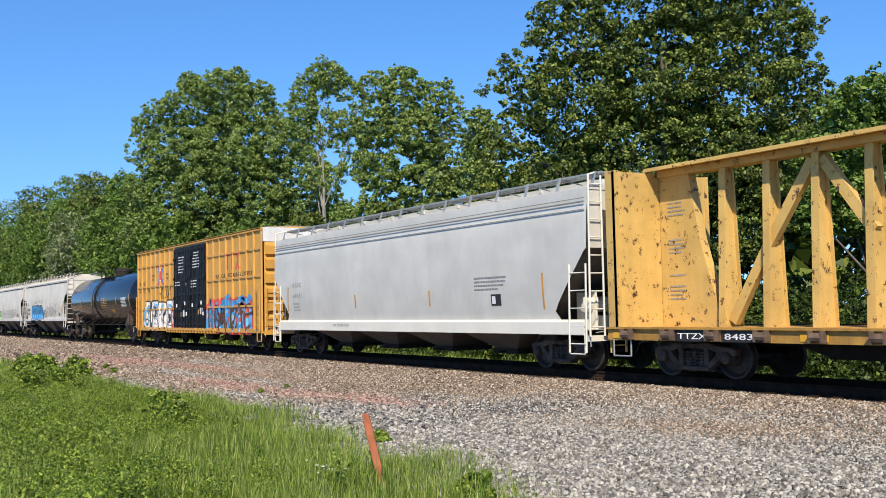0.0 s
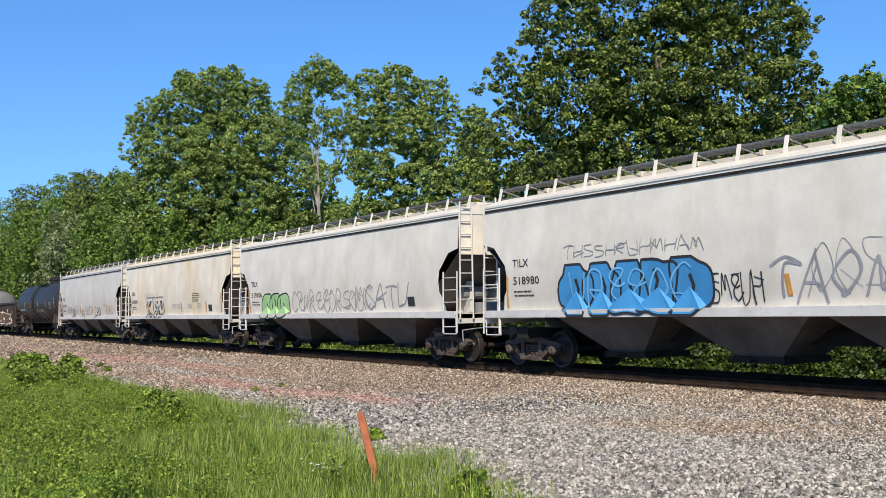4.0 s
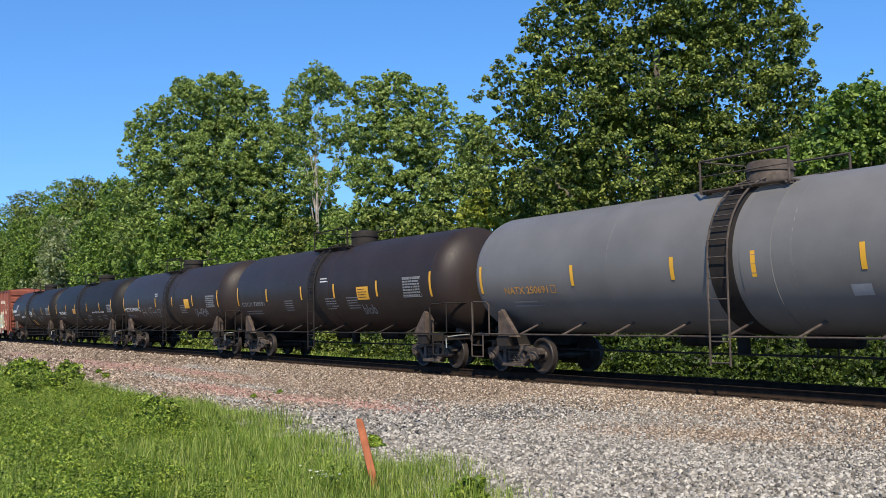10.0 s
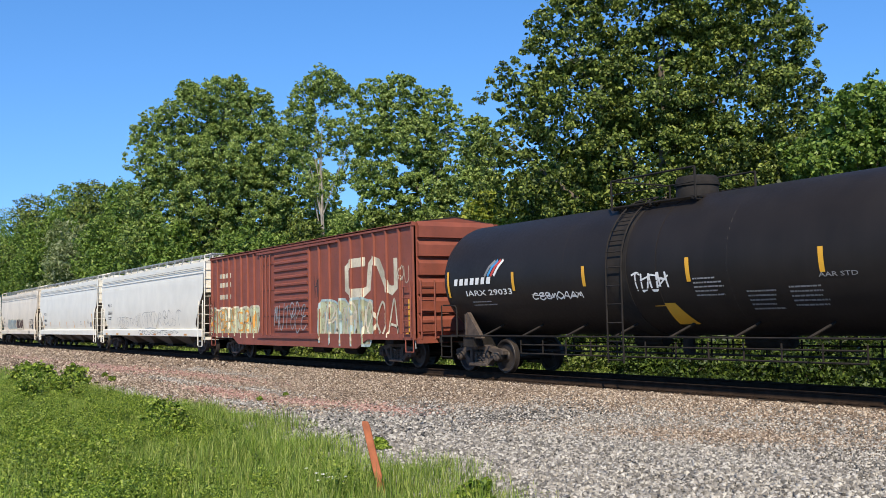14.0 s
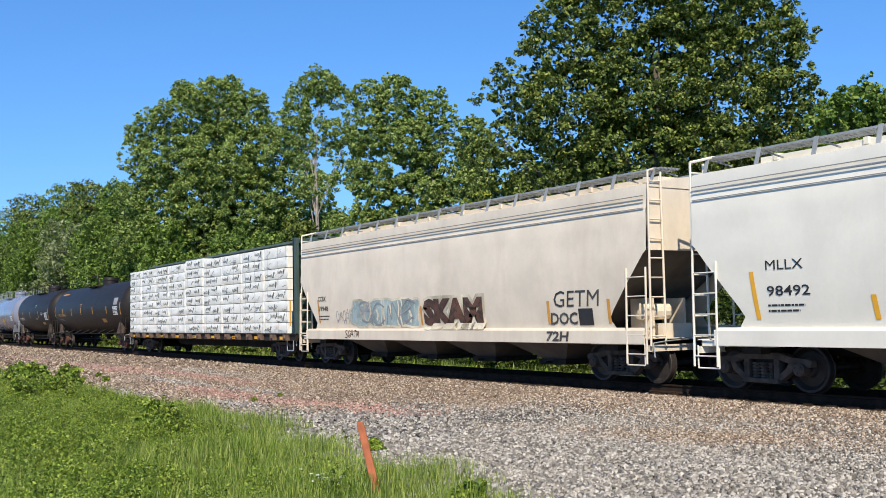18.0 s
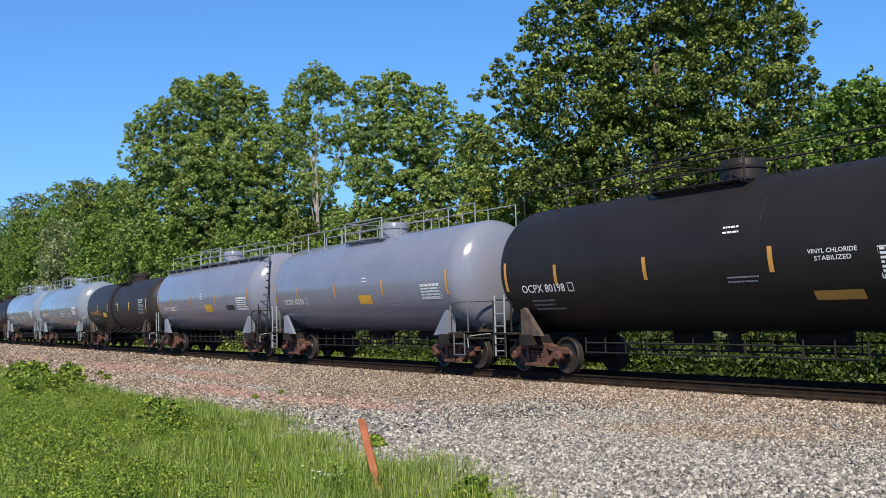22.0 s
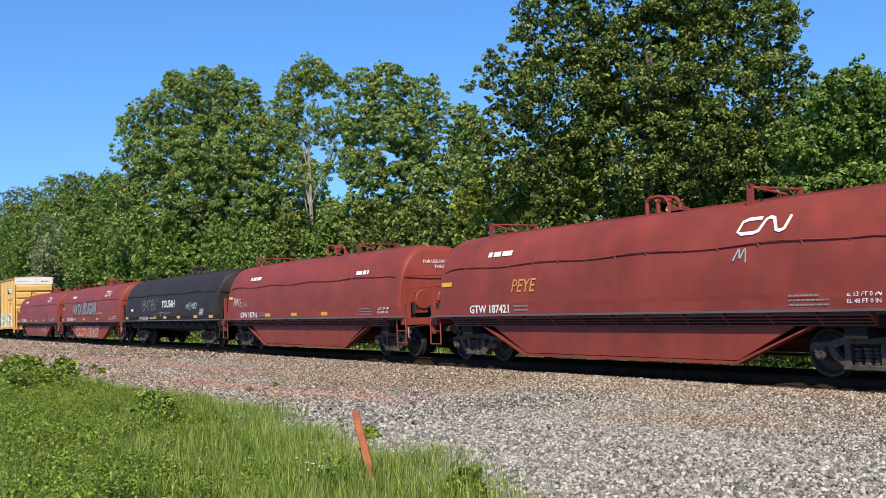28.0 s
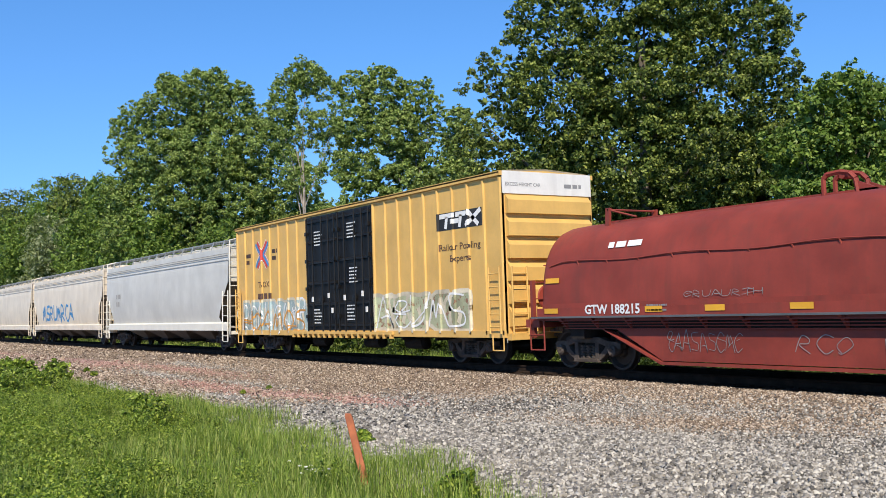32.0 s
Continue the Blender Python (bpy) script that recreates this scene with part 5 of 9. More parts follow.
# ---- coil cars ----
def coil_car(x0, tc, coup, cover_m, frame_m, label, belly=True, brake=-1):
    car = root("coil_car", label, "coil car", GROUP)
    half, yb = 7.15, 1.45
    zs, zc0, ztop = 1.40, 1.46, 3.44

    def ring(x, squash=1.0, top=1.0):
        pts = []
        for k in range(25):
            a = math.pi * k / 24
            c, s = math.cos(a), math.sin(a)
            y = -yb * (abs(c) ** 0.62) * (1 if c > 0 else -1) * squash
            z = zc0 + (ztop - zc0) * (abs(s) ** 0.80) * top
            pts.append((x, y, z))
        return pts
    bm = B()
    xs = [(-half, 0.975, 0.90), (-half + 0.03, 0.99, 0.935), (-half + 0.10, 1, 0.965), (-half + 0.28, 1, 0.99), (-half + 0.8, 1, 1)]
    rings = [ring(*a) for a in xs] + [ring(-half + 0.8 + (2 * half - 1.6) * k / 8) for k in range(1, 8)] + [ring(-a[0], a[1], a[2]) for a in reversed(xs)]
    loft(bm, rings)
    cover = part("cover", bm, cover_m, car, "long arched steel hood", smooth=35)
    # hand line looped along the hood
    for s in (-1, 1):
        bm = B()
        pts = []
        for k in range(29):
            x = -half + 0.25 + (2 * half - 0.5) * k / 28
            pts.append((x, s * (yb * 0.925 + 0.03), 2.52 + 0.03 * math.sin(k * 0.9) - (0.07 if k in (0, 28) else 0)))
        pipe(bm, pts, 0.016)
        for k in range(0, 29, 2):
            p = pts[k]
            tube(bm, p, (p[0] + 0.03, s * (yb * 0.93), 2.42), 0.02)
        part("hand_rail", bm, cover_m, cover, "thin wavy grab rail")
        bm = B()
        box(bm, -half + 0.05, half - 0.05, *sorted((s * (yb - 0.02), s * (yb + 0.035))), zc0 - 0.01, zc0 + 0.10)
        part("hood_flange", bm, cover_m, cover)
    bm = B()
    box(bm, -half + 1.0, half - 1.0, -0.20, 0.20, ztop - 0.03, ztop + 0.05)
    part("ridge_plate", bm, cover_m, cover)
    for x in (0.25,):
        for s in (-1, 1):
            bm = B()
            y = s * 0.18
            pipe(bm, [(x - 0.36, y, ztop), (x - 0.36, y, ztop + 0.32), (x - 0.28, y, ztop + 0.40), (x + 0.02, y, ztop + 0.42), (x + 0.20, y, ztop + 0.38), (x + 0.32, y, ztop + 0.26), (x + 0.36, y, ztop)], 0.05)
            prism(bm, [(x + 0.34, ztop), (x + 0.34, ztop + 0.22), (x + 0.85, ztop)], "y", *sorted((s * 0.16, s * 0.20)))
            part("lifting_lug", bm, cover_m, cover, "lifting bracket on the hood")
    bm = B()
    tube(bm, (0.30, -0.2, ztop + 0.34), (0.30, 0.2, ztop + 0.34), 0.06, 10)
    part("lifting_pin", bm, cover_m, cover)
    for x in (-5.5, 3.3):
        bm = B()
        prism(bm, [(x - 0.07, ztop - 0.30), (x + 0.07, ztop - 0.30), (x + 0.12, ztop + 0.30), (x - 0.02, ztop + 0.30)], "y", -0.78, -0.72)
        prism(bm, [(x - 0.07, ztop - 0.30), (x + 0.07, ztop - 0.30), (x + 0.12, ztop + 0.30), (x - 0.02, ztop + 0.30)], "y", 0.72, 0.78)
        tube(bm, (x + 0.05, -0.78, ztop + 0.26), (x + 0.05, 0.78, ztop + 0.26), 0.025)
        tube(bm, (x + 0.05, -0.75, ztop + 0.26), (x + 0.75, -0.55, ztop + 0.04), 0.025)
        part("stacking_guide", bm, cover_m, cover, "steel stacking guide")
    # frame
    for s in (-1, 1):
        bm = B()
        box(bm, -half - 0.15, half + 0.15, *sorted((s * 1.30, s * 1.50)), 1.16, zc0 - 0.004)
        part("side_sill", bm, frame_m, car)
        bm = B()
        box(bm, -half - 0.25, half + 0.25, *sorted((s * 1.38, s * 1.62)), 1.22, 1.26)
        part("side_walkway", bm, M["grating"], car, "narrow grated side walkway")
        if belly:
            bm = B()
            prism(bm, [(-4.70, 0.96), (-3.35, 0.30), (3.35, 0.30), (4.70, 0.96)], "y", *sorted((s * 1.28, s * 1.36)))
            prism(bm, [(-5.1, 0.98), (-3.35, 0.28), (3.35, 0.28), (5.1, 0.98), (5.05, 0.93), (3.35, 0.22), (-3.35, 0.22), (-5.05, 0.93)], "y", *sorted((s * 1.22, s * 1.42)))
            part("belly_plate", bm, frame_m, car, "deep fish-bellied side plate")

        # dark backing plate: the shade behind the rails is put into its colour
        part("skirt_recess", box(B(), -half + 0.7, half - 0.7, *sorted((s * 1.20, s * 1.26)), 0.93 if belly else 0.84, 1.17), M["dark"], car, "dark plate coloured as the shade behind the skirt rails")
        if belly:
            for k in range(4):
                part("skirt_rail", box(B(), -half + 0.75, half - 0.75, *sorted((s * (1.385 + 0.05 * (3 - k)), s * (1.415 + 0.05 * (3 - k)))), 1.145 - 0.06 * k, 1.165 - 0.06 * k), frame_m, car)
        for k in range(13):
            x = -half + 0.8 + (2 * half - 1.6) * k / 12
            bm = B()
            prism(bm, [(s * 1.36, 1.21), (s * 1.60, 1.21), (s * 1.36, 0.98)], "x", x - 0.03, x + 0.03)
            part("walkway_bracket", bm, frame_m, car)
        for e in (-1, 1):
            bm = B()
            x1, xa = e * (half + 0.42), e * (half - 0.1)
            box(bm, *sorted((x1 - e * 0.05, x1 + e * 0.05)), *sorted((s * 1.34, s * 1.44)), 0.75, 2.15)
            pipe(bm, [(xa, s * 1.5, 1.2), (xa, s * 1.5, 0.46), (x1, s * 1.5, 0.46), (x1, s * 1.5, 1.2)], 0.02)
            pipe(bm, [(xa, s * 1.5, 0.82), (x1, s * 1.5, 0.82)], 0.02)
            pipe(bm, [(x1, s * 1.40, 2.1), (x1, s * 0.5, 2.1), (x1, s * 0.5, 1.2)], 0.022)
            pipe(bm, [(x1, s * 1.40, 1.7), (x1, s * 0.5, 1.7)], 0.018)
            part("corner_post", bm, frame_m, car, "corner post with grab irons")
    bm = B()
    box(bm, -half - 0.3, half + 0.3, -1.3, 1.3, 1.12, 1.20)
    part("floor", bm, M["under"], car)
    for e in (-1, 1):
        bm = B()
        box(bm, *sorted((e * (half + 0.1), e * (half + 0.62))), -1.48, 1.48, 1.0, 1.20)
        part("end_platform", bm, frame_m, car)
        # near-black sheet drawn in place of the shaded hood-end opening
        part("end_recess", box(B(), *sorted((e * (half + 0.01), e * (half + 0.05))), -1.25, 1.25, 1.2, 1.62), M["dark"], car, "dark plate coloured as the shaded opening under the hood end")
        bm = B()
        pipe(bm, [(e * (half + 0.07), -1.3, 2.50), (e * (half + 0.09), -0.4, 2.47), (e * (half + 0.09), 0.5, 2.48), (e * (half + 0.07), 1.3, 2.50)], 0.016)
        part("hand_rail", bm, cover_m, cover)
        if e != brake:
            continue
        bm = B()
        spin(bm, [(0.0, 0.27), (0.02, 0.30), (0.04, 0.27)], 20, "x", (e * (half + 0.50), -0.9, 1.75))
        for k in range(3):
            a = 2 * math.pi * k / 3
            tube(bm, (e * (half + 0.52), -0.9, 1.75), (e * (half + 0.52), -0.9 + 0.27 * math.cos(a), 1.75 + 0.27 * math.sin(a)), 0.015)
        box(bm, *sorted((e * (half + 0.25), e * (half + 0.48))), -1.05, -0.75, 1.35, 1.95)
        part("hand_brake", bm, frame_m, car, "hand brake wheel and housing")
    running_gear(car, x0, -tc, tc, -coup, coup, "truck_grey")

    def side(x, z):
        if z < zc0 + 0.09:
            return -(yb + 0.06) - 0.004
        s = min(1.0, max(0.0, (z - zc0) / (ztop - zc0))) ** (1 / 0.80)
        c = math.sqrt(max(0, 1 - s * s))
        return -yb * c ** 0.62 - 0.02
    return car, side


# ---- car paints ----
M["box_roof"] = paint("galvanised_roof", (0.45, 0.36, 0.22), 0.5, 0.3, var=0.15, streak=0.3)
M["end_white"] = paint("white_end_panel", (0.75, 0.74, 0.70), 0.5, var=0.06, streak=0.2)
M["winch"] = paint("rusty_winch", (0.14, 0.09, 0.06), 0.8, var=0.3, scale=5)
YELLOW = paint("box_yellow", (0.64, 0.335, 0.06), 0.55, var=0.10, streak=0.30, dirt=(0.30, 0.15, 0.05), spots=0.25, spot=(0.26, 0.12, 0.04))
YELLOW2 = paint("box_yellow_clean", (0.70, 0.43, 0.12), 0.55, var=0.08, streak=0.25, dirt=(0.38, 0.22, 0.09))
BEAM_YELLOW = paint("beam_yellow", (0.66, 0.43, 0.125), 0.6, var=0.10, streak=0.25, dirt=(0.30, 0.15, 0.05), spots=1.0, spot=(0.07, 0.03, 0.015), chips=0.57)
BEAM_SILL = paint("beam_sill", (0.55, 0.30, 0.06), 0.7, var=0.2, streak=0.6, dirt=(0.10, 0.06, 0.03), spots=0.8)
DOOR_BLACK = paint("door_black", (0.009, 0.0085, 0.0085), 0.5, var=0.2, streak=0.2, dirt=(0.035, 0.03, 0.025), spec=0.25)
HOP_GREY = paint("hopper_grey", (0.60, 0.585, 0.535), 0.5, var=0.06, streak=0.25, dirt=(0.30, 0.28, 0.25), run=(1.1, 1.1, 0.34))
HOP_TAN = paint("hopper_off_white", (0.72, 0.67, 0.57), 0.55, var=0.07, streak=0.45, dirt=(0.45, 0.39, 0.30), run=(1.1, 1.1, 0.34))
HOP_RUST = paint("hopper_rust_stained", (0.76, 0.685, 0.545), 0.55, var=0.08, streak=1.0, dirt=(0.66, 0.48, 0.24), run=(1.1, 1.1, 0.34))
HOP_STONE = paint("hopper_stone_grey", (0.60, 0.55, 0.465), 0.5, var=0.06, streak=0.3, dirt=(0.30, 0.27, 0.22), run=(1.1, 1.1, 0.34))
HOP_WHITE = paint("hopper_white", (0.775, 0.74, 0.64), 0.45, var=0.04, streak=0.2, dirt=(0.50, 0.48, 0.44), run=(1.1, 1.1, 0.34))
HOP_CREAM = paint("hopper_cream", (0.75, 0.66, 0.525), 0.5, var=0.06, streak=0.35, dirt=(0.42, 0.33, 0.24), run=(1.1, 1.1, 0.34))
# shaded copy of the hopper paint for slope sheets and bays, with dirt streaks
HOP_UNDER_SHADE = paint("hopper_underside_shade", (0.14, 0.115, 0.095), 0.8, var=0.2, streak=0.5, dirt=(0.05, 0.04, 0.035))
HOP_SILL = paint("white_sill", (0.62, 0.60, 0.56), 0.55, var=0.08, streak=0.3, dirt=(0.4, 0.33, 0.26), spots=0.3, spot=(0.3, 0.18, 0.1))
TANK_GLOSS = paint("tank_gloss_black", (0.010, 0.011, 0.014), 0.16, var=0.12, streak=0.0, bump=0.0)
TANK_BLACK = paint("tank_black", (0.019, 0.0158, 0.0145), 0.5, var=0.12, streak=0.25, dirt=(0.032, 0.027, 0.024), bump=0.02, spec=0.22)
TANK_DUST = paint("tank_dusty_black", (0.026, 0.0225, 0.021), 0.5, var=0.12, streak=0.35, dirt=(0.042, 0.035, 0.031), bump=0.02, spec=0.28)
TANK_BROWN = paint("tank_brown_black", (0.028, 0.020, 0.018), 0.5, var=0.12, streak=0.3, dirt=(0.05, 0.038, 0.03), bump=0.02, spec=0.28)
TANK_NAVY = paint("tank_charcoal_black", (0.016, 0.0145, 0.014), 0.55, var=0.1, streak=0.2, dirt=(0.032, 0.028, 0.025), bump=0.02, spec=0.2)
TANK_GREY = paint("tank_grey", (0.16, 0.155, 0.15), 0.45, spec=0.3, var=0.08, streak=0.2, dirt=(0.16, 0.15, 0.14), bump=0.02)
TANK_PEARL = paint("tank_pale_grey", (0.20, 0.213, 0.265), 0.2, var=0.05, streak=0.15, dirt=(0.20, 0.19, 0.18), bump=0.01)
TANK_BLUE = paint("tank_blue_grey", (0.20, 0.235, 0.275), 0.18, var=0.05, streak=0.1, dirt=(0.22, 0.22, 0.21), bump=0.0)
RED_BOX = paint("box_oxide_red", (0.25, 0.066, 0.037), 0.6, var=0.12, streak=0.4, dirt=(0.11, 0.045, 0.03), spots=0.3, spot=(0.07, 0.03, 0.02))
COIL_RED = paint("coil_oxide_red", (0.275, 0.049, 0.033), 0.55, var=0.14, streak=0.55, dirt=(0.13, 0.042, 0.032), spots=0.3, spec=0.3)
COIL_BLACK = paint("coil_black", (0.035, 0.027, 0.0235), 0.6, var=0.15, streak=0.3, dirt=(0.05, 0.036, 0.028), spec=0.25)
GON_BROWN = paint("gondola_brown", (0.048, 0.037, 0.031), 0.75, var=0.3, streak=0.7, dirt=(0.022, 0.018, 0.015), spots=0.6, spot=(0.10, 0.05, 0.03), spec=0.3, scale=1.6)
BEAM_GREEN = paint("beam_green", (0.055, 0.09, 0.075), 0.55, var=0.12, streak=0.3, dirt=(0.06, 0.05, 0.04))
WRAP = paint("white_wrap", (0.86, 0.84, 0.755), 0.35, var=0.03, scale=2.5, bump=0.5)
M["wrap_print_crease"] = paint("ink_and_crease_shade", (0.11, 0.12, 0.105), 0.6, var=0.1, bump=0)


# ---- the train, from its head to its tail ----
LOADS = []                          # (load, its centre at 0 s)


def worm(x, z, w, h, stroke, material, car, side, lean=0.0):
    """A rail emblem: one broad line that curls round and then zigzags."""
    path = [(0.40, 1.0), (0.12, 1.0), (0.0, 0.85), (0.0, 0.15), (0.10, 0.0), (0.36, 0.0), (0.46, 0.12), (0.50, 0.88), (0.57, 1.0), (0.66, 0.92), (0.84, 0.08), (0.92, 0.0), (1.0, 0.12), (1.0, 1.0)]
    bm = B()
    ribbon(bm, [(x + a * w + lean * b * h, z + b * h) for a, b in path], stroke)
    part("emblem", lay(bm, side, 0.3), material, car, "curling line emblem")


def cross_mark(x, z, w, h, car, side):
    """A crossed emblem: red arms on a white edge, with blue bars along them and a blue middle."""
    cx, cz = x + w / 2, z + h / 2
    for m, width, y in (("white", 0.36, 0.0), ("red", 0.30, 0.003), ("blue", 0.12, 0.006)):
        for k, (a, b) in enumerate(((-1, -1), (1, 1), (-1, 1), (1, -1))):
            shift = 0.10 * a if m == "blue" else 0.0
            bm = B()
            ribbon(bm, [(cx + shift, cz), (cx + shift + a * w * 0.25, cz + b * h * 0.25), (cx + shift + a * w * 0.44, cz + b * h * 0.5)], width, y + 0.0005 * k)
            part("emblem", lay(bm, side), M[m], car, "bar of a crossed emblem")


def chart(x, z, w, h, car, side, m="white"):
    """A stencilled data panel: a thin frame filled with dense rows of small marks."""
    rng = random.Random(int(x * 50))
    bm = B()
    ribbon(bm, [(x, z), (x + w, z), (x + w, z + h), (x, z + h), (x, z)], 0.022)
    for f in (0.4, 0.72):
        ribbon(bm, [(x + w * f, z), (x + w * f, z + h)], 0.016)
    rows = max(3, int(h / 0.075))
    for k in range(rows):
        zz = z + h * (k + 0.22) / rows
        x0 = x + 0.04
        while x0 < x + w - 0.08:
            q = min(rng.uniform(0.05, 0.16), x + w - 0.04 - x0)
            bm.faces.new([bm.verts.new(p) for p in ((x0, -0.001, zz), (x0 + q, -0.001, zz), (x0 + q, -0.001, zz + h / rows * 0.6), (x0, -0.001, zz + h / rows * 0.6))])
            x0 += q + 0.025
    tagged(part("data_panel", lay(bm, side), M[m], car, "stencilled data panel"), kind="stuff")


def diamond(x, z, car, side, m="red"):
    bm = B()
    r = 0.2
    bm.faces.new([bm.verts.new(p) for p in ((x - r, 0, z), (x, 0, z - r), (x + r, 0, z), (x, 0, z + r))])
    part("placard", lay(bm, side), M[m], car, "red diamond hazard placard" if m == "red" else "pale diamond hazard placard")
    bars(x - 0.11, z - 0.02, 0.22, 0.05, 1, M["white"], car, lambda a, b: side(a, b) - 0.004)


def marks(car, side, text, num, x, z, h, m, z2, w1, w2, rows=2):
    """Reporting mark at z, number at z2 below it, and small rows of writing underneath."""
    words(text, x, z, h, M[m], car, side, wide=w1)
    words(num, x, z2, h, M[m], car, side, wide=w2)
    bars(x, z2 - 0.2, 0.9, 0.06, rows, M[m], car, side)


def one_line(car, side, text, x, z, h, m, wide, rows=2):
    words(text, x, z, h, M[m], car, side, wide=wide)
    bars(x + 0.25, z - 0.22, wide * 0.7, 0.06, rows, M["grey_letter"], car, side)
    if m != "grey_letter":
        q, e = x + wide + 0.12, h * 0.9
        bm = B()
        ribbon(bm, [(q, z), (q + e, z), (q + e, z + e), (q, z + e), (q, z)], 0.025)
        part("stencil_frame", lay(bm, side), M[m], car, "small outlined stencil square")


def wrinkle(x, z, seed):
    return 0.016 * noise.noise(Vector((x * 2.1 + z * 2.5 + seed, z * 5.0, seed))) + 0.034 * noise.noise(Vector((x * 6 - z * 10, seed, z * 3)))


def lumber(x0):
    """Wrapped lumber on both sides of the flatcar, a column of bundles to each stack."""
    cols = [-11.04, -8.93, -6.40, -4.10, -1.60, 0.90, 3.28, 5.61, 7.98, 10.27]
    rng = random.Random(77)
    kinds = {}
    for k in range(9):
        a, b = cols[k], cols[k + 1]
        for s in (-1, 1):
            st = root("lumber_stack", "white plastic-wrapped lumber bundles stacked on the flatcar", "lumber stack", "lumber stacks on the flatcar")
            rows = 8
            hh = 3.30 / rows
            up = 0.10 if k in (4,) else 0.0
            for r in range(rows):
                z0 = 1.075 + r * (hh + up / 8)
                out = 1.52 + rng.uniform(-0.008, 0.008) - (0.02 if k >= 5 else 0.0)
                bm = B()
                nx, nz = 18, 5
                x_a, x_b = a + 0.012 + rng.uniform(0, 0.02), b - 0.012 - rng.uniform(0, 0.02)
                g0 = []
                seed = rng.uniform(0, 50)
                for i in range(nx + 1):
                    col = []
                    for j in range(nz + 1):
                        x = x_a + (x_b - x_a) * i / nx
                        z = z0 + 0.006 + (hh - 0.020) * j / nz
                        rim = 0.02 if i in (0, nx) or j in (0, nz) else 0.0
                        sag = wrinkle(x, z, seed)
                        col.append(bm.verts.new((x, s * (out - rim + sag), z)))
                    g0.append(col)
                for i in range(nx):
                    for j in range(nz):
                        bm.faces.new((g0[i][j], g0[i + 1][j], g0[i + 1][j + 1], g0[i][j + 1]))
                rim = [g0[i][0] for i in range(nx + 1)] + [g0[nx][j] for j in range(1, nz + 1)] + [g0[i][nz] for i in range(nx - 1, -1, -1)] + [g0[0][j] for j in range(nz - 1, 0, -1)]
                back = [bm.verts.new((v.co.x, s * 0.42, v.co.z)) for v in rim]
                for i in range(len(rim)):
                    bm.faces.new((rim[i], rim[(i + 1) % len(rim)], back[(i + 1) % len(rim)], back[i]))
                bm.faces.new(back)
                bun = part("wrapped_pack", bm, WRAP, st, smooth=50)
                if s < 0:
                    on = lambda x, z, o=out, q=seed: -o - wrinkle(x, z, q) - 0.007
                    bm = B()
                    for q in range(2):
                        xx = x_a + (0.35 + 1.05 * q) + rng.uniform(-0.28, 0.28)
                        if xx > x_b - 0.75 or rng.random() < 0.15:
                            continue
                        zz = z0 + 0.14 + rng.uniform(-0.05, 0.07)
                        w = 0.0
                        for k2, dz in enumerate((0.12, 0.08, 0.08, 0.08, 0.11, 0.11, 0.08)):
                            for side_x in (0.0, 0.032):
                                ribbon(bm, [(xx + w + side_x, zz), (xx + w + side_x + 0.004, zz + dz * 0.5), (xx + w + side_x, zz + dz)], 0.017)
                            ribbon(bm, [(xx + w, zz + dz - 0.01), (xx + w + 0.03, zz + dz - 0.01)], 0.015)
                            w += 0.068
                        ribbon(bm, [(xx + w + 0.04, zz - 0.05), (xx + w + 0.08, zz + 0.05), (xx + w + 0.16, zz + 0.17)], 0.085)
                    # thin dark strokes paint the shade of creases in the wrap
                    for q in range(rng.randint(3, 6)):
                        xx, zz = rng.uniform(x_a + 0.1, x_b - 0.4), z0 + rng.uniform(0.03, 0.16)
                        l, rise = rng.uniform(0.15, 0.4), rng.uniform(0.05, 0.2) * rng.choice((1, 1, -0.3))
                        ribbon(bm, [(xx, zz), (xx + l * 0.5, zz + rise * 0.7), (xx + l, zz + rise)], rng.uniform(0.006, 0.02))
                    tagged(part("printed_mark", lay(bm, on), M["wrap_print_crease"], bun, "dark printed bars, and dark strokes painted as the shade of creases"), kind="stuff")
                    bm = B()
                    for q in (0.18, 0.62, 0.95):
                        xx = x_a + (x_b - x_a) * q
                        ribbon(bm, [(xx, z0 + 0.01), (xx, z0 + hh)], 0.02)
                    tagged(part("strap", lay(bm, on), M["faint"], bun), kind="stuff")
            LOADS.append((st, x0))


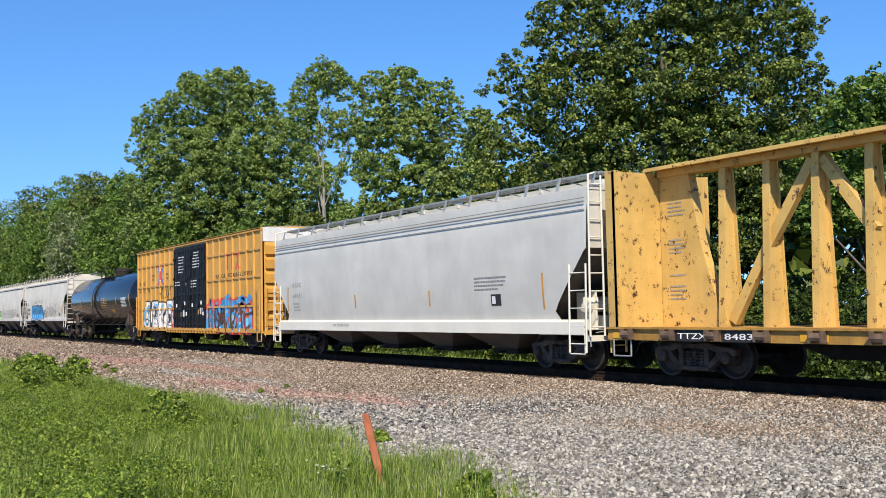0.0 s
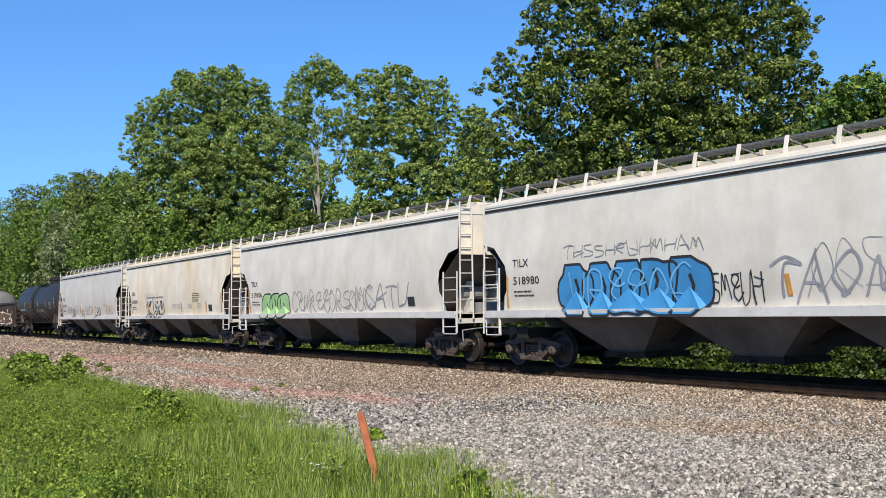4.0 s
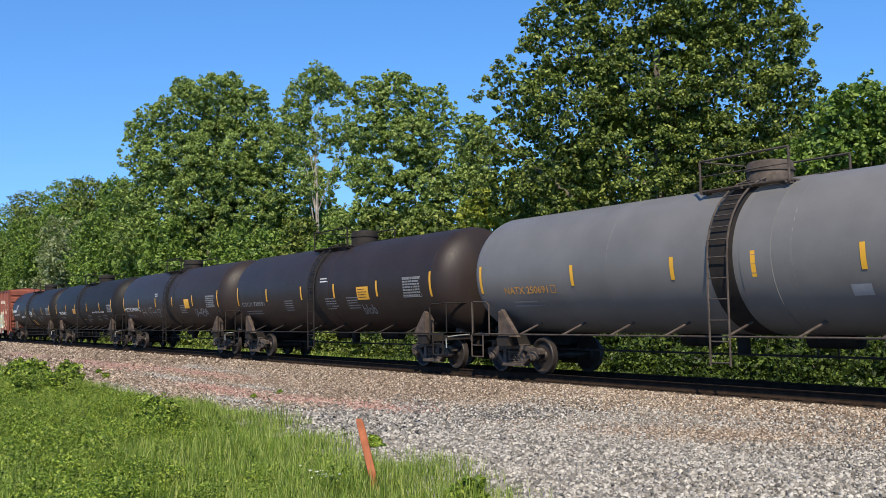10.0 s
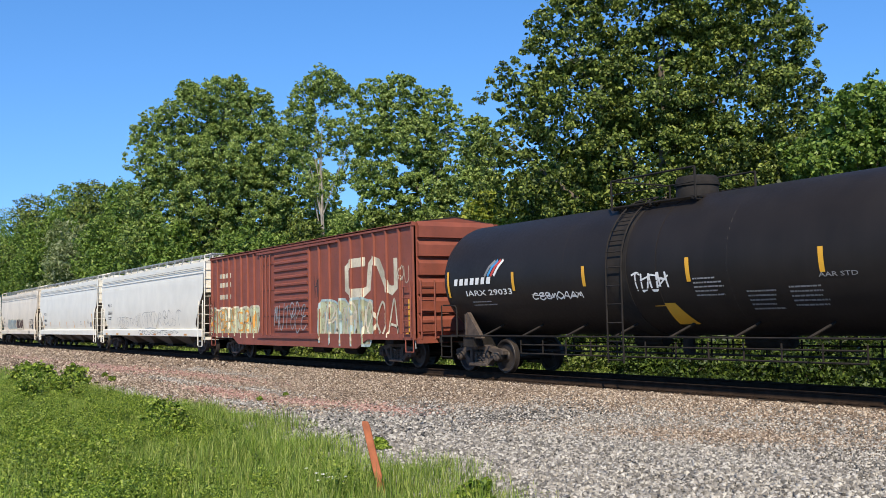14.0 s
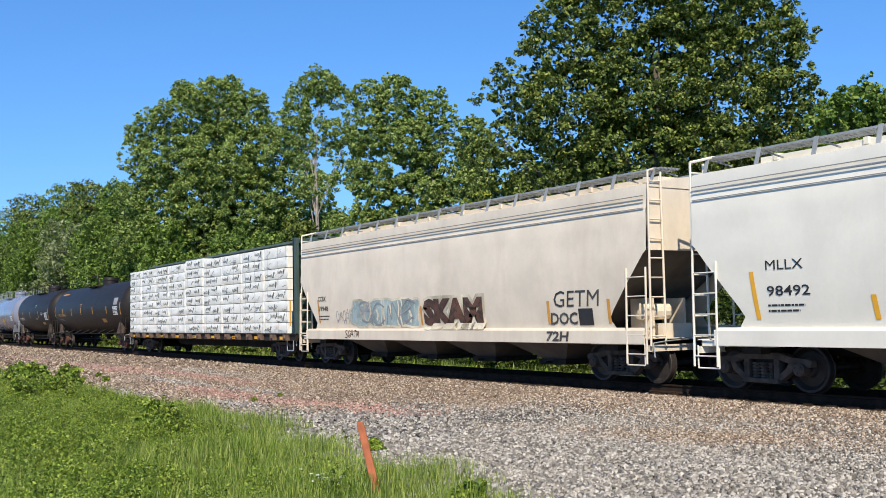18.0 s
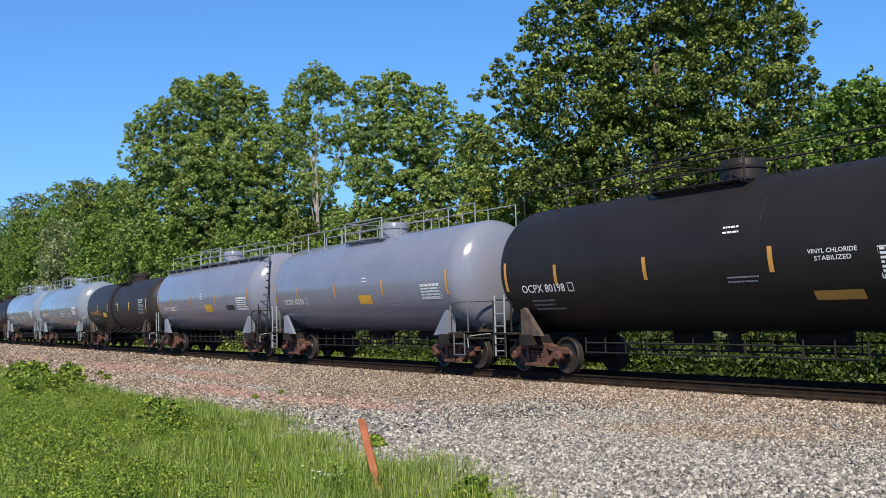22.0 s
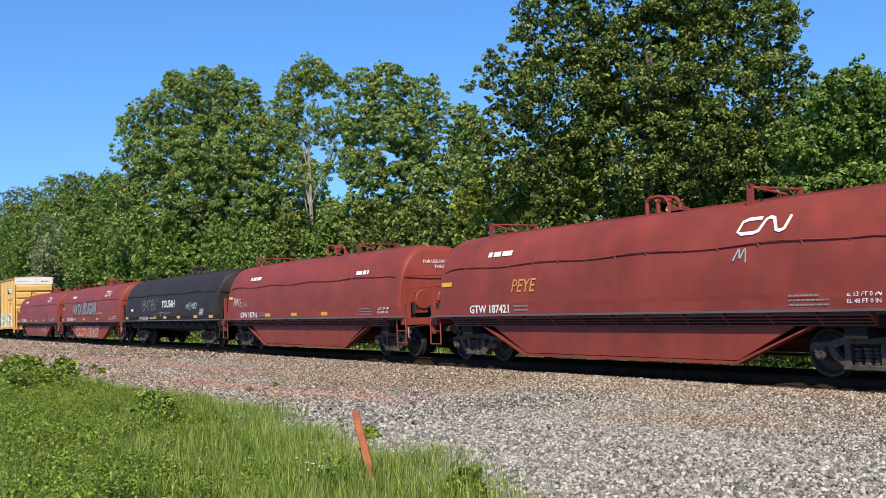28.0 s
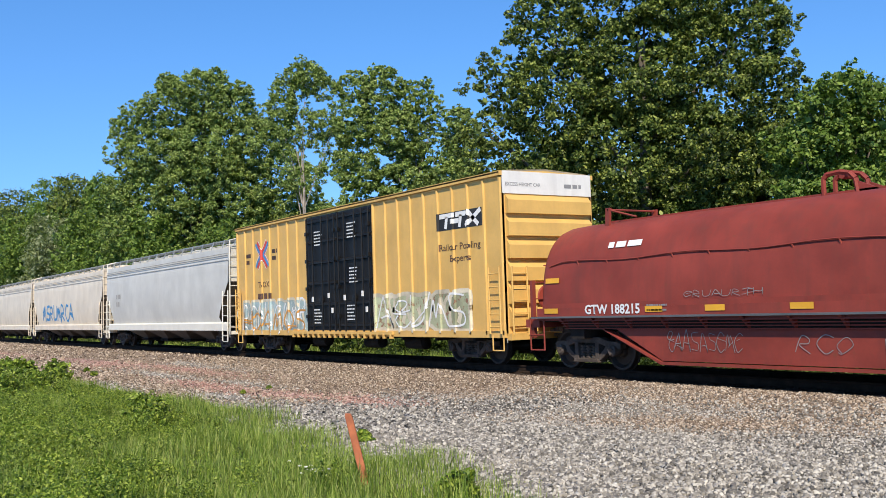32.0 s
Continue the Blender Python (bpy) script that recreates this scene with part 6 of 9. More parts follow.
def train():
    # 1: empty yellow centre-beam flatcar
    car, side = centerbeam(-5.87, 11.07, 8.95, 11.6, BEAM_YELLOW, "empty yellow centre-beam flatcar with rust-chipped paint", BEAM_SILL)
    for k in range(9):
        patch(-10.9 + k * 2.5, -10.3 + k * 2.5, 0.84, 0.97, M["yellow"], car, side)
    for a, b, tx in ((-9.0, -8.05, "TTZX"), (-7.75, -6.75, "84831")):
        patch(a, b, 0.80, 1.03, M["black"], car, side, "number_board", "black number board", y=0.002)
        words(tx, a + 0.08, 0.85, 0.13, M["white"], car, side, wide=b - a - 0.16, y=0.008)
    for z, rows in ((3.85, 4), (3.0, 4), (2.2, 1), (1.95, 4)):
        bars(-10.5, z, 0.55, 0.055, rows, M["spray_grey"], car, flat(0.125), int(z * 10))
    # 2
    car, side = hopper(-26.85, 9.25, 7.62, 9.75, HOP_GREY, "light grey covered hopper with white sill and ladders", kind="flared", under_m=HOP_UNDER_SHADE, sill_m=HOP_WHITE)
    words("A C F X", -7.5, 2.48, 0.18, M["spray_grey"], car, side, wide=0.75)
    words("6 4 6 5 1", -7.5, 2.08, 0.18, M["spray_grey"], car, side, wide=0.85)
    bars(-7.5, 1.85, 0.7, 0.07, 3, M["faint"], car, side)
    patch(-8.05, -7.97, 1.6, 2.5, M["orange"], car, side, lean=0.1)
    for x in (-2.5, 2.2):
        patch(x, x + 0.08, 1.65, 2.1, M["orange"], car, side)
    bars(4.6, 2.35, 1.5, 0.06, 4, M["grey_letter"], car, side)
    patch(5.35, 5.80, 1.62, 1.92, M["black"], car, side, "label", "black and white inspection label")
    patch(5.40, 5.56, 1.67, 1.87, M["white"], car, lambda x, z, f=side: f(x, z) - 0.004, "label")
    words("ACF CENTER FLOW", -4.0, 1.05, 0.09, M["spray_grey"], car, side, wide=1.2)
    patch(7.55, 7.62, 1.5, 2.4, M["orange"], car, side)
    # 3
    car, side = boxcar(-46.45, 9.05, 6.92, 9.72, YELLOW, "yellow high-cube boxcar with black doors and spray paint", (-2.35, 2.40), DOOR_BLACK, 0.80, 5.0, "grid")
    cross_mark(-5.4, 3.05, 1.1, 1.1, car, side)
    for tx, x, z in (("next", -6.4, 3.58), ("load", -6.4, 3.36), ("any", -3.9, 3.58), ("road", -3.9, 3.36)):
        words(tx, x, z, 0.17, M["black"], car, side, wide=0.55)
    for tx, x, z in (("TB", -8.83, 3.14), ("OX", -8.05, 3.14), ("64", -8.83, 2.74), ("42", -8.05, 2.74), ("74", -7.22, 2.74)):
        words(tx, x, z, 0.22, M["black"], car, side, wide=0.36)
    words("RAILCAR POOLING EXPERTS", 3.56, 3.12, 0.2, M["black"], car, side, wide=4.56)
    for x, w in ((4.8, 0.5), (5.42, 0.55), (6.08, 0.5)):
        bm = B()
        if x < 6:
            ribbon(bm, [(x, 4.12), (x + w, 4.12)], 0.12)
            ribbon(bm, [(x + w / 2, 4.1), (x + w / 2, 3.45)], 0.14)
        else:
            ribbon(bm, [(x, 4.15), (x + w, 3.45)], 0.12)
            ribbon(bm, [(x, 3.45), (x + w, 4.15)], 0.12, 0.003)
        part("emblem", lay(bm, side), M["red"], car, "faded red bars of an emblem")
    blobs(-7.75, -2.6, 0.78, 2.30, M["white"], M["black"], car, side, 5, 4, "white spray mural with dark outlines", 0.07)
    scrawl(-7.9, -6.9, 0.8, 2.1, 0.12, M["skyblue"], car, side, 6, 2, y=0.012)
    scrawl(-7.5, -2.6, 0.85, 2.0, 0.045, M["black"], car, side, 7, 4, y=0.014)
    for x, z, w in ((-7.3, 1.95, 0.7), (-6.1, 2.02, 0.8), (-4.8, 1.98, 0.7), (-3.5, 1.95, 0.6)):
        bm = B()
        ribbon(bm, [(x, z - 0.08), (x + w * 0.5, z + 0.08), (x + w, z - 0.02)], 0.16, 0.010)
        part("spray_tag", lay(bm, side), M["skyblue"], car)
    scrawl(-3.0, -2.2, 0.75, 2.2, 0.11, M["red"], car, side, 8, 2, y=0.016)
    scrawl(-5.0, -3.0, 2.35, 2.95, 0.045, M["black"], car, side, 9, 7)
    blobs(2.5, 7.8, 0.72, 2.2, M["skyblue"], M["red"], car, side, 15, 7, "blue and red spray mural", 0.12)
    scrawl(2.5, 7.9, 0.7, 2.35, 0.16, M["blue"], car, side, 16, 7, y=0.014)
    scrawl(2.6, 7.8, 0.7, 2.0, 0.14, M["rust_spray"], car, side, 18, 7, y=0.02)
    dside = flat(1.60)
    for x, z, w, rows in ((-1.55, 4.30, 0.85, 3), (-1.6, 3.85, 0.95, 3), (0.75, 4.42, 0.8, 2), (0.6, 4.15, 1.1, 4), (-2.1, 3.1, 0.9, 2), (0.35, 3.1, 1.0, 3)):
        bars(x, z, w, 0.08, rows, M["white"], car, dside, 3)
    words("7C 1", -0.6, 2.95, 0.1, M["white"], car, dside, wide=0.3)
    words("ASI", 1.75, 1.72, 0.13, M["white"], car, dside, wide=0.3)
    for x, z in ((-1.2, 1.45), (1.3, 1.55)):
        patch(x, x + 0.22, z, z + 0.22, M["orange"], car, dside, "label", "small orange label")
        patch(x + 0.35, x + 0.6, z, z + 0.3, M["white"], car, dside, "label", "small white label")
    patch(8.25, 8.75, 0.95, 1.25, M["yellow"], car, side)
    # 4
    car, side = tank(-64.85, 7.6, 1.55, 2.58, 6.62, 8.75, TANK_GLOSS, "glossy black tank car with yellow markings", stripes=(-4.5, -1.55, 1.7, 4.6), stripe_m="orange")
    one_line(car, side, "UTLX 675474", -6.6, 2.04, 0.23, "orange", 2.2)
    bars(1.0, 2.6, 1.5, 0.06, 6, M["orange"], car, side)
    chart(5.7, 2.1, 1.1, 0.5, car, side)
    patch(3.1, 4.0, 1.76, 1.95, M["orange"], car, side, "placard", "orange stencil placard")
    bars(-1.0, 2.0, 0.6, 0.05, 2, M["grey_letter"], car, side)
    # 5
    car, side = hopper(-82.2, 8.2, 6.83, 8.75, HOP_TAN, "weathered off-white covered hopper with a blue spray mural", under_m=HOP_UNDER_SHADE, sill_m=HOP_SILL)
    marks(car, side, "TILX", "518980", -6.9, 2.54, 0.21, "black", 2.1, 0.65, 1.05)
    blobs(-4.95, -0.5, 1.30, 2.50, M["blue"], M["black"], car, side, 21, 5, "bright blue bubble-shaped spray mural", 0.06)
    scrawl(-4.7, -0.8, 1.5, 2.4, 0.05, M["skyblue"], car, side, 22, 6, y=0.014)
    scrawl(-0.4, 0.9, 1.5, 2.2, 0.03, M["black"], car, side, 23, 5)
    scrawl(-4.9, -0.5, 2.6, 2.95, 0.02, M["grey_letter"], car, side, 24, 12)
    scrawl(1.0, 4.5, 1.5, 2.5, 0.05, M["spray_grey"], car, side, 25, 5)
    scrawl(2.0, 6.5, 1.6, 2.7, 0.014, M["grey_letter"], car, side, 26, 9)
    for x in (1.44, 4.31):
        patch(x, x + 0.11, 1.65, 2.05, M["orange"], car, side, lean=-0.05)
    patch(7.02, 7.14, 1.50, 2.45, M["orange"], car, side, lean=-0.14)
    patch(-7.28, -7.2, 1.50, 2.3, M["orange"], car, side, lean=0.1)
    patch(5.35, 5.85, 1.60, 1.92, M["white"], car, side, "label", "inspection label")
    patch(5.40, 5.78, 1.64, 1.88, M["black"], car, lambda x, z, f=side: f(x, z) - 0.004, "label")
    bars(6.3, 2.2, 0.6, 0.06, 4, M["faint"], car, side)
    # 6
    car, side = hopper(-99.85, 8.2, 6.8, 8.8, HOP_TAN, "weathered off-white covered hopper with a green spray tag", under_m=HOP_UNDER_SHADE, sill_m=HOP_SILL)
    marks(car, side, "TILX", "519106", -6.9, 2.54, 0.21, "black", 2.1, 0.65, 1.05)
    patch(-7.28, -7.15, 1.50, 2.4, M["orange"], car, side, lean=0.05)
    blobs(-5.8, -3.4, 1.28, 2.22, M["green"], M["black"], car, side, 31, 3, "pale green outlined spray tag", 0.05)
    scrawl(-3.0, 3.2, 1.45, 2.3, 0.035, M["spray_grey"], car, side, 32, 12)
    scrawl(2.0, 5.5, 1.5, 2.4, 0.05, M["spray_grey"], car, side, 33, 5)
    patch(5.4, 5.8, 1.62, 1.9, M["black"], car, side, "label")
    # 7
    car, side = hopper(-117.4, 8.2, 6.78, 8.75, HOP_RUST, "rust-stained cream covered hopper with black sprayed tags", under_m=HOP_UNDER_SHADE, sill_m=HOP_SILL)
    marks(car, side, "TILX", "518999", -6.9, 2.54, 0.21, "black", 2.1, 0.65, 1.05)
    patch(-7.1, -7.0, 1.55, 2.35, M["orange"], car, side, lean=-0.1)
    for tx, x, w in (("K", -4.05, 0.95), ("RI", -2.75, 1.35)):
        words(tx, x, 1.46, 0.78, M["patchy_black"], car, side, "patchy black stencilled letters", fat=0.05, wide=w, step=0.2, name="spray_mural")
    for x0, x1 in ((-4.2, -3.0), (-2.95, -1.2)):
        bm = B()
        ribbon(bm, [(x0, 1.36), (x0, 2.38), (x1, 2.38), (x1, 1.40)], 0.07, 0.006)
        part("spray_mural", lay(bm, side, 0.2), M["patchy_black"], car, "patchy black stencil edge")
    scrawl(-4.6, -3.0, 2.42, 2.62, 0.012, M["faint"], car, side, 43, 8)
    scrawl(-4.0, -1.3, 1.29, 1.42, 0.03, M["patchy_black"], car, side, 44, 12)
    for x in (-3.97, -1.27, 1.5, 5.0):
        patch(x, x + 0.13, 1.6, 2.05, M["orange"], car, side, lean=0.04)
    bars(3.25, 2.42, 1.1, 0.05, 5, M["rust_spray"], car, side)
    for x in (0.2, 0.9, 2.6, 3.9):
        bars(x, 1.95, 0.6, 0.05, 3, M["faint"], car, side)
    patch(5.4, 5.85, 1.62, 1.9, M["black"], car, side, "label")
    patch(6.95, 7.06, 1.55, 2.4, M["orange"], car, side, lean=0.1)
    # 8
    car, side = hopper(-135.0, 8.2, 6.8, 8.8, HOP_STONE, "grey covered hopper with a row of scrawled tags", under_m=HOP_UNDER_SHADE, sill_m=HOP_SILL)
    marks(car, side, "TILX", "519215", -6.9, 2.54, 0.21, "black", 2.1, 0.65, 1.05)
    patch(-7.2, -7.1, 1.55, 2.4, M["orange"], car, side, lean=-0.06)
    for k, (a, b, z, w) in enumerate(((-5.6, -4.2, 2.05, 0.045), (-4.0, -3.4, 1.9, 0.05), (-3.6, -2.0, 2.0, 0.03), (-1.6, -0.6, 1.8, 0.02), (-0.35, 1.2, 2.0, 0.045), (2.0, 3.6, 1.9, 0.05), (5.4, 6.4, 2.0, 0.04))):
        scrawl(a, b, z - 0.5, z + 0.15, w, M["spray_grey" if k % 2 == 0 else "black"], car, side, 50 + k)
    for x in (-1.9, 1.4, 4.9):
        patch(x, x + 0.13, 1.6, 2.1, M["orange"], car, side, lean=0.05)
    bars(4.2, 2.3, 0.8, 0.05, 4, M["faint"], car, side)
    # 9
    car, side = tank(-152.4, 7.4, 1.55, 2.56, 6.65, 8.75, TANK_DUST, "dusty black tank car with white sprayed tags", stripes=(-4.25, -1.82, 1.28, 4.2), ladder_x=-0.72)
    one_line(car, side, "NATX 251340", -6.3, 1.98, 0.2, "white", 1.95)
    scrawl(-4.2, -1.6, 1.62, 1.97, 0.03, M["grey_letter"], car, side, 61, 8)
    words("CHETHALS BEAN SPA2 !!", 0.5, 1.84, 0.24, M["cream_spray"], car, side, "pale sprayed words", fat=0.002, lean=0.15, wide=2.75, step=0.12, name="spray_tag")
    bars(1.0, 1.75, 1.3, 0.05, 5, M["grey_letter"], car, side)
    bars(2.6, 1.85, 1.3, 0.05, 6, M["grey_letter"], car, side)
    chart(5.3, 2.05, 0.95, 0.5, car, side, "grey_letter")
    # 10
    car, side = gondola(-169.4, 7.76, 6.0, 8.3, GON_BROWN, "dark brown gondola covered in white spray paint")
    for tx, x, z in (("FURX", -5.93, 1.72), ("3210", -5.90, 1.40), ("57", -4.98, 1.40)):
        words(tx, x, z, 0.27 if tx == "FURX" else 0.19, M["white"], car, side, wide=0.66 if len(tx) > 2 else 0.34)
    scrawl(-7.2, -6.5, 1.2, 2.1, 0.05, M["cream_spray"], car, side, 70, 3)
    bars(-5.9, 1.2, 0.8, 0.08, 3, M["white"], car, side)
    blobs(-4.2, -1.7, 0.86, 1.98, M["rust_spray"], M["cream_spray"], car, side, 71, 4, "rusty spray mural with pale outlines", 0.035)
    scrawl(-1.5, -0.8, 0.9, 1.9, 0.03, M["cream_spray"], car, side, 72, 3)
    blobs(-0.6, 3.0, 0.86, 1.95, M["rust_spray"], M["chalk"], car, side, 78, 4, "rusty spray letters with white outlines", 0.055)
    scrawl(-0.7, 3.3, 0.86, 2.0, 0.045, M["chalk"], car, side, 73, 5, "broad white spray strokes", y=0.016)
    blobs(3.3, 6.3, 0.86, 1.8, M["rust_spray"], M["chalk"], car, side, 79, 4, "rusty spray letters with white outlines", 0.04)
    scrawl(3.2, 6.4, 0.86, 1.85, 0.03, M["chalk"], car, side, 74, 6)
    scrawl(4.0, 5.0, 1.4, 2.2, 0.04, M["cream_spray"], car, side, 75, 2)
    scrawl(6.1, 6.9, 1.0, 2.2, 0.08, M["rust_spray"], car, side, 76, 3)
    for x, z in ((-7.5, 1.75), (-4.6, 0.72), (-2.0, 0.72), (1.5, 0.72), (4.2, 0.72), (6.9, 1.75)):
        patch(x, x + 0.42, z, z + 0.15 + (0.12 if z > 1 else 0), M["yellow"], car, flat(1.59))
    # 11
    car, side = tank(-186.36, 7.45, 1.56, 2.58, 6.67, 8.6, TANK_GREY, "matte grey tank car with yellow stripes", stripes=(-3.68, -0.48, 1.62, 3.95), ladder_x=0.83, dome_x=0.85, deck=(-0.17, 2.05), rail_m=M["truck_grey"])
    one_line(car, side, "NATX 250691", -6.4, 2.04, 0.19, "orange", 1.75)
    chart(6.0, 2.1, 0.95, 0.46, car, side, "spray_grey")
    patch(3.6, 4.0, 1.75, 1.95, M["spray_grey"], car, side, "label")
    # 12
    car, side = tank(-203.86, 7.6, 1.55, 2.57, 6.83, 8.75, TANK_BROWN, "brown-black tank car with yellow placards", stripes=(-4.5, -1.3, 1.35, 4.35), ladder_x=-0.26, dome_x=0.75)
    one_line(car, side, "CTCX 720591", -7.17, 2.03, 0.17, "grey_letter", 2.34)
    patch(3.0, 3.8, 2.08, 2.5, M["yellow"], car, side, "placard", "yellow square placard")
    bars(3.08, 2.4, 0.62, 0.05, 4, M["rust_spray"], car, lambda x, z, f=side: f(x, z) - 0.004)
    chart(5.95, 2.1, 1.05, 0.58, car, side, "grey_letter")
    words("blob", 3.12, 1.62, 0.34, M["grey_letter"], car, side, "grey sprayed word", lean=0.1, wide=0.85, step=0.12, name="spray_tag")
    diamond(6.78, 1.45, car, side, "grey_letter")
    for x in (-2.9, 0.6, 2.2):
        bars(x, 2.15, 0.9, 0.05, 5, M["grey_letter"], car, side)
    bars(0.3, 2.85, 0.6, 0.06, 2, M["white"], car, side)
    # 13
    car, side = tank(-221.4, 7.6, 1.55, 2.57, 6.89, 8.8, TANK_BROWN, "brown-black tank car with sprayed tags", stripes=(-4.59, -1.54, 1.16, 4.2), ladder_x=0.35, dome_x=-0.2, deck=(-1.5, 0.8))
    one_line(car, side, "MTFX 293081", -7.35, 2.04, 0.21, "white", 2.6)
    patch(3.0, 3.7, 2.07, 2.5, M["yellow"], car, side, "placard", "yellow square placard")
    scrawl(-4.1, -1.7, 1.7, 2.2, 0.045, M["grey_letter"], car, side, 83, 4)
    scrawl(-1.5, -0.6, 1.7, 2.2, 0.035, M["grey_letter"], car, side, 84, 2)
    scrawl(4.2, 6.0, 1.6, 2.1, 0.045, M["grey_letter"], car, side, 85, 4)
    chart(6.0, 2.08, 1.1, 0.5, car, side, "grey_letter")
    bars(-1.6, 2.85, 0.5, 0.06, 2, M["white"], car, side)
    bars(2.3, 2.2, 0.9, 0.05, 5, M["grey_letter"], car, side)
    # 14
    car, side = tank(-239.3, 7.6, 1.55, 2.57, 6.82, 8.75, TANK_NAVY, "matte black tank car with white warning text", stripes=(-4.41, -1.7, 1.51, 4.77), lattice=True)
    one_line(car, side, "TILX 294889", -6.64, 2.04, 0.2, "white", 2.0)
    patch(-2.45, -1.7, 2.06, 2.39, M["orange"], car, side, "placard", "orange stencil placard")
    patch(0.15, 0.65, 1.38, 1.72, M["yellow"], car, side, "placard", "yellow stencil placard", lean=-0.1)
    words("INEDIBLE NOT INTENDED FOR HUMAN FOOD", 2.75, 2.04, 0.1, M["white"], car, side, wide=2.95)
    for x, z in ((0.9, 1.75), (1.5, 1.9), (3.6, 1.8), (5.2, 1.85)):
        bars(x, z, 0.8, 0.05, 4, M["grey_letter"], car, side)
    chart(6.5, 2.07, 1.0, 0.42, car, side, "grey_letter")
    # 15
    car, side = tank(-256.93, 7.6, 1.55, 2.57, 6.79, 8.7, TANK_BLACK, "black tank car with a striped emblem", stripes=(-4.5, -1.75, 1.5, 4.7), lattice=True)
    for k, m in enumerate(("grey_letter", "blue", "red", "white")):
        bm = B()
        ribbon(bm, [(-5.75 + k * 0.14, 2.6), (-5.55 + k * 0.14, 2.84), (-5.3 + k * 0.12, 3.0)], 0.08)
        part("emblem", lay(bm, side, 0.15), M[m], car, "slanted stripe of an emblem")
    for k, w in enumerate((0.2, 0.22, 0.2, 0.22, 0.2, 0.2, 0.22)):
        patch(-7.25 + k * 0.26, -7.25 + k * 0.26 + w * 0.8, 2.40, 2.58, M["white"], car, side, "emblem", "white bar of a trade mark", lean=0.05)
    words("IARX 29033", -6.7, 2.1, 0.16, M["white"], car, side, wide=2.1)
    bars(-6.5, 1.92, 1.1, 0.05, 2, M["grey_letter"], car, side)
    scrawl(-3.8, -1.85, 1.9, 2.1, 0.03, M["white"], car, side, 91, 8)
    scrawl(-0.16, 0.9, 2.0, 2.42, 0.05, M["white"], car, side, 92, 4)
    patch(0.55, 1.2, 1.28, 1.74, M["yellow"], car, side, "placard", "yellow slanted placard", lean=-0.3)
    for x, z in ((1.6, 2.2), (2.9, 1.9), (3.9, 1.95)):
        bars(x, z, 0.8, 0.05, 5, M["grey_letter"], car, side)
    chart(6.2, 2.08, 1.2, 0.5, car, side, "grey_letter")
    words("AAR STD", 4.6, 2.12, 0.09, M["grey_letter"], car, side, wide=0.8)
    # 16
    car, side = boxcar(-275.3, 8.9, 7.0, 9.35, RED_BOX, "oxide-red boxcar with ribbed door and faded spray paint", (-3.03, 1.46), RED_BOX, 0.90, 4.42, "peaked")
    worm(4.45, 2.4, 3.35, 1.0, 0.30, M["cream_spray"], car, side)
    for x, z in ((-7.85, 3.43), (-7.85, 3.04), (-7.85, 2.52), (-7.85, 1.98)):
        bars(x, z, 1.6, 0.2, 1, M["cream_spray"], car, side)
    blobs(2.3, 6.2, 0.68, 2.22, M["sage"], M["teal"], car, side, 101, 5, "faded green and cream spray mural", 0.08)
    scrawl(2.2, 8.0, 0.8, 2.1, 0.09, M["cream_spray"], car, side, 102, 8, y=0.012)
    blobs(-8.9, -3.4, 0.9, 2.15, M["sage"], M["cream_spray"], car, side, 103, 5, "faded yellow and green spray mural", 0.08)
    scrawl(-8.8, -3.4, 0.95, 2.1, 0.07, M["orange"], car, side, 104, 7, y=0.012)
    scrawl(-1.6, 1.3, 1.04, 2.2, 0.05, M["spray_grey"], car, flat(1.58), 105, 6)
    scrawl(1.9, 2.4, 2.2, 3.1, 0.035, M["black"], car, side, 106, 2)
    scrawl(8.0, 8.6, 2.6, 3.2, 0.03, M["cream_spray"], car, side, 107, 2)
    patch(8.5, 8.62, 1.0, 2.1, M["yellow"], car, side)
    patch(8.35, 8.7, 0.98, 1.12, M["yellow"], car, side)
    # 17
    car, side = hopper(-294.75, 9.45, 7.9, 9.95, HOP_WHITE, "white covered hopper with thin black outlined tags", kind="flared", under_m=HOP_UNDER_SHADE)
    marks(car, side, "MLLX", "26661", -7.84, 2.58, 0.21, "black", 2.13, 0.84, 0.95)
    scrawl(-5.4, -1.9, 1.34, 2.0, 0.018, M["spray_grey"], car, side, 111, 5)
    scrawl(-1.9, -0.8, 1.3, 2.1, 0.016, M["spray_grey"], car, side, 112, 4)
    blobs(-5.6, -3.9, 1.3, 1.95, HOP_WHITE, M["spray_grey"], car, side, 115, 3, "thin outlined bubble tag", 0.018)
    blobs(-0.4, 2.0, 1.3, 2.15, HOP_WHITE, M["spray_grey"], car, side, 116, 3, "thin outlined bubble tag", 0.02)
    scrawl(2.4, 6.2, 1.3, 2.2, 0.02, M["spray_grey"], car, side, 113, 5)
    scrawl(-1.0, 6.0, 0.95, 1.2, 0.02, M["grey_letter"], car, side, 114, 12)
    for k in range(7):
        patch(-8.2 + k * 2.5, -7.75 + k * 2.5, 0.93, 1.02, M["orange"], car, side)
    # 18
    car, side = hopper(-314.75, 9.25, 8.0, 9.95, HOP_WHITE, "clean white covered hopper with yellow reflector strips", kind="flared", under_m=HOP_UNDER_SHADE)
    marks(car, side, "MLLX", "98492", -7.43, 2.32, 0.2, "black", 1.84, 0.83, 0.95)
    patch(-7.72, -7.62, 1.4, 2.3, M["yellow"], car, side, lean=-0.1)
    for x in (-5.19, -1.95, 0.40, 2.73, 5.91):
        patch(x - 0.05, x + 0.05, 1.38, 1.80, M["yellow"], car, side, lean=-0.05)
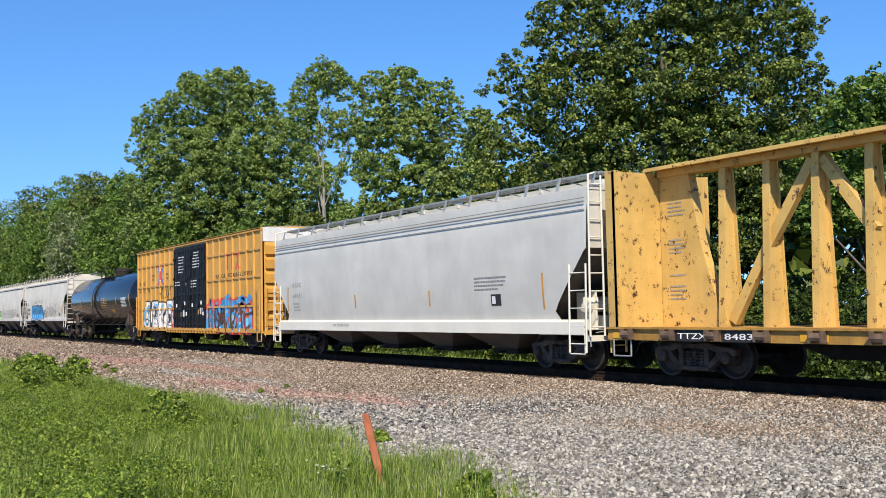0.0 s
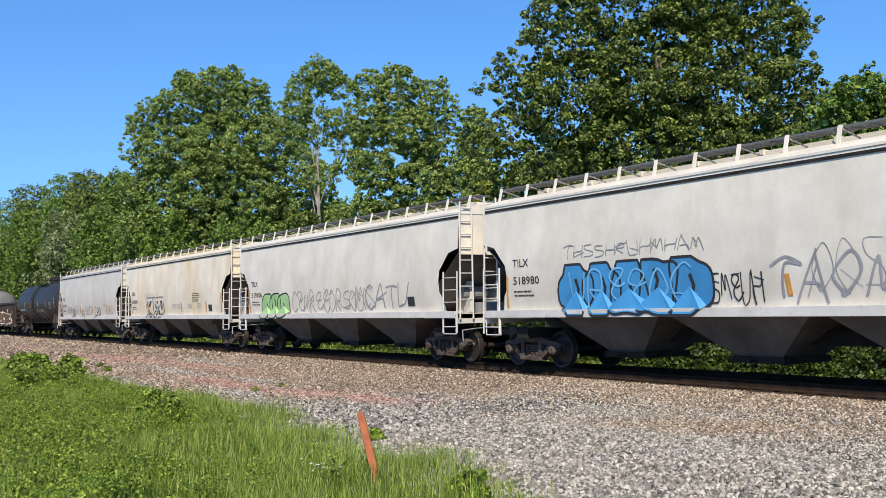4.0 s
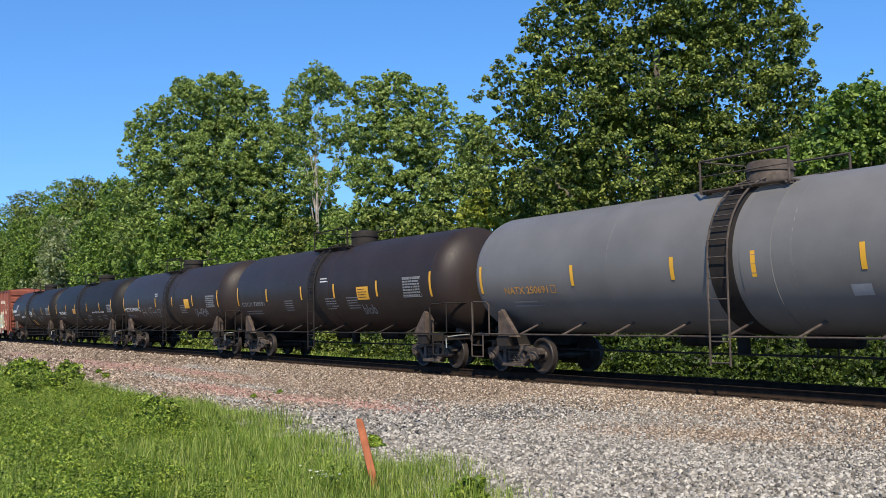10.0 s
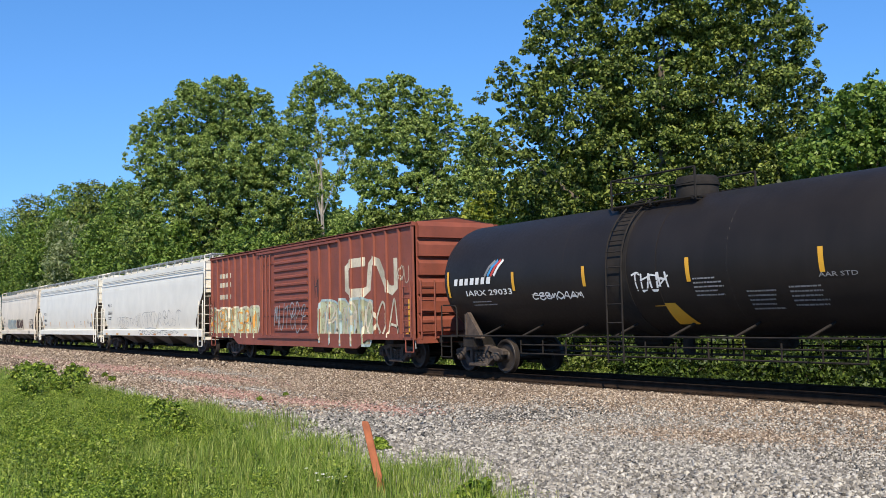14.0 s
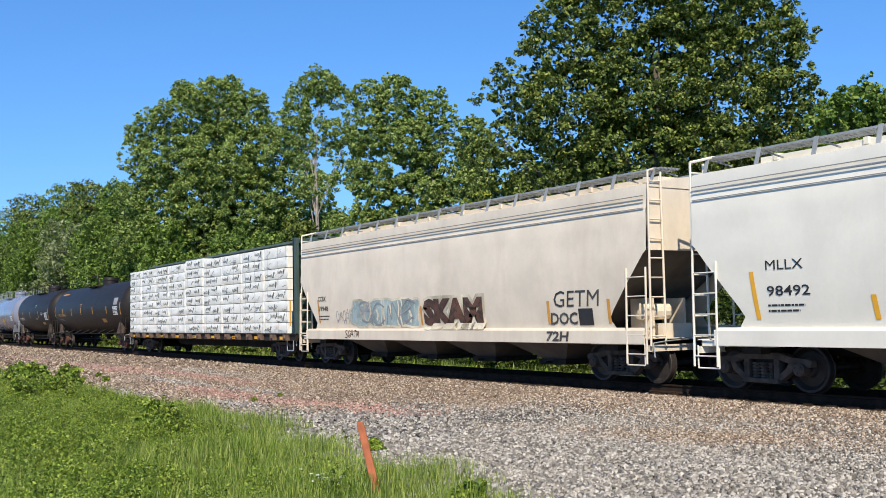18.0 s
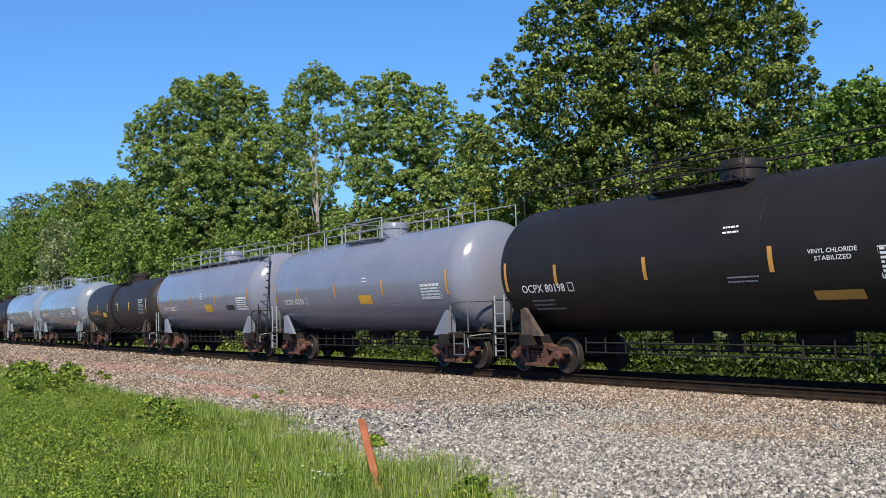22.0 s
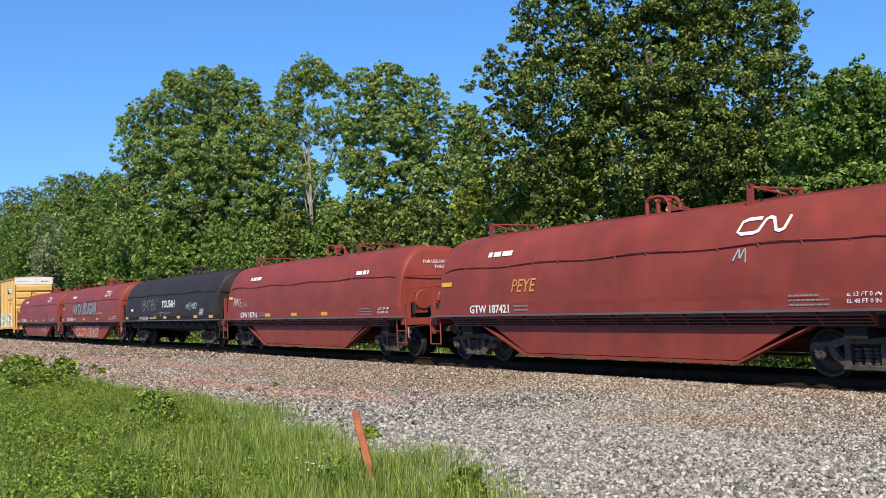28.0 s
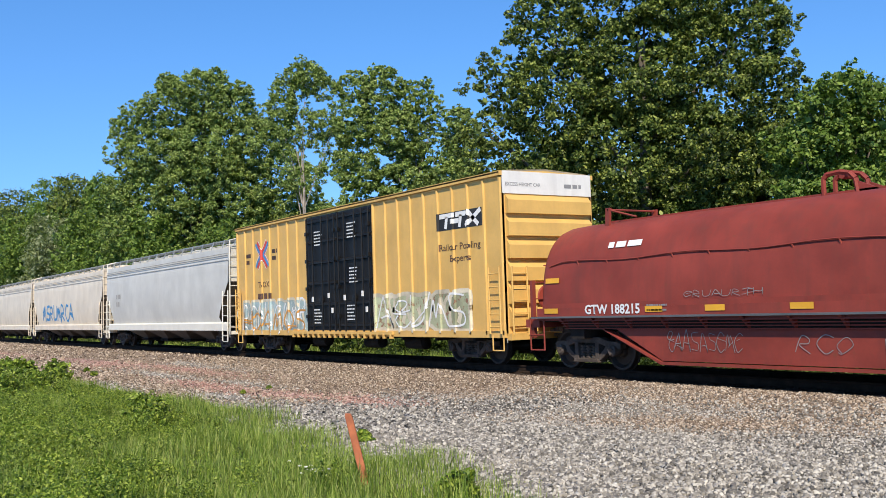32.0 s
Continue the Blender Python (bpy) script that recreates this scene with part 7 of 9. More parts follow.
    patch(8.0, 8.12, 1.35, 2.25, M["yellow"], car, side, lean=-0.12)
    patch(7.3, 7.8, 1.43, 1.71, M["spray_grey"], car, side, "label", "dark inspection label")
    bars(4.6, 1.75, 0.4, 0.05, 3, M["faint"], car, side)
    bars(6.6, 1.85, 0.5, 0.05, 4, M["faint"], car, side)
    # 19
    car, side = hopper(-334.1, 8.8, 7.4, 9.4, HOP_CREAM, "cream covered hopper with brown and blue spray murals", kind="flared", under_m=HOP_UNDER_SHADE)
    marks(car, side, "CCBX", "59948", -7.34, 2.2, 0.18, "black", 1.86, 0.6, 0.75)
    patch(-7.35, -7.25, 1.45, 2.25, M["orange"], car, side, lean=-0.06)
    blobs(-4.8, -0.7, 1.29, 2.17, M["teal"], M["cream_spray"], car, side, 121, 4, "pale blue-grey spray mural", 0.07)
    scrawl(-4.4, -0.8, 1.3, 2.15, 0.06, M["spray_grey"], car, side, 122, 4, y=0.014)
    words("SKAM", -0.45, 1.38, 0.72, M["cream_spray"], car, side, fat=0.16, wide=3.2, step=0.2, name="spray_mural", label="brown spray letters with cream edge")
    words("SKAM", -0.35, 1.40, 0.70, M["rust_spray"], car, side, fat=0.07, wide=3.0, step=0.2, name="spray_mural", y=0.012)
    words("GETM", 5.63, 1.75, 0.42, M["soot"], car, side, "dark sprayed letters", fat=0.012, wide=1.64, lean=0.12, name="spray_tag")
    words("DOC", 5.44, 1.34, 0.3, M["soot"], car, side, fat=0.01, wide=1.02, lean=0.12, name="spray_tag")
    words("72H", 5.4, 0.95, 0.24, M["soot"], car, side, fat=0.01, wide=0.85, lean=0.12, name="spray_tag")
    scrawl(-5.2, -4.2, 0.95, 1.2, 0.03, M["rust_spray"], car, side, 124, 5)
    scrawl(-6.0, -4.8, 1.4, 1.9, 0.025, M["spray_grey"], car, side, 125, 5)
    for x in (-0.55, 5.35, 7.5):
        patch(x, x + 0.1, 1.35, 1.9, M["orange"], car, side)
    patch(6.5, 7.0, 1.31, 1.7, M["black"], car, side, "label")
    # 20
    car, side = centerbeam(-354.43, 11.07, 8.85, 11.45, BEAM_GREEN, "dark green centre-beam flatcar loaded with wrapped lumber", M["under"], 0.40)
    lumber(-354.43)
    for k in range(9):
        patch(-10.4 + k * 2.5, -9.9 + k * 2.5, 0.85, 0.96, M["yellow"], car, side)
    patch(10.55, 10.68, 1.35, 2.3, M["yellow"], car, side, "grab_iron", "yellow grab iron")
    for x in (-6.0, -1.0, 4.0):
        bars(x, 0.88, 1.2, 0.08, 1, M["grey_letter"], car, side)
    # 21
    car, side = tank(-376.07, 8.75, 1.57, 2.57, 7.77, 9.85, TANK_BLACK, "long black tank car with yellow lettering", tone="truck_red", stripes=(-6.2, -3.6, -0.9, 2.2, 5.6), band=False)
    one_line(car, side, "UTLX 950256", -7.66, 2.16, 0.18, "orange", 2.06)
    bars(-1.0, 2.85, 0.6, 0.06, 2, M["orange"], car, side)
    bars(-7.9, 3.62, 2.0, 0.10, 1, M["orange"], car, side)
    patch(4.1, 5.0, 1.67, 1.9, M["orange"], car, side, "placard", "orange stencil placard")
    chart(7.05, 2.1, 1.05, 0.47, car, side)
    patch(7.24, 8.1, 2.68, 3.08, M["spray_grey"], car, side, "label")
    diamond(7.5, 1.3, car, side)
    # 22
    car, side = tank(-393.2, 6.05, 1.6, 2.62, 5.47, 7.4, TANK_BLACK, "black pressure tank car with white lettering", tone="truck_red", stripes=(-4.0, -1.0, 2.3), band=False, stripe_m="orange", platform=True, rail_m=M["under"])
    one_line(car, side, "OCPX 80198", -5.4, 2.02, 0.21, "white", 1.66, 3)
    words("VINYL CHLORIDE", 3.12, 2.46, 0.09, M["white"], car, side, wide=1.0)
    words("STABILIZED", 3.25, 2.33, 0.09, M["white"], car, side, wide=0.75)
    bars(1.16, 3.08, 0.4, 0.06, 2, M["white"], car, side)
    patch(3.05, 4.06, 1.63, 1.8, M["orange"], car, side, "placard", "faded stencil placard")
    chart(4.5, 1.97, 1.1, 0.53, car, side)
    bars(1.2, 2.1, 0.9, 0.05, 2, M["grey_letter"], car, side)
    diamond(4.9, 1.5, car, side)
    # 23
    car, side = tank(-408.0, 6.05, 1.6, 2.62, 5.5, 7.35, TANK_PEARL, "pale grey pressure tank car with a yellow placard", rail_m=M["grating"], tone="truck_red", stripes=(-4.0, -1.0, 2.3), band=False, stripe_m="orange", platform=True)
    one_line(car, side, "OCPX 80258", -5.3, 2.03, 0.21, "white", 1.7, 3)
    patch(0.65, 1.5, 1.93, 2.22, M["yellow"], car, side, "placard", "bright yellow placard")
    bars(1.0, 2.74, 0.36, 0.06, 2, M["white"], car, side)
    chart(4.55, 2.0, 1.05, 0.42, car, side)
    bars(2.3, 1.95, 0.9, 0.06, 3, M["spray_grey"], car, side)
    # 24
    car, side = tank(-422.95, 6.1, 1.62, 2.64, 5.45, 7.55, TANK_PEARL, "pale grey tank car with full-length top walkway", tone="truck_red", stripes=(-4.0, -1.0, 2.3), band=False, stripe_m="orange", walk_full=True, platform=True)
    one_line(car, side, "OCPX 80082", -5.13, 2.03, 0.21, "white", 1.7, 3)
    patch(0.83, 1.75, 1.91, 2.23, M["yellow"], car, side, "placard", "bright yellow placard")
    patch(3.5, 4.4, 1.94, 2.15, M["black"], car, side, "label", "dark stencil plate")
    chart(4.73, 1.94, 1.2, 0.5, car, side)
    bars(0.35, 2.7, 0.4, 0.06, 3, M["white"], car, side)
    # 25
    car, side = tank(-438.1, 6.55, 1.49, 2.47, 5.83, 7.6, TANK_DUST, "dark grey-brown tank car with yellow stripes", tone="truck_red", stripes=(-3.9, -1.5, 0.9, 3.2))
    one_line(car, side, "UTLX 902213", -5.66, 2.05, 0.22, "orange", 2.1)
    patch(-2.65, -1.9, 1.87, 2.14, M["yellow"], car, side, "placard", "yellow placard")
    words("VINYL CHLORIDE", 5.0, 2.68, 0.09, M["white"], car, side, wide=0.83)
    words("STABILIZED", 5.08, 2.55, 0.09, M["white"], car, side, wide=0.68)
    chart(5.0, 2.0, 1.08, 0.47, car, side, "grey_letter")
    diamond(5.6, 1.4, car, side)
    bars(0.4, 2.65, 0.4, 0.06, 2, M["orange"], car, side)
    # 26
    car, side = tank(-453.25, 6.15, 1.63, 2.68, 5.5, 7.5, TANK_BLUE, "glossy blue-grey pressure tank car with white lettering", tone="truck_red", rail_m=M["steel"], stripes=(-4.3, -0.6, 3.0), band=False, stripe_m="orange", platform=True)
    one_line(car, side, "OCPX 80231", -5.36, 2.13, 0.21, "white", 2.0, 3)
    bars(-0.75, 2.78, 0.5, 0.06, 3, M["white"], car, side)
    bars(1.15, 2.35, 0.95, 0.06, 4, M["white"], car, side)
    words("VINYL CHLORIDE", 3.14, 2.17, 0.1, M["white"], car, side, wide=1.02)
    words("STABILIZED", 3.28, 2.0, 0.1, M["white"], car, side, wide=0.75)
    chart(4.69, 2.14, 1.07, 0.5, car, side)
    diamond(5.3, 1.55, car, lambda x, z: -1.46)
    # 27
    car, side = tank(-468.0, 6.1, 1.62, 2.66, 5.45, 7.25, TANK_BLUE, "glossy blue-grey pressure tank car with orange stripes", tone="truck_red", rail_m=M["steel"], stripes=(-4.0, -1.0, 2.3), band=False, stripe_m="orange", platform=True)
    one_line(car, side, "OCPX 80200", -5.3, 2.1, 0.21, "white", 1.8, 3)
    bars(-0.4, 2.75, 0.4, 0.06, 3, M["white"], car, side)
    bars(1.2, 2.2, 0.9, 0.06, 4, M["white"], car, side)
    chart(4.4, 2.05, 1.0, 0.55, car, side)
    # 28
    car, side = tank(-482.85, 6.35, 1.50, 2.50, 5.55, 7.5, TANK_BLACK, "black tank car with stepped shell and white lettering", stripes=(-4.0, -0.9, 2.0), taper=True)
    words("GATX 23197", -5.6, 2.19, 0.16, M["white"], car, side, wide=1.75)
    words("LD LMT 192600 LBS 87 350 KG", -5.55, 2.0, 0.08, M["grey_letter"], car, side, wide=1.9)
    words("LT WT 70400 LBS 31 950 KG SHN 12-79", -5.55, 1.87, 0.08, M["grey_letter"], car, side, wide=2.3)
    bars(-0.5, 2.2, 0.9, 0.05, 5, M["grey_letter"], car, side)
    chart(3.6, 2.05, 0.9, 0.5, car, side, "grey_letter")

    def reflectors(car, side, xs, z=1.33):
        for x in xs:
            patch(x, x + 0.5, z, z + 0.12, M["yellow"], car, side, "reflector", "yellow reflector")

    def coil_marks(car, side, num, logo=True):
        words("GTW " + num, -5.55, 1.31, 0.22, M["white"], car, side, wide=1.75, fat=0.008)
        bars(-3.6, 1.45, 0.6, 0.06, 2, M["grey_letter"], car, side)
        bars(-4.95, 2.77, 1.15, 0.13, 1, M["white"], car, side)
        bars(4.7, 1.5, 0.9, 0.05, 3, M["grey_letter"], car, side)
        words("IL 53 FT 0 IN", 5.9, 1.48, 0.08, M["white"], car, side, wide=0.65)
        words("EL 48 FT 0 IN", 5.9, 1.36, 0.08, M["white"], car, side, wide=0.65)
        for tx, z, w in (("FOR USE ON GTW", 2.86, 1.15), ("THRU", 2.70, 0.36)):
            ob = words(tx, -w / 2, z, 0.11, M["white"], car, lambda x, zz: 0.0, wide=w)
            ob.data.transform(Matrix.Translation((7.15 + 0.004 + 0.03, 0, 0)) @ Matrix.Rotation(radians(90), 4, "Z"))
        if logo:
            worm(3.4, 2.74, 1.1, 0.28, 0.07, M["white"], car, side, 0.35)
    # 29
    car, side = coil_car(-498.43, 5.92, 8.2, COIL_RED, COIL_RED, "oxide-red coil car with arched steel hood")
    coil_marks(car, side, "187421")
    words("PEYE", -3.75, 1.82, 0.36, M["orange"], car, side, "yellow sprayed word", fat=0.002, lean=0.25, wide=1.0, step=0.12, name="spray_tag")
    reflectors(car, side, (-7.0,), 2.05)
    scrawl(3.4, 3.75, 2.15, 2.55, 0.04, M["teal"], car, side, 129, 1)
    # 30
    car, side = coil_car(-514.95, 6.05, 8.2, COIL_RED, COIL_RED, "oxide-red coil car with sprayed tags on the hood", brake=1)
    coil_marks(car, side, "187716", False)
    bars(4.2, 2.62, 1.2, 0.13, 1, M["white"], car, side)
    scrawl(-6.4, -5.6, 1.76, 2.12, 0.03, M["cream_spray"], car, side, 131, 5)
    scrawl(-5.5, -4.9, 1.7, 1.95, 0.03, M["grey_letter"], car, side, 132, 3)
    reflectors(car, side, (-7.0,), 2.05)
    reflectors(car, side, (-3.0, -0.6, 1.9))
    # 31
    car, side = coil_car(-530.55, 5.15, 7.5, COIL_BLACK, M["under"], "dark brown-black coil car with yellow reflectors", belly=False)
    words("SMW 382188", -4.3, 1.29, 0.18, M["white"], car, side, wide=1.47)
    words("LT WT 60000", -2.7, 1.33, 0.09, M["white"], car, side, wide=0.8)
    words("YOUSAH", -0.63, 1.88, 0.38, M["white"], car, side, fat=0.01, wide=2.02, name="spray_tag", label="white sprayed word", step=0.15)
    scrawl(-4.0, -1.5, 1.68, 2.37, 0.04, M["grey_letter"], car, side, 141, 5)
    scrawl(3.1, 4.6, 1.72, 2.05, 0.04, M["teal"], car, side, 142, 6)
    scrawl(-2.1, 0.8, 1.38, 1.65, 0.03, M["grey_letter"], car, side, 143, 3)
    reflectors(car, side, (-6.9, -1.85, -0.2, 1.9, 4.3, 6.3))
    patch(-6.0, -5.6, 1.75, 1.88, M["white"], car, side, "label")
    patch(5.0, 5.5, 1.45, 1.75, M["spray_grey"], car, side, "label", "framed route card board")
    # 32
    car, side = coil_car(-546.15, 6.0, 8.1, COIL_RED, COIL_RED, "oxide-red coil car covered with large spray murals")
    coil_marks(car, side, "188289")
    belly = flat(1.37)
    for tx, x, w, h in (("MATA", -4.0, 2.3, 0.70), ("SUGAR", -1.1, 3.2, 0.74)):
        for m, fat, y in (("black", 0.10, 0.0), ("grey_letter", 0.055, 0.010)):
            grow = fat + 0.02
            words(tx, x - grow, 1.72, h, M[m], car, side, "grey spray letters with dark outlines" if m == "grey_letter" else "", fat=fat, wide=w + 2 * grow, step=0.1, name="spray_mural", y=y)
    bm = B()
    ribbon(bm, [(-1.25, 2.5), (-1.5, 2.15), (-1.2, 2.15), (-1.5, 1.72)], 0.16)
    part("spray_mural", lay(bm, side, 0.1), M["spray_grey"], car, "grey sprayed lightning bolt")
    for m, fat, y in (("chalk", 0.10, 0.0), ("flame", 0.04, 0.010)):
        words("OHBABY FTW", -3.7 - fat, 0.40, 0.50, M[m], car, belly, "white, red and yellow spray letters" if m == "flame" else "", fat=fat, wide=6.0 + 2 * fat, name="spray_mural", y=y)
    scrawl(2.2, 3.4, 1.65, 1.8, 0.04, M["orange"], car, side, 156, 3)
    reflectors(car, side, (-7.0,), 2.05)
    reflectors(car, side, (-7.0, -3.65, -1.2, 2.2, 5.2))
    # 33
    car, side = coil_car(-562.4, 6.02, 8.2, COIL_RED, COIL_RED, "oxide-red coil car with yellow reflectors along the sill")
    coil_marks(car, side, "188215")
    reflectors(car, side, (-7.0,), 2.05)
    reflectors(car, side, (-7.0, -3.65, -2.0, 0.0, 2.8, 5.2))
    scrawl(-3.2, -1.2, 0.5, 0.92, 0.014, M["grey_letter"], car, flat(1.37), 161, 9)
    scrawl(0.0, 1.2, 0.5, 0.85, 0.014, M["grey_letter"], car, flat(1.37), 162, 3)
    scrawl(2.5, 3.2, 0.35, 1.0, 0.035, M["cream_spray"], car, flat(1.37), 163, 2)
    patch(1.75, 2.15, 0.55, 0.80, M["spray_grey"], car, flat(1.37), "label", "small framed card holder")
    scrawl(-2.6, -0.6, 1.6, 1.75, 0.012, M["grey_letter"], car, side, 164, 8)
    # 34
    car, side = boxcar(-579.9, 8.95, 6.75, 9.45, YELLOW2, "yellow boxcar with black doors and pale spray paint", (-2.42, 2.23), DOOR_BLACK, 0.80, 5.0, "flat")
    patch(5.95, 8.1, 3.68, 4.16, M["black"], car, side, "emblem", "black emblem panel")
    bm = B()
    for a, b in (((6.05, 4.07), (6.78, 4.07)), ((6.42, 4.05), (6.34, 3.72)), ((6.6, 3.9), (7.0, 3.9)), ((6.84, 4.07), (7.35, 4.07)), ((7.1, 4.05), (7.02, 3.72)), ((7.42, 4.12), (7.9, 3.72)), ((8.02, 4.12), (7.3, 3.72))):
        ribbon(bm, [a, b], 0.13, 0.012)
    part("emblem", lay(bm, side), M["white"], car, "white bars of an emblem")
    words("Railcar Pooling", 6.0, 3.12, 0.2, M["rust_spray"], car, side, wide=1.96)
    words("Experts", 6.5, 2.8, 0.2, M["rust_spray"], car, side, wide=1.0)
    ob = words("EXCESS HEIGHT CAR", -1.4, 4.62, 0.10, M["grey_letter"], car, lambda x, z: 0.0, wide=1.15)
    ob.data.transform(Matrix.Translation((8.95 + 0.036, 0, 0)) @ Matrix.Rotation(radians(90), 4, "Z"))
    ob = bars(0.55, 4.62, 0.75, 0.10, 1, M["grey_letter"], car, lambda x, z: 0.0, 5)
    ob.data.transform(Matrix.Translation((8.95 + 0.036, 0, 0)) @ Matrix.Rotation(radians(90), 4, "Z"))
    cross_mark(-7.0, 3.35, 1.15, 0.9, car, side)
    for x, z in ((-8.0, 3.75), (-5.5, 3.8)):
        bars(x, z, 0.5, 0.15, 2, M["rust_spray"], car, side)
    words("TBOX", -6.9, 2.55, 0.24, M["rust_spray"], car, side, wide=1.1)
    bars(-6.9, 2.1, 1.6, 0.22, 1, M["rust_spray"], car, side)
    blobs(2.3, 7.4, 0.92, 2.0, M["sage"], M["cream_spray"], car, side, 171, 5, "pale green and cream spray mural", 0.12)
    scrawl(2.4, 7.3, 0.95, 1.98, 0.06, M["white"], car, side, 172, 5, y=0.014)
    blobs(-8.4, -2.5, 0.78, 2.05, M["teal"], M["cream_spray"], car, side, 173, 7, "faded multicoloured spray mural", 0.10)
    scrawl(-8.4, -2.5, 0.8, 2.0, 0.06, M["white"], car, side, 174, 8, y=0.014)
    scrawl(-8.4, -2.6, 0.8, 1.7, 0.07, M["orange"], car, side, 175, 6, y=0.018)
    for x, z in ((-1.7, 4.25), (0.7, 4.35), (0.8, 2.9), (-1.8, 1.6), (0.6, 1.7)):
        bars(x, z, 0.6, 0.065, 5, M["white"], car, dside, 4)
    # 35
    car, side = hopper(-599.2, 9.4, 7.8, 9.8, HOP_GREY, "light grey covered hopper behind the yellow boxcar", kind="flared", under_m=HOP_UNDER_SHADE, sill_m=HOP_WHITE)
    bars(-7.4, 2.6, 1.0, 0.24, 2, M["faint"], car, side)
    # 36
    car, side = hopper(-619.15, 9.6, 7.9, 10.1, HOP_CREAM, "cream covered hopper with a blue spray tag", kind="flared", under_m=HOP_UNDER_SHADE)
    scrawl(-6.5, 2.5, 1.4, 2.6, 0.16, M["blue"], car, side, 181, 8)
    # 37
    car, side = hopper(-639.3, 9.4, 7.8, 10.0, HOP_CREAM, "cream covered hopper near the tail of the train", kind="flared", under_m=HOP_UNDER_SHADE)


train()


# ---- ground and track ----
def hump(y):
    """Height of the ground across the line, before its small unevenness."""
    pts = [(-60, 0.1), (-20, 0.05), (-16, -0.05), (-13, -0.38), (-10.5, -0.55), (-8.5, -0.58), (-5.0, -0.52), (-3.2, -0.44), (-1.75, -0.205), (1.75, -0.205), (3.2, -0.5), (5.0, -0.8), (9.0, -0.8), (20, -0.6), (700, -0.6)]
    for (a, za), (b, zb) in zip(pts, pts[1:]):
        if y <= b:
            f = max(0, (y - a) / (b - a))
            return za + (zb - za) * f
    return -0.6


def height(x, y):
    z = hump(y)
    if abs(y) > 2:
        z += 0.05 * noise.noise(Vector((x * 0.35, y * 0.6, 1.7))) + 0.02 * noise.noise(Vector((x * 1.7, y * 1.9, 4.1)))
    if y < -9:
        z += 0.10 * noise.noise(Vector((x * 0.22, y * 0.3, 9.0)))
    return z


def ground():
    ys = [-70, -40, -25] + [-20 + 0.4 * k for k in range(46)] + [-1.75, -0.9, 0, 0.9, 1.75, 2.4, 3.2, 4, 5, 6.5, 8, 10, 13, 17, 22, 30, 45, 80, 160, 320, 700]
    xs = [-1500, -900, -600, -420, -300, -230, -180, -150, -130, -115, -100] + [-92 + 4 * k for k in range(8)] + [-60 + 0.5 * k for k in range(121)] + [5, 10, 20, 40, 80, 160, 400]
    bm = B()
    grid = [[bm.verts.new((x, y, height(x, y) if x > -100 else hump(y))) for y in ys] for x in xs]
    for a, b in zip(grid, grid[1:]):
        for k in range(len(ys) - 1):
            bm.faces.new((a[k], b[k], b[k + 1], a[k + 1]))
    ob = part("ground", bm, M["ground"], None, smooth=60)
    tagged(ob, "gravel apron, ballast and weedy earth beside the track", "ground", kind="structure")


def track():
    line = root("track", "single railway track with dark rails on wooden ties", "track", kind="structure")
    for s in (-1, 1):
        bm = B()
        y = s * 0.755
        prof = [(-0.07, -0.185), (0.07, -0.185), (0.07, -0.17), (0.012, -0.14), (0.012, -0.045), (0.037, -0.03), (0.037, 0.0), (-0.037, 0.0), (-0.037, -0.03), (-0.012, -0.045), (-0.012, -0.14), (-0.07, -0.17)]
        prism(bm, [(y + a, b) for a, b in prof], "x", -900, 120)
        part("rail", bm, M["rail"], line, "worn steel rail")
    rng = random.Random(4)
    tie = make("tie", box(B(), -0.11, 0.11, -1.3, 1.3, -0.36, -0.188), M["tie"])
    plate = B()
    for s in (-1, 1):
        box(plate, -0.10, 0.10, s * 0.755 - 0.17, s * 0.755 + 0.17, -0.19, -0.172)
        for dx in (-0.05, 0.05):
            box(plate, dx - 0.012, dx + 0.012, s * 0.755 - 0.12, s * 0.755 - 0.09, -0.18, -0.145)
    plate = make("tie_plate", plate, M["rail"])
    for k in range(280):
        x = -138 + k * 0.5
        t = put("tie", tie, line, "", pose(x + rng.uniform(-0.03, 0.03), rng.uniform(-0.04, 0.04), rng.uniform(-0.01, 0.0), 0, 0, rng.uniform(-1, 1)))
        put("tie_plate", plate, t)


def mesh_from(name, verts, faces_n, material, parent=None):
    """A mesh of separate polygons of faces_n corners each, from an array of corners."""
    me = bpy.data.meshes.new(name)
    n = len(verts)
    me.vertices.add(n)
    me.vertices.foreach_set("co", np.asarray(verts, np.float32).ravel())
    me.loops.add(n)
    me.loops.foreach_set("vertex_index", np.arange(n, dtype=np.int32))
    me.polygons.add(n // faces_n)
    me.polygons.foreach_set("loop_start", np.arange(0, n, faces_n, dtype=np.int32))
    me.update(calc_edges=True)
    me.validate()
    me.materials.append(material)
    ob = new(name, me)
    ob.parent = parent
    return ob


def edge_of_bank(x):
    """How far the grass of the bank reaches towards the track."""
    return np.interp(x, [-60, -40, -34, -29, -24.7, -21.1, -19.4, -16.4, -13.4, -12, -10.8, -9.6, -8.8, -7, -4], [-9.3, -8.6, -9.0, -9.5, -9.1, -8.75, -8.5, -9.25, -9.6, -9.4, -9.55, -9.95, -10.1, -11.0, -12.6]) + 0.12 * np.sin(x * 5.1) + 0.1 * np.sin(x * 11.3 + 1)


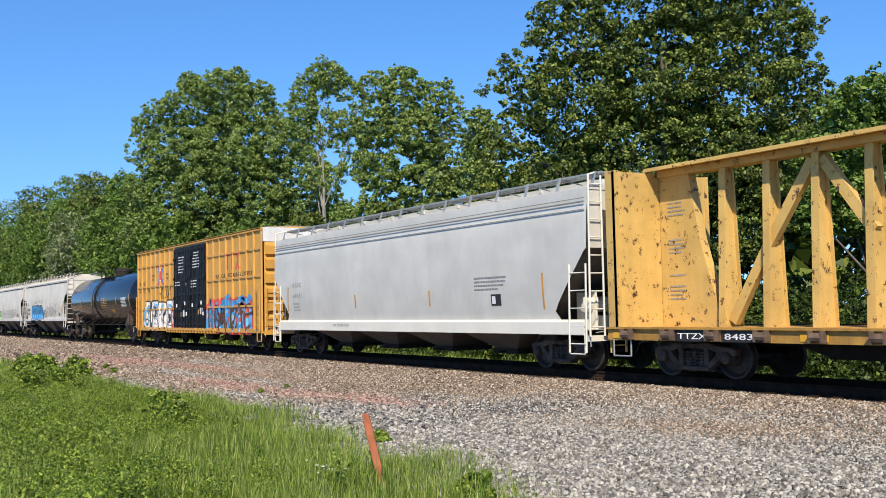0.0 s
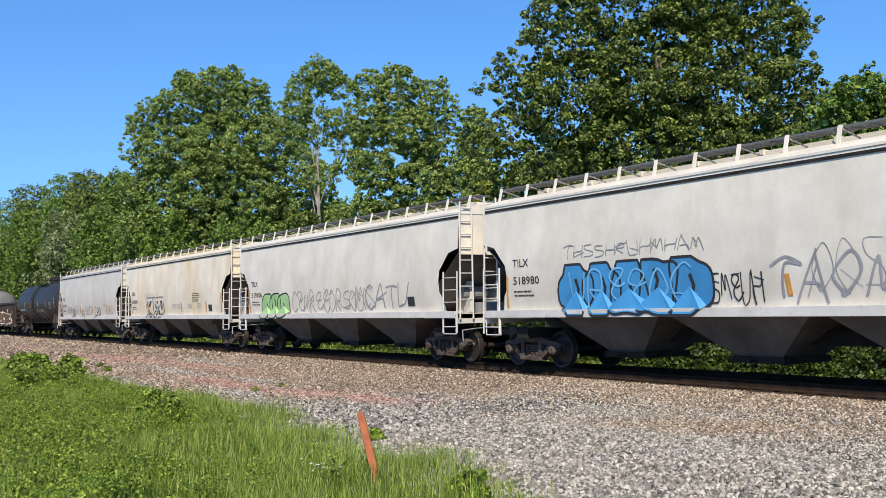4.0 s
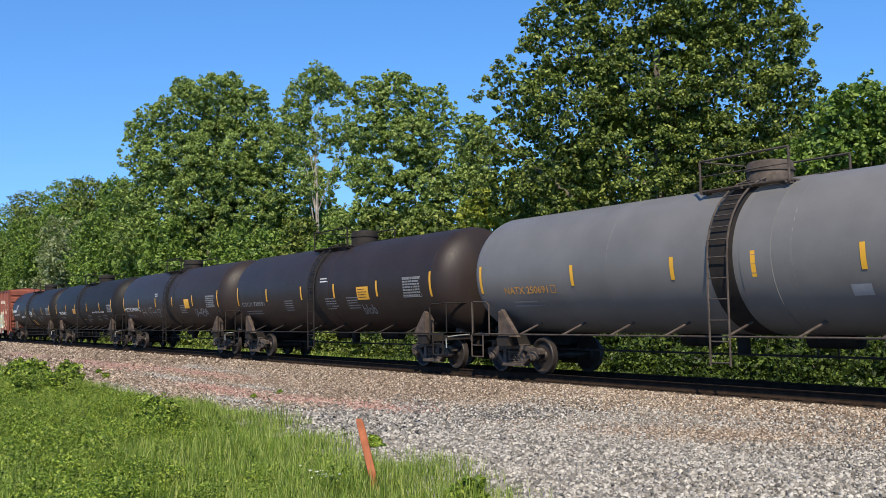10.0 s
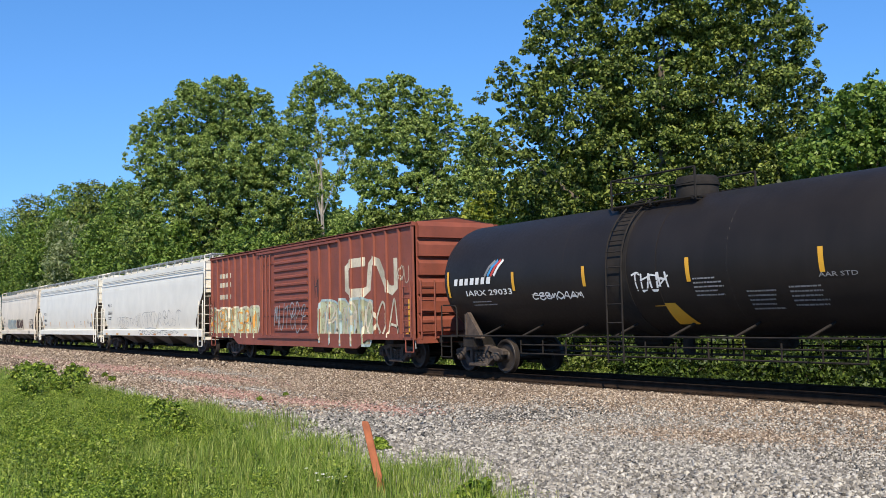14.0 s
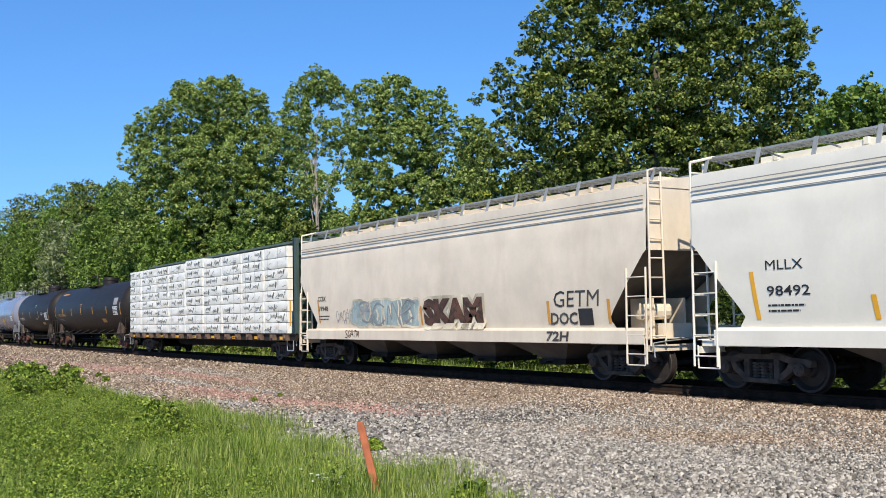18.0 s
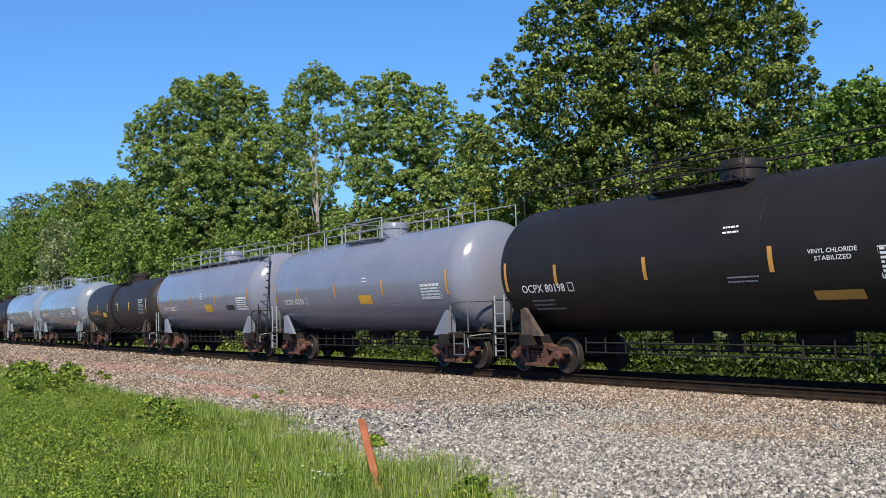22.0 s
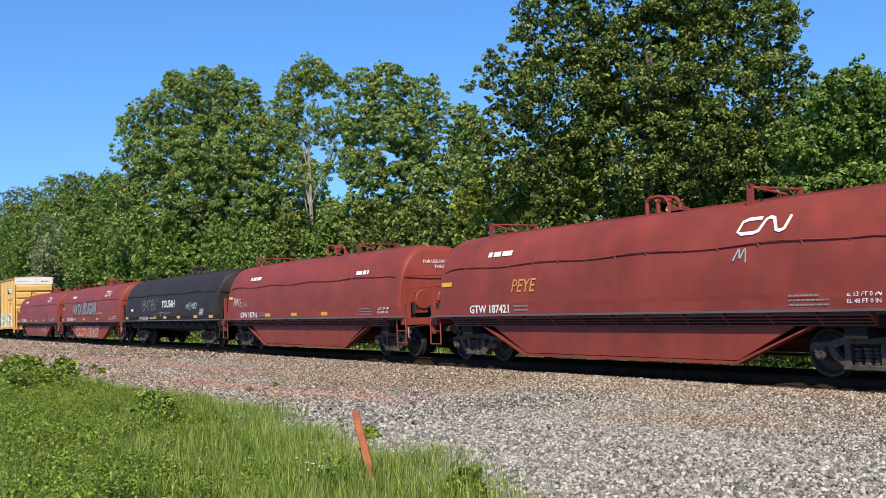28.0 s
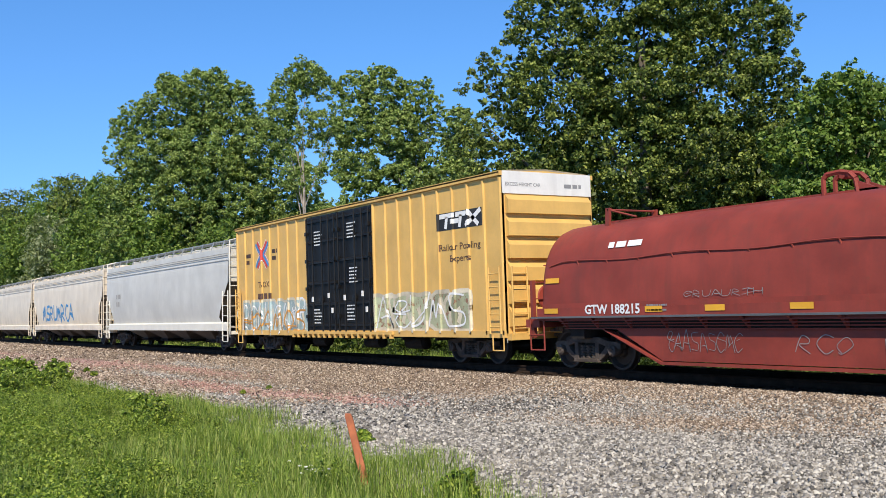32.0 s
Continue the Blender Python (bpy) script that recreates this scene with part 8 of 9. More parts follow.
def pale_share(x, y):
    """How much of the gravel at a place is the grey crushed stone."""
    f = 1 / (1 + np.exp(-(x - 0.67 * y + 16.8) * 1.6 + 1.2 * np.sin(y * 1.3 + x)))
    f *= 1 / (1 + np.exp((y + 2.6 + 0.45 / (1 + np.exp(x + 17)) + 0.2 * np.sin(x * 0.8)) * 3.0))
    f *= 1 - 0.97 * np.exp(-(((x + 11.4) / 2.6) ** 2 + ((y + 4.0 - 0.3 * (x + 11.4)) / 0.85) ** 2))
    for cx, cy, rx, ry in ((-28.0, -5.4, 2.6, 0.35), (-31.0, -8.6, 2.6, 0.7), (-35.5, -5.6, 4.0, 0.4), (-24.2, -7.3, 2.0, 0.6), (-38.5, -3.2, 5.0, 0.4)):
        f = np.maximum(f, 0.8 * np.exp(-(((x - cx) / rx) ** 2 + ((y - cy) / ry) ** 2)))
    return f


def stones(name, n, y0, y1, x0, x1, size, material, label, seed, grey, blocky=False):
    """Loose stones: five-cornered chips, or blocks with a broken top where the camera stands near."""
    rng = np.random.default_rng(seed)
    x, y = rng.uniform(x0, x1, n), rng.uniform(y0, y1, n)
    share = pale_share(x, y)
    keep = (y > edge_of_bank(x) - 0.7) & (x < -0.5 * (y + 16.6))
    if grey < 2:
        keep &= rng.random(n) < (share if grey else 1 - share)
    dust = np.zeros(n)
    for cx, cy, rx, ry in DUST:
        dust = np.maximum(dust, np.exp(-(((x - cx) / rx) ** 2 + ((y - cy) / ry) ** 2)))
    keep &= rng.random(n) < (0.8 * dust if grey == 2 else 1 - 0.85 * dust)
    x, y = x[keep], y[keep]
    n = len(x)
    z = np.array([height(a, b) for a, b in zip(x, y)])
    s = size * (0.45 + 1.15 * rng.random(n) ** 1.8) * (1 + 0.010 * np.clip(-x - 10, 0, 60)) * np.interp(y, [-8.5, -6.5, -4.5, -2.5], [1.2, 1.05, 0.72, 0.85])
    if blocky:
        base = np.array([(1, 0.1, -0.5), (-0.6, 0.8, -0.5), (-0.5, -0.8, -0.5), (0.8, 0.0, 0.5), (-0.5, 0.65, 0.5), (-0.4, -0.65, 0.5)])
        faces = np.array(((3, 4, 5), (0, 1, 4), (0, 4, 3), (1, 2, 5), (1, 5, 4), (2, 0, 3), (2, 3, 5)))
    else:
        base = np.array([(1, 0, -0.2), (-1, 0, -0.2), (0, 1, -0.2), (0, -1, -0.2), (0, 0, 0.8)])
        faces = np.array([(0, 2, 4), (2, 1, 4), (1, 3, 4), (3, 0, 4)])
    k = len(base)
    pts = base[None] * (0.75 + 0.5 * rng.random((n, k, 1))) + 0.45 * (rng.random((n, k, 3)) - 0.5)
    tilt, lean, a = rng.normal(0, 0.45, n)[:, None], rng.normal(0, 0.45, n)[:, None], rng.uniform(0, 6.28, n)[:, None]
    px, py, pz = pts[..., 0], pts[..., 1], pts[..., 2]
    py, pz = py * np.cos(tilt) - pz * np.sin(tilt), py * np.sin(tilt) + pz * np.cos(tilt)
    px, pz = px * np.cos(lean) - pz * np.sin(lean), px * np.sin(lean) + pz * np.cos(lean)
    px, py = px * np.cos(a) - py * np.sin(a), px * np.sin(a) + py * np.cos(a)
    lie = s * rng.uniform(0.05, 0.45, n)
    v = np.stack([px, py, pz], -1) * (s / 2)[:, None, None] + np.stack([x, y, z + lie], -1)[:, None]
    me = bpy.data.meshes.new(name)
    me.vertices.add(n * k)
    me.vertices.foreach_set("co", v.astype(np.float32).ravel())
    idx = (faces[None] + (np.arange(n) * k)[:, None, None]).astype(np.int32).ravel()
    me.loops.add(len(idx))
    me.loops.foreach_set("vertex_index", idx)
    me.polygons.add(len(idx) // faces.shape[1])
    me.polygons.foreach_set("loop_start", np.arange(0, len(idx), faces.shape[1], dtype=np.int32))
    me.update(calc_edges=True)
    me.materials.append(material)
    tagged(new(name, me), label, "stones", kind="stuff")


# ---- plants ----
def leaves(name, lobes, n, size, material, parent, seed, clumps=46, spread=0.17, hollow=0.3, tri=False, fill=1.0):
    """A crown: many small leaves on the outside of clumps, which cover rough balls (x, y, z, radius) and the smaller balls budding from them;
    fill: how thickly larger, shaded leaves close the inside of the balls."""
    rng = np.random.default_rng(seed)
    lobes = balls = np.array(lobes, float)
    buds = [lobes * np.array([1, 1, 1, 0.85])]
    for _ in range(5):
        e = rng.normal(size=(len(lobes), 3))
        e /= np.linalg.norm(e, axis=1)[:, None]
        e[:, 2] = np.abs(e[:, 2]) * rng.choice((1, 1, -0.6), len(lobes))
        buds.append(np.concatenate([lobes[:, :3] + e * lobes[:, 3:] * rng.uniform(0.6, 1.05, (len(lobes), 1)), lobes[:, 3:] * rng.uniform(0.25, 0.45, (len(lobes), 1))], 1))
    lobes = np.concatenate(buds)
    w = lobes[:, 3] ** 2.2
    pick = rng.choice(len(lobes), int(clumps * len(lobes) / 2 * 1.5), p=w / w.sum())
    d = rng.normal(size=(len(pick), 3))
    d /= np.linalg.norm(d, axis=1)[:, None]
    r = hollow + (1 - hollow) * rng.random(len(pick)) ** 0.45
    cc = lobes[pick, :3] + d * (r * lobes[pick, 3])[:, None]
    deep = (np.linalg.norm(cc[:, None] - balls[None, :, :3], axis=2) / balls[None, :, 3]).min(1)
    keep = deep > 0.58
    pick, d, cc = pick[keep], d[keep], cc[keep]
    cr = np.maximum(lobes[pick, 3], 0.45 * lobes[:, 3].max()) * spread * (0.45 + 1.1 * rng.random(len(pick)))
    inner = rng.choice(len(balls), int(fill * 6 * (balls[:, 3] ** 2).sum() / (size * 1.7) ** 2), p=balls[:, 3] ** 2 / (balls[:, 3] ** 2).sum())
    e = rng.normal(size=(len(inner), 3))
    e *= (0.72 * rng.random(len(inner)) ** 0.4 / np.linalg.norm(e, axis=1) * balls[inner, 3])[:, None]
    which = rng.choice(len(cc), n, p=cr ** 2 / (cr ** 2).sum())
    off = rng.normal(size=(n, 3))
    off /= np.linalg.norm(off, axis=1)[:, None]
    out = off * 0.5 + d[which] * 0.2 + np.array([0, 0, 0.22])
    off *= ((0.5 + 0.6 * rng.random(n)) * cr[which])[:, None]
    off[:, 2] *= 0.7
    p = np.concatenate([cc[which] + off, balls[inner, :3] + e])
    p[:, 2] = np.maximum(p[:, 2], -0.5)
    m = len(p)
    nrm = np.concatenate([out, np.zeros((len(inner), 3))]) + rng.normal(size=(m, 3)) * 0.48
    nrm /= np.linalg.norm(nrm, axis=1)[:, None] + 1e-9
    u = np.cross(nrm, rng.normal(size=(m, 3)))
    u /= np.linalg.norm(u, axis=1)[:, None] + 1e-9
    v = np.cross(nrm, u)
    s = size * (0.6 + 0.8 * rng.random(m))[:, None]
    s[n:] *= 1.7
    if tri:
        quad = np.stack([p - u * s * 0.45 - v * s * 0.4, p - u * s * 0.45 + v * s * 0.4, p + u * s * 0.62], 1)
    else:
        quad = np.stack([p - u * s * 0.62, p - v * s * 0.38 - u * s * 0.05, p + u * s * 0.62, p + v * s * 0.38 - u * s * 0.05], 1)
    return mesh_from(name, quad.reshape(-1, 3), 3 if tri else 4, material, parent)


def limbs(bm, base, tips, r0, rng, bend=0.6):
    """A tapered trunk that forks to the tips."""
    base = Vector(base)
    top = sum((Vector(t) for t in tips), Vector()) / len(tips)
    top.z = base.z + (max(t[2] for t in tips) - base.z) * 0.72
    pts = [base.lerp(top, k / 6) + Vector((rng.uniform(-1, 1), rng.uniform(-1, 1), 0)) * 0.05 * bend * k for k in range(7)]
    for k in range(6):
        tube(bm, pts[k], pts[k + 1], r0 * (1 - 0.13 * k), 8, r0 * (1 - 0.13 * (k + 1)))
    for t in tips:
        t = Vector(t)
        k = max(1, min(5, int(6 * (t.z - base.z) / (top.z - base.z + 1e-6) * 0.62)))
        a = pts[k]
        m1 = a.lerp(t, 0.5) + Vector((rng.uniform(-1, 1), rng.uniform(-1, 1), rng.uniform(0.0, 1.0))) * bend * 0.6
        rr = r0 * (1 - 0.13 * k) * 0.55
        tube(bm, a, m1, rr, 6, rr * 0.7)
        tube(bm, m1, t, rr * 0.7, 6, rr * 0.3)
        for _ in range(3):
            e = t + Vector((rng.uniform(-1, 1), rng.uniform(-1, 1), rng.uniform(-0.3, 1))) * bend * 1.4
            tube(bm, m1.lerp(t, rng.uniform(0.3, 1)), e, rr * 0.3, 5, rr * 0.1)
    return bm


def tree(label, base, lobes, n, size, leaf, seed, bark="bark", r0=0.35, clumps=46, spread=0.17, name="tree", hollow=0.3, fill=1.0):
    ob = root(name, label, "tree", "trees along the line" if name == "tree" else "shrubs along the line")
    rng = random.Random(seed)
    part("trunk", limbs(B(), (*base, height(*base) - 0.1), [(x + rng.uniform(-0.2, 0.2) * r, y, z, r)[:3] for x, y, z, r in lobes[::3 if len(lobes) > 14 else 1]], r0, rng), M[bark], ob, smooth=60)
    leaves("crown", lobes, n, size, M[leaf], ob, seed, clumps, spread, hollow, base[0] < -42, fill)
    return ob


def plants():
    big = [(-31.6, 9.8, 13.2, 2.3), (-30.1, 12.0, 14.6, 2.8), (-28.4, 14.6, 15.0, 3.1), (-27.0, 17.0, 13.3, 2.4), (-26.7, 17.8, 10.4, 1.9), (-28.0, 15.7, 10.9, 3.1), (-29.8, 12.9, 11.2, 3.3), (-31.7, 10.1, 10.1, 2.7),
           (-32.7, 8.4, 10.8, 1.8), (-33.2, 7.8, 8.7, 1.4), (-32.2, 9.7, 7.3, 2.6), (-30.4, 12.3, 7.5, 3.3), (-28.7, 15.1, 7.4, 3.1), (-27.3, 17.3, 7.6, 2.4), (-33.3, 8.1, 6.5, 1.4), (-29.0, 13.4, 17.4, 3.1), (-31.5, 10.5, 4.6, 2.0), (-29.6, 13.0, 4.3, 2.2), (-27.8, 15.8, 4.6, 2.0), (-33.0, 8.6, 4.0, 1.2), (-26.5, 18.0, 9.0, 1.8)]
    tree("tall dense green broadleaf tree behind the track", (-29.8, 13.2), big, 200000, 0.115, "leaf_oak", 11, r0=0.36, clumps=40, spread=0.125, fill=0.95)
    right = [(-18.9, 10.2, 7.3, 1.0), (-18.4, 10.9, 7.9, 0.8), (-18.4, 11.1, 6.3, 1.2), (-19.3, 9.8, 6.0, 1.0), (-18.7, 10.8, 4.7, 1.4), (-19.6, 9.5, 4.4, 1.0), (-17.9, 11.8, 7.1, 1.4), (-17.6, 12.4, 5.2, 1.6), (-20.9, 11.2, 6.6, 0.9), (-20.2, 11.0, 5.6, 1.1), (-19.6, 11.0, 7.2, 0.8)]
    tree("light green young tree beside the tall tree", (-18.5, 10.8), right, 42000, 0.115, "leaf_light", 12, r0=0.14)
    cotton = [(-89.2, 16.0, 21.9, 3.2), (-90.8, 13.5, 21.4, 2.9), (-92.9, 10.4, 20.4, 2.1), (-93.7, 9.3, 19.1, 1.5), (-87.8, 18.3, 20.8, 2.6), (-92.2, 11.8, 16.7, 3.5), (-89.5, 16.1, 16.6, 4.5), (-87.0, 19.9, 17.3, 3.5),
              (-85.9, 22.0, 15.3, 2.6), (-90.9, 14.3, 12.6, 4.0), (-88.2, 18.6, 12.0, 4.3), (-86.1, 22.0, 11.6, 2.4), (-92.8, 11.4, 13.0, 2.7),
              (-84.7, 24.0, 13.7, 2.4), (-84.3, 25.0, 11.0, 1.9), (-86.7, 21.4, 9.0, 2.7), (-89.1, 17.8, 8.3, 3.2), (-91.9, 13.3, 8.9, 3.2), (-94.3, 9.4, 9.3, 2.7), (-93.4, 10.1, 15.9, 1.8), (-94.2, 9.2, 13.0, 2.1), (-88.5, 16.9, 22.9, 1.9), (-90.4, 13.9, 22.8, 1.8)]
    tree("broad round-headed green tree in the tree line", (-89.5, 16), cotton, 220000, 0.175, "leaf_poplar", 13, r0=0.4, clumps=60, spread=0.115, hollow=0.4)
    birch = [(-71.3, 18.0, 20.3, 1.6), (-72.4, 16.3, 19.2, 1.3), (-70.6, 19.1, 19.3, 1.2), (-72.7, 16.1, 16.9, 1.4), (-70.9, 19.0, 16.4, 1.5), (-70.7, 19.7, 13.4, 1.3), (-72.5, 16.7, 14.2, 0.9), (-72.2, 17.5, 12.1, 1.3), (-72.5, 16.3, 18.0, 1.5), (-72.3, 16.9, 15.8, 1.3), (-71.4, 19.1, 9.1, 1.2), (-70.1, 20.6, 13.4, 1.3), (-71.8, 17.0, 20.7, 1.0), (-71.8, 17.5, 19.1, 0.9), (-71.5, 18.0, 17.4, 0.8), (-71.7, 17.6, 15.2, 0.8), (-71.4, 18.4, 12.6, 0.9), (-71.0, 18.6, 14.9, 0.9), (-70.1, 20.2, 17.8, 1.0), (-70.0, 20.4, 15.6, 0.9)]
    tree("slender pale-trunked tree with sparse leaves", (-71.4, 17.8), birch, 24000, 0.17, "leaf_poplar", 14, "pale_bark", 0.17, clumps=44, spread=0.17, hollow=0.2, fill=0.12)
    poplar = [(-57.0, 14.3, 16.3, 1.3), (-55.9, 16.0, 16.2, 1.6), (-54.7, 17.9, 15.6, 1.3), (-54.2, 18.9, 13.9, 1.3), (-57.1, 14.4, 13.5, 1.7), (-55.6, 16.9, 13.1, 2.2), (-54.4, 18.9, 11.5, 1.4), (-57.1, 14.7, 10.5, 1.9),
              (-55.5, 17.4, 9.7, 2.2), (-54.3, 19.3, 8.9, 1.5), (-57.1, 15.2, 7.5, 1.9), (-55.4, 17.8, 7.5, 2.1), (-54.0, 20.0, 7.4, 1.6), (-53.8, 20.0, 11.1, 1.1), (-57.9, 14.0, 7.6, 1.7), (-56.2, 15.7, 14.8, 1.5)]
    tree("upright grey-green poplar with pale stems", (-55.6, 16.8), poplar, 90000, 0.15, "leaf_poplar", 15, "pale_bark", 0.16, clumps=60, spread=0.14, hollow=0.2, fill=0.35)
    gap = [(-44.3, 14, 11.8, 0.8), (-44.0, 14, 10.2, 0.9), (-44.7, 14, 8.9, 1.0), (-43.6, 14, 8.5, 1.0), (-44.3, 14, 7.1, 1.1), (-42.9, 14, 9.6, 0.8), (-45.1, 14, 10.8, 0.7), (-43.4, 14, 11.2, 0.7)]
    tree("slim grey-green tree beside the poplar", (-43.6, 14.0), gap, 22000, 0.13, "leaf_poplar", 17, "pale_bark", 0.10, clumps=50, spread=0.18, hollow=0.2, fill=0.15)
    tree("small yellow-green tree in front of the wood", (-36.5, 9.4), [(-36.8, 9.5, 6.3, 1.0), (-38.1, 9.5, 6.0, 0.9), (-35.2, 9.5, 5.8, 0.9), (-36.5, 9.5, 5.0, 1.2), (-36.8, 9.3, 3.8, 1.2)], 14000, 0.12, "leaf_yellow", 16, r0=0.08)
    far = [(-177.9, 20.5, 4.0), (-153.6, 19.3, 3.5), (-137.7, 18.3, 3.2), (-121.8, 16.5, 2.9), (-112.1, 13.9, 2.9), (-200.2, 19.0, 4.8), (-245.5, 24.0, 7.7), (-109.5, 10.7, 3.5), (-99.6, 9.6, 3.0), (-88.9, 9.4, 2.7), (-79.2, 9.4, 2.0), (-73.2, 8.8, 1.9), (-67.4, 7.9, 2.0)]
    for k, (x, z, r) in enumerate(far):
        y = 15 if k < 7 else 20
        lob = [(x, y, z, r), (x - r, y + 1, z - 0.8 * r, r), (x + r, y - 1, z - 0.9 * r, r), (x, y, z - 1.9 * r, 1.3 * r), (x + r, y, z - 2.6 * r, 1.2 * r), (x - r, y, z - 3.0 * r, 1.2 * r)]
        tree("distant dark green tree of the tree line", (x, y), lob, 16000, 0.28, "leaf_light" if k % 2 else "leaf_oak", 20 + k, r0=0.35, clumps=40, spread=0.19, hollow=0.5)
    low = [(-155.3, 13.5, 4.0), (-132.4, 12.5, 3.3), (-114.8, 10.5, 3.5), (-101.0, 9.0, 3.1), (-89.8, 8.2, 3.1), (-186.3, 13.8, 4.9), (-231.1, 17.8, 6.0)]
    for k, (x, z, r) in enumerate(low):
        lob = [(x, 11, z, r), (x - r, 11.5, z - 0.9 * r, r), (x + r, 10.5, z - 0.9 * r, r), (x, 11, max(1, z - 2 * r), 1.2 * r)]
        tree("pale leafy tree at the edge of the wood" if k == 1 else "low green tree at the edge of the wood", (x, 11), lob, 14000, 0.27, "leaf_pale" if k == 1 else "leaf_light", 30 + k, r0=0.25, clumps=40, spread=0.19, hollow=0.5)
    mid = [(-66.3, 7.5, 1.4), (-60.4, 7.0, 1.4), (-54.8, 6.9, 1.6), (-49.4, 6.1, 1.7), (-73.2, 7.1, 2.0), (-44.7, 5.2, 1.2), (-64.9, 5.3, 2.0), (-80.5, 7.6, 2.4)]
    for k, (x, z, r) in enumerate(mid):
        lob = [(x, 14, z, r), (x - r, 13.5, z - r, r), (x + r, 13.5, z - r, r), (x, 13.5, z - 2 * r, 1.3 * r)]
        tree("low leafy tree under the taller trees", (x, 13.8), lob, 8000, 0.22, "leaf_light" if k % 3 == 1 else "leaf_oak", 40 + k, r0=0.12, clumps=40)
    # brush that closes the foot of the wood
    rng = random.Random(7)
    x = -11.0
    k = 0
    while x > -150:
        far_f = max(1.0, -x / 40)
        r = rng.uniform(0.7, 1.2) * far_f ** 0.6
        near = 6.2 if x > -29 else 7.6
        y = near + (rng.uniform(0, 1.2), rng.uniform(3.4, 5.5), rng.uniform(1.6, 3.0))[k % 3]
        z = (-0.45, 1.5, 0.5)[k % 3] * far_f ** 0.4 + rng.uniform(-0.2, 0.5)
        lob = [(x, y, z, r), (x + 0.8 * r, y + 0.5, z - 0.35, r), (x - 0.8 * r, y + 0.4, z - 0.3, r), (x, y + 0.6, z + 0.9 * r, 0.8 * r), (x + 0.3, y + 0.3, -0.45, r)]
        tree("leafy green shrub at the foot of the wood", (x, y), lob, 4200 if x > -30 else 2600, 0.048 + 0.0020 * -x, "leaf_bush_shade" if x > -48 and k % 7 else "leaf_oak", 100 + k, r0=0.03, clumps=30, spread=0.22, name="shrub", fill=0.5)
        x -= rng.uniform(0.6, 0.95) * far_f ** 0.8
        k += 1
    # the wood behind
    wood = []
    for k in range(40):
        xx = 10 - 6.5 * k
        wood.append((xx + rng.uniform(-2, 2), 24 + rng.uniform(-3, 6), rng.uniform(2.5, 6.5), rng.uniform(3.0, 4.2)))
    for k in range(9):
        wood.append((-55 + 3.9 * k, 24.5 + rng.uniform(-1, 2), rng.uniform(7.4, 9.0) + 0.04 * (k - 4) * -8, 3.1))
    ob = leaves("distant_wood", wood, 75000, 0.5, M["leaf_oak"], None, 77, 50, 0.22, 0.3, True)
    tagged(ob, "dim wood filling the gaps behind the tree line", "wood", kind="stuff")


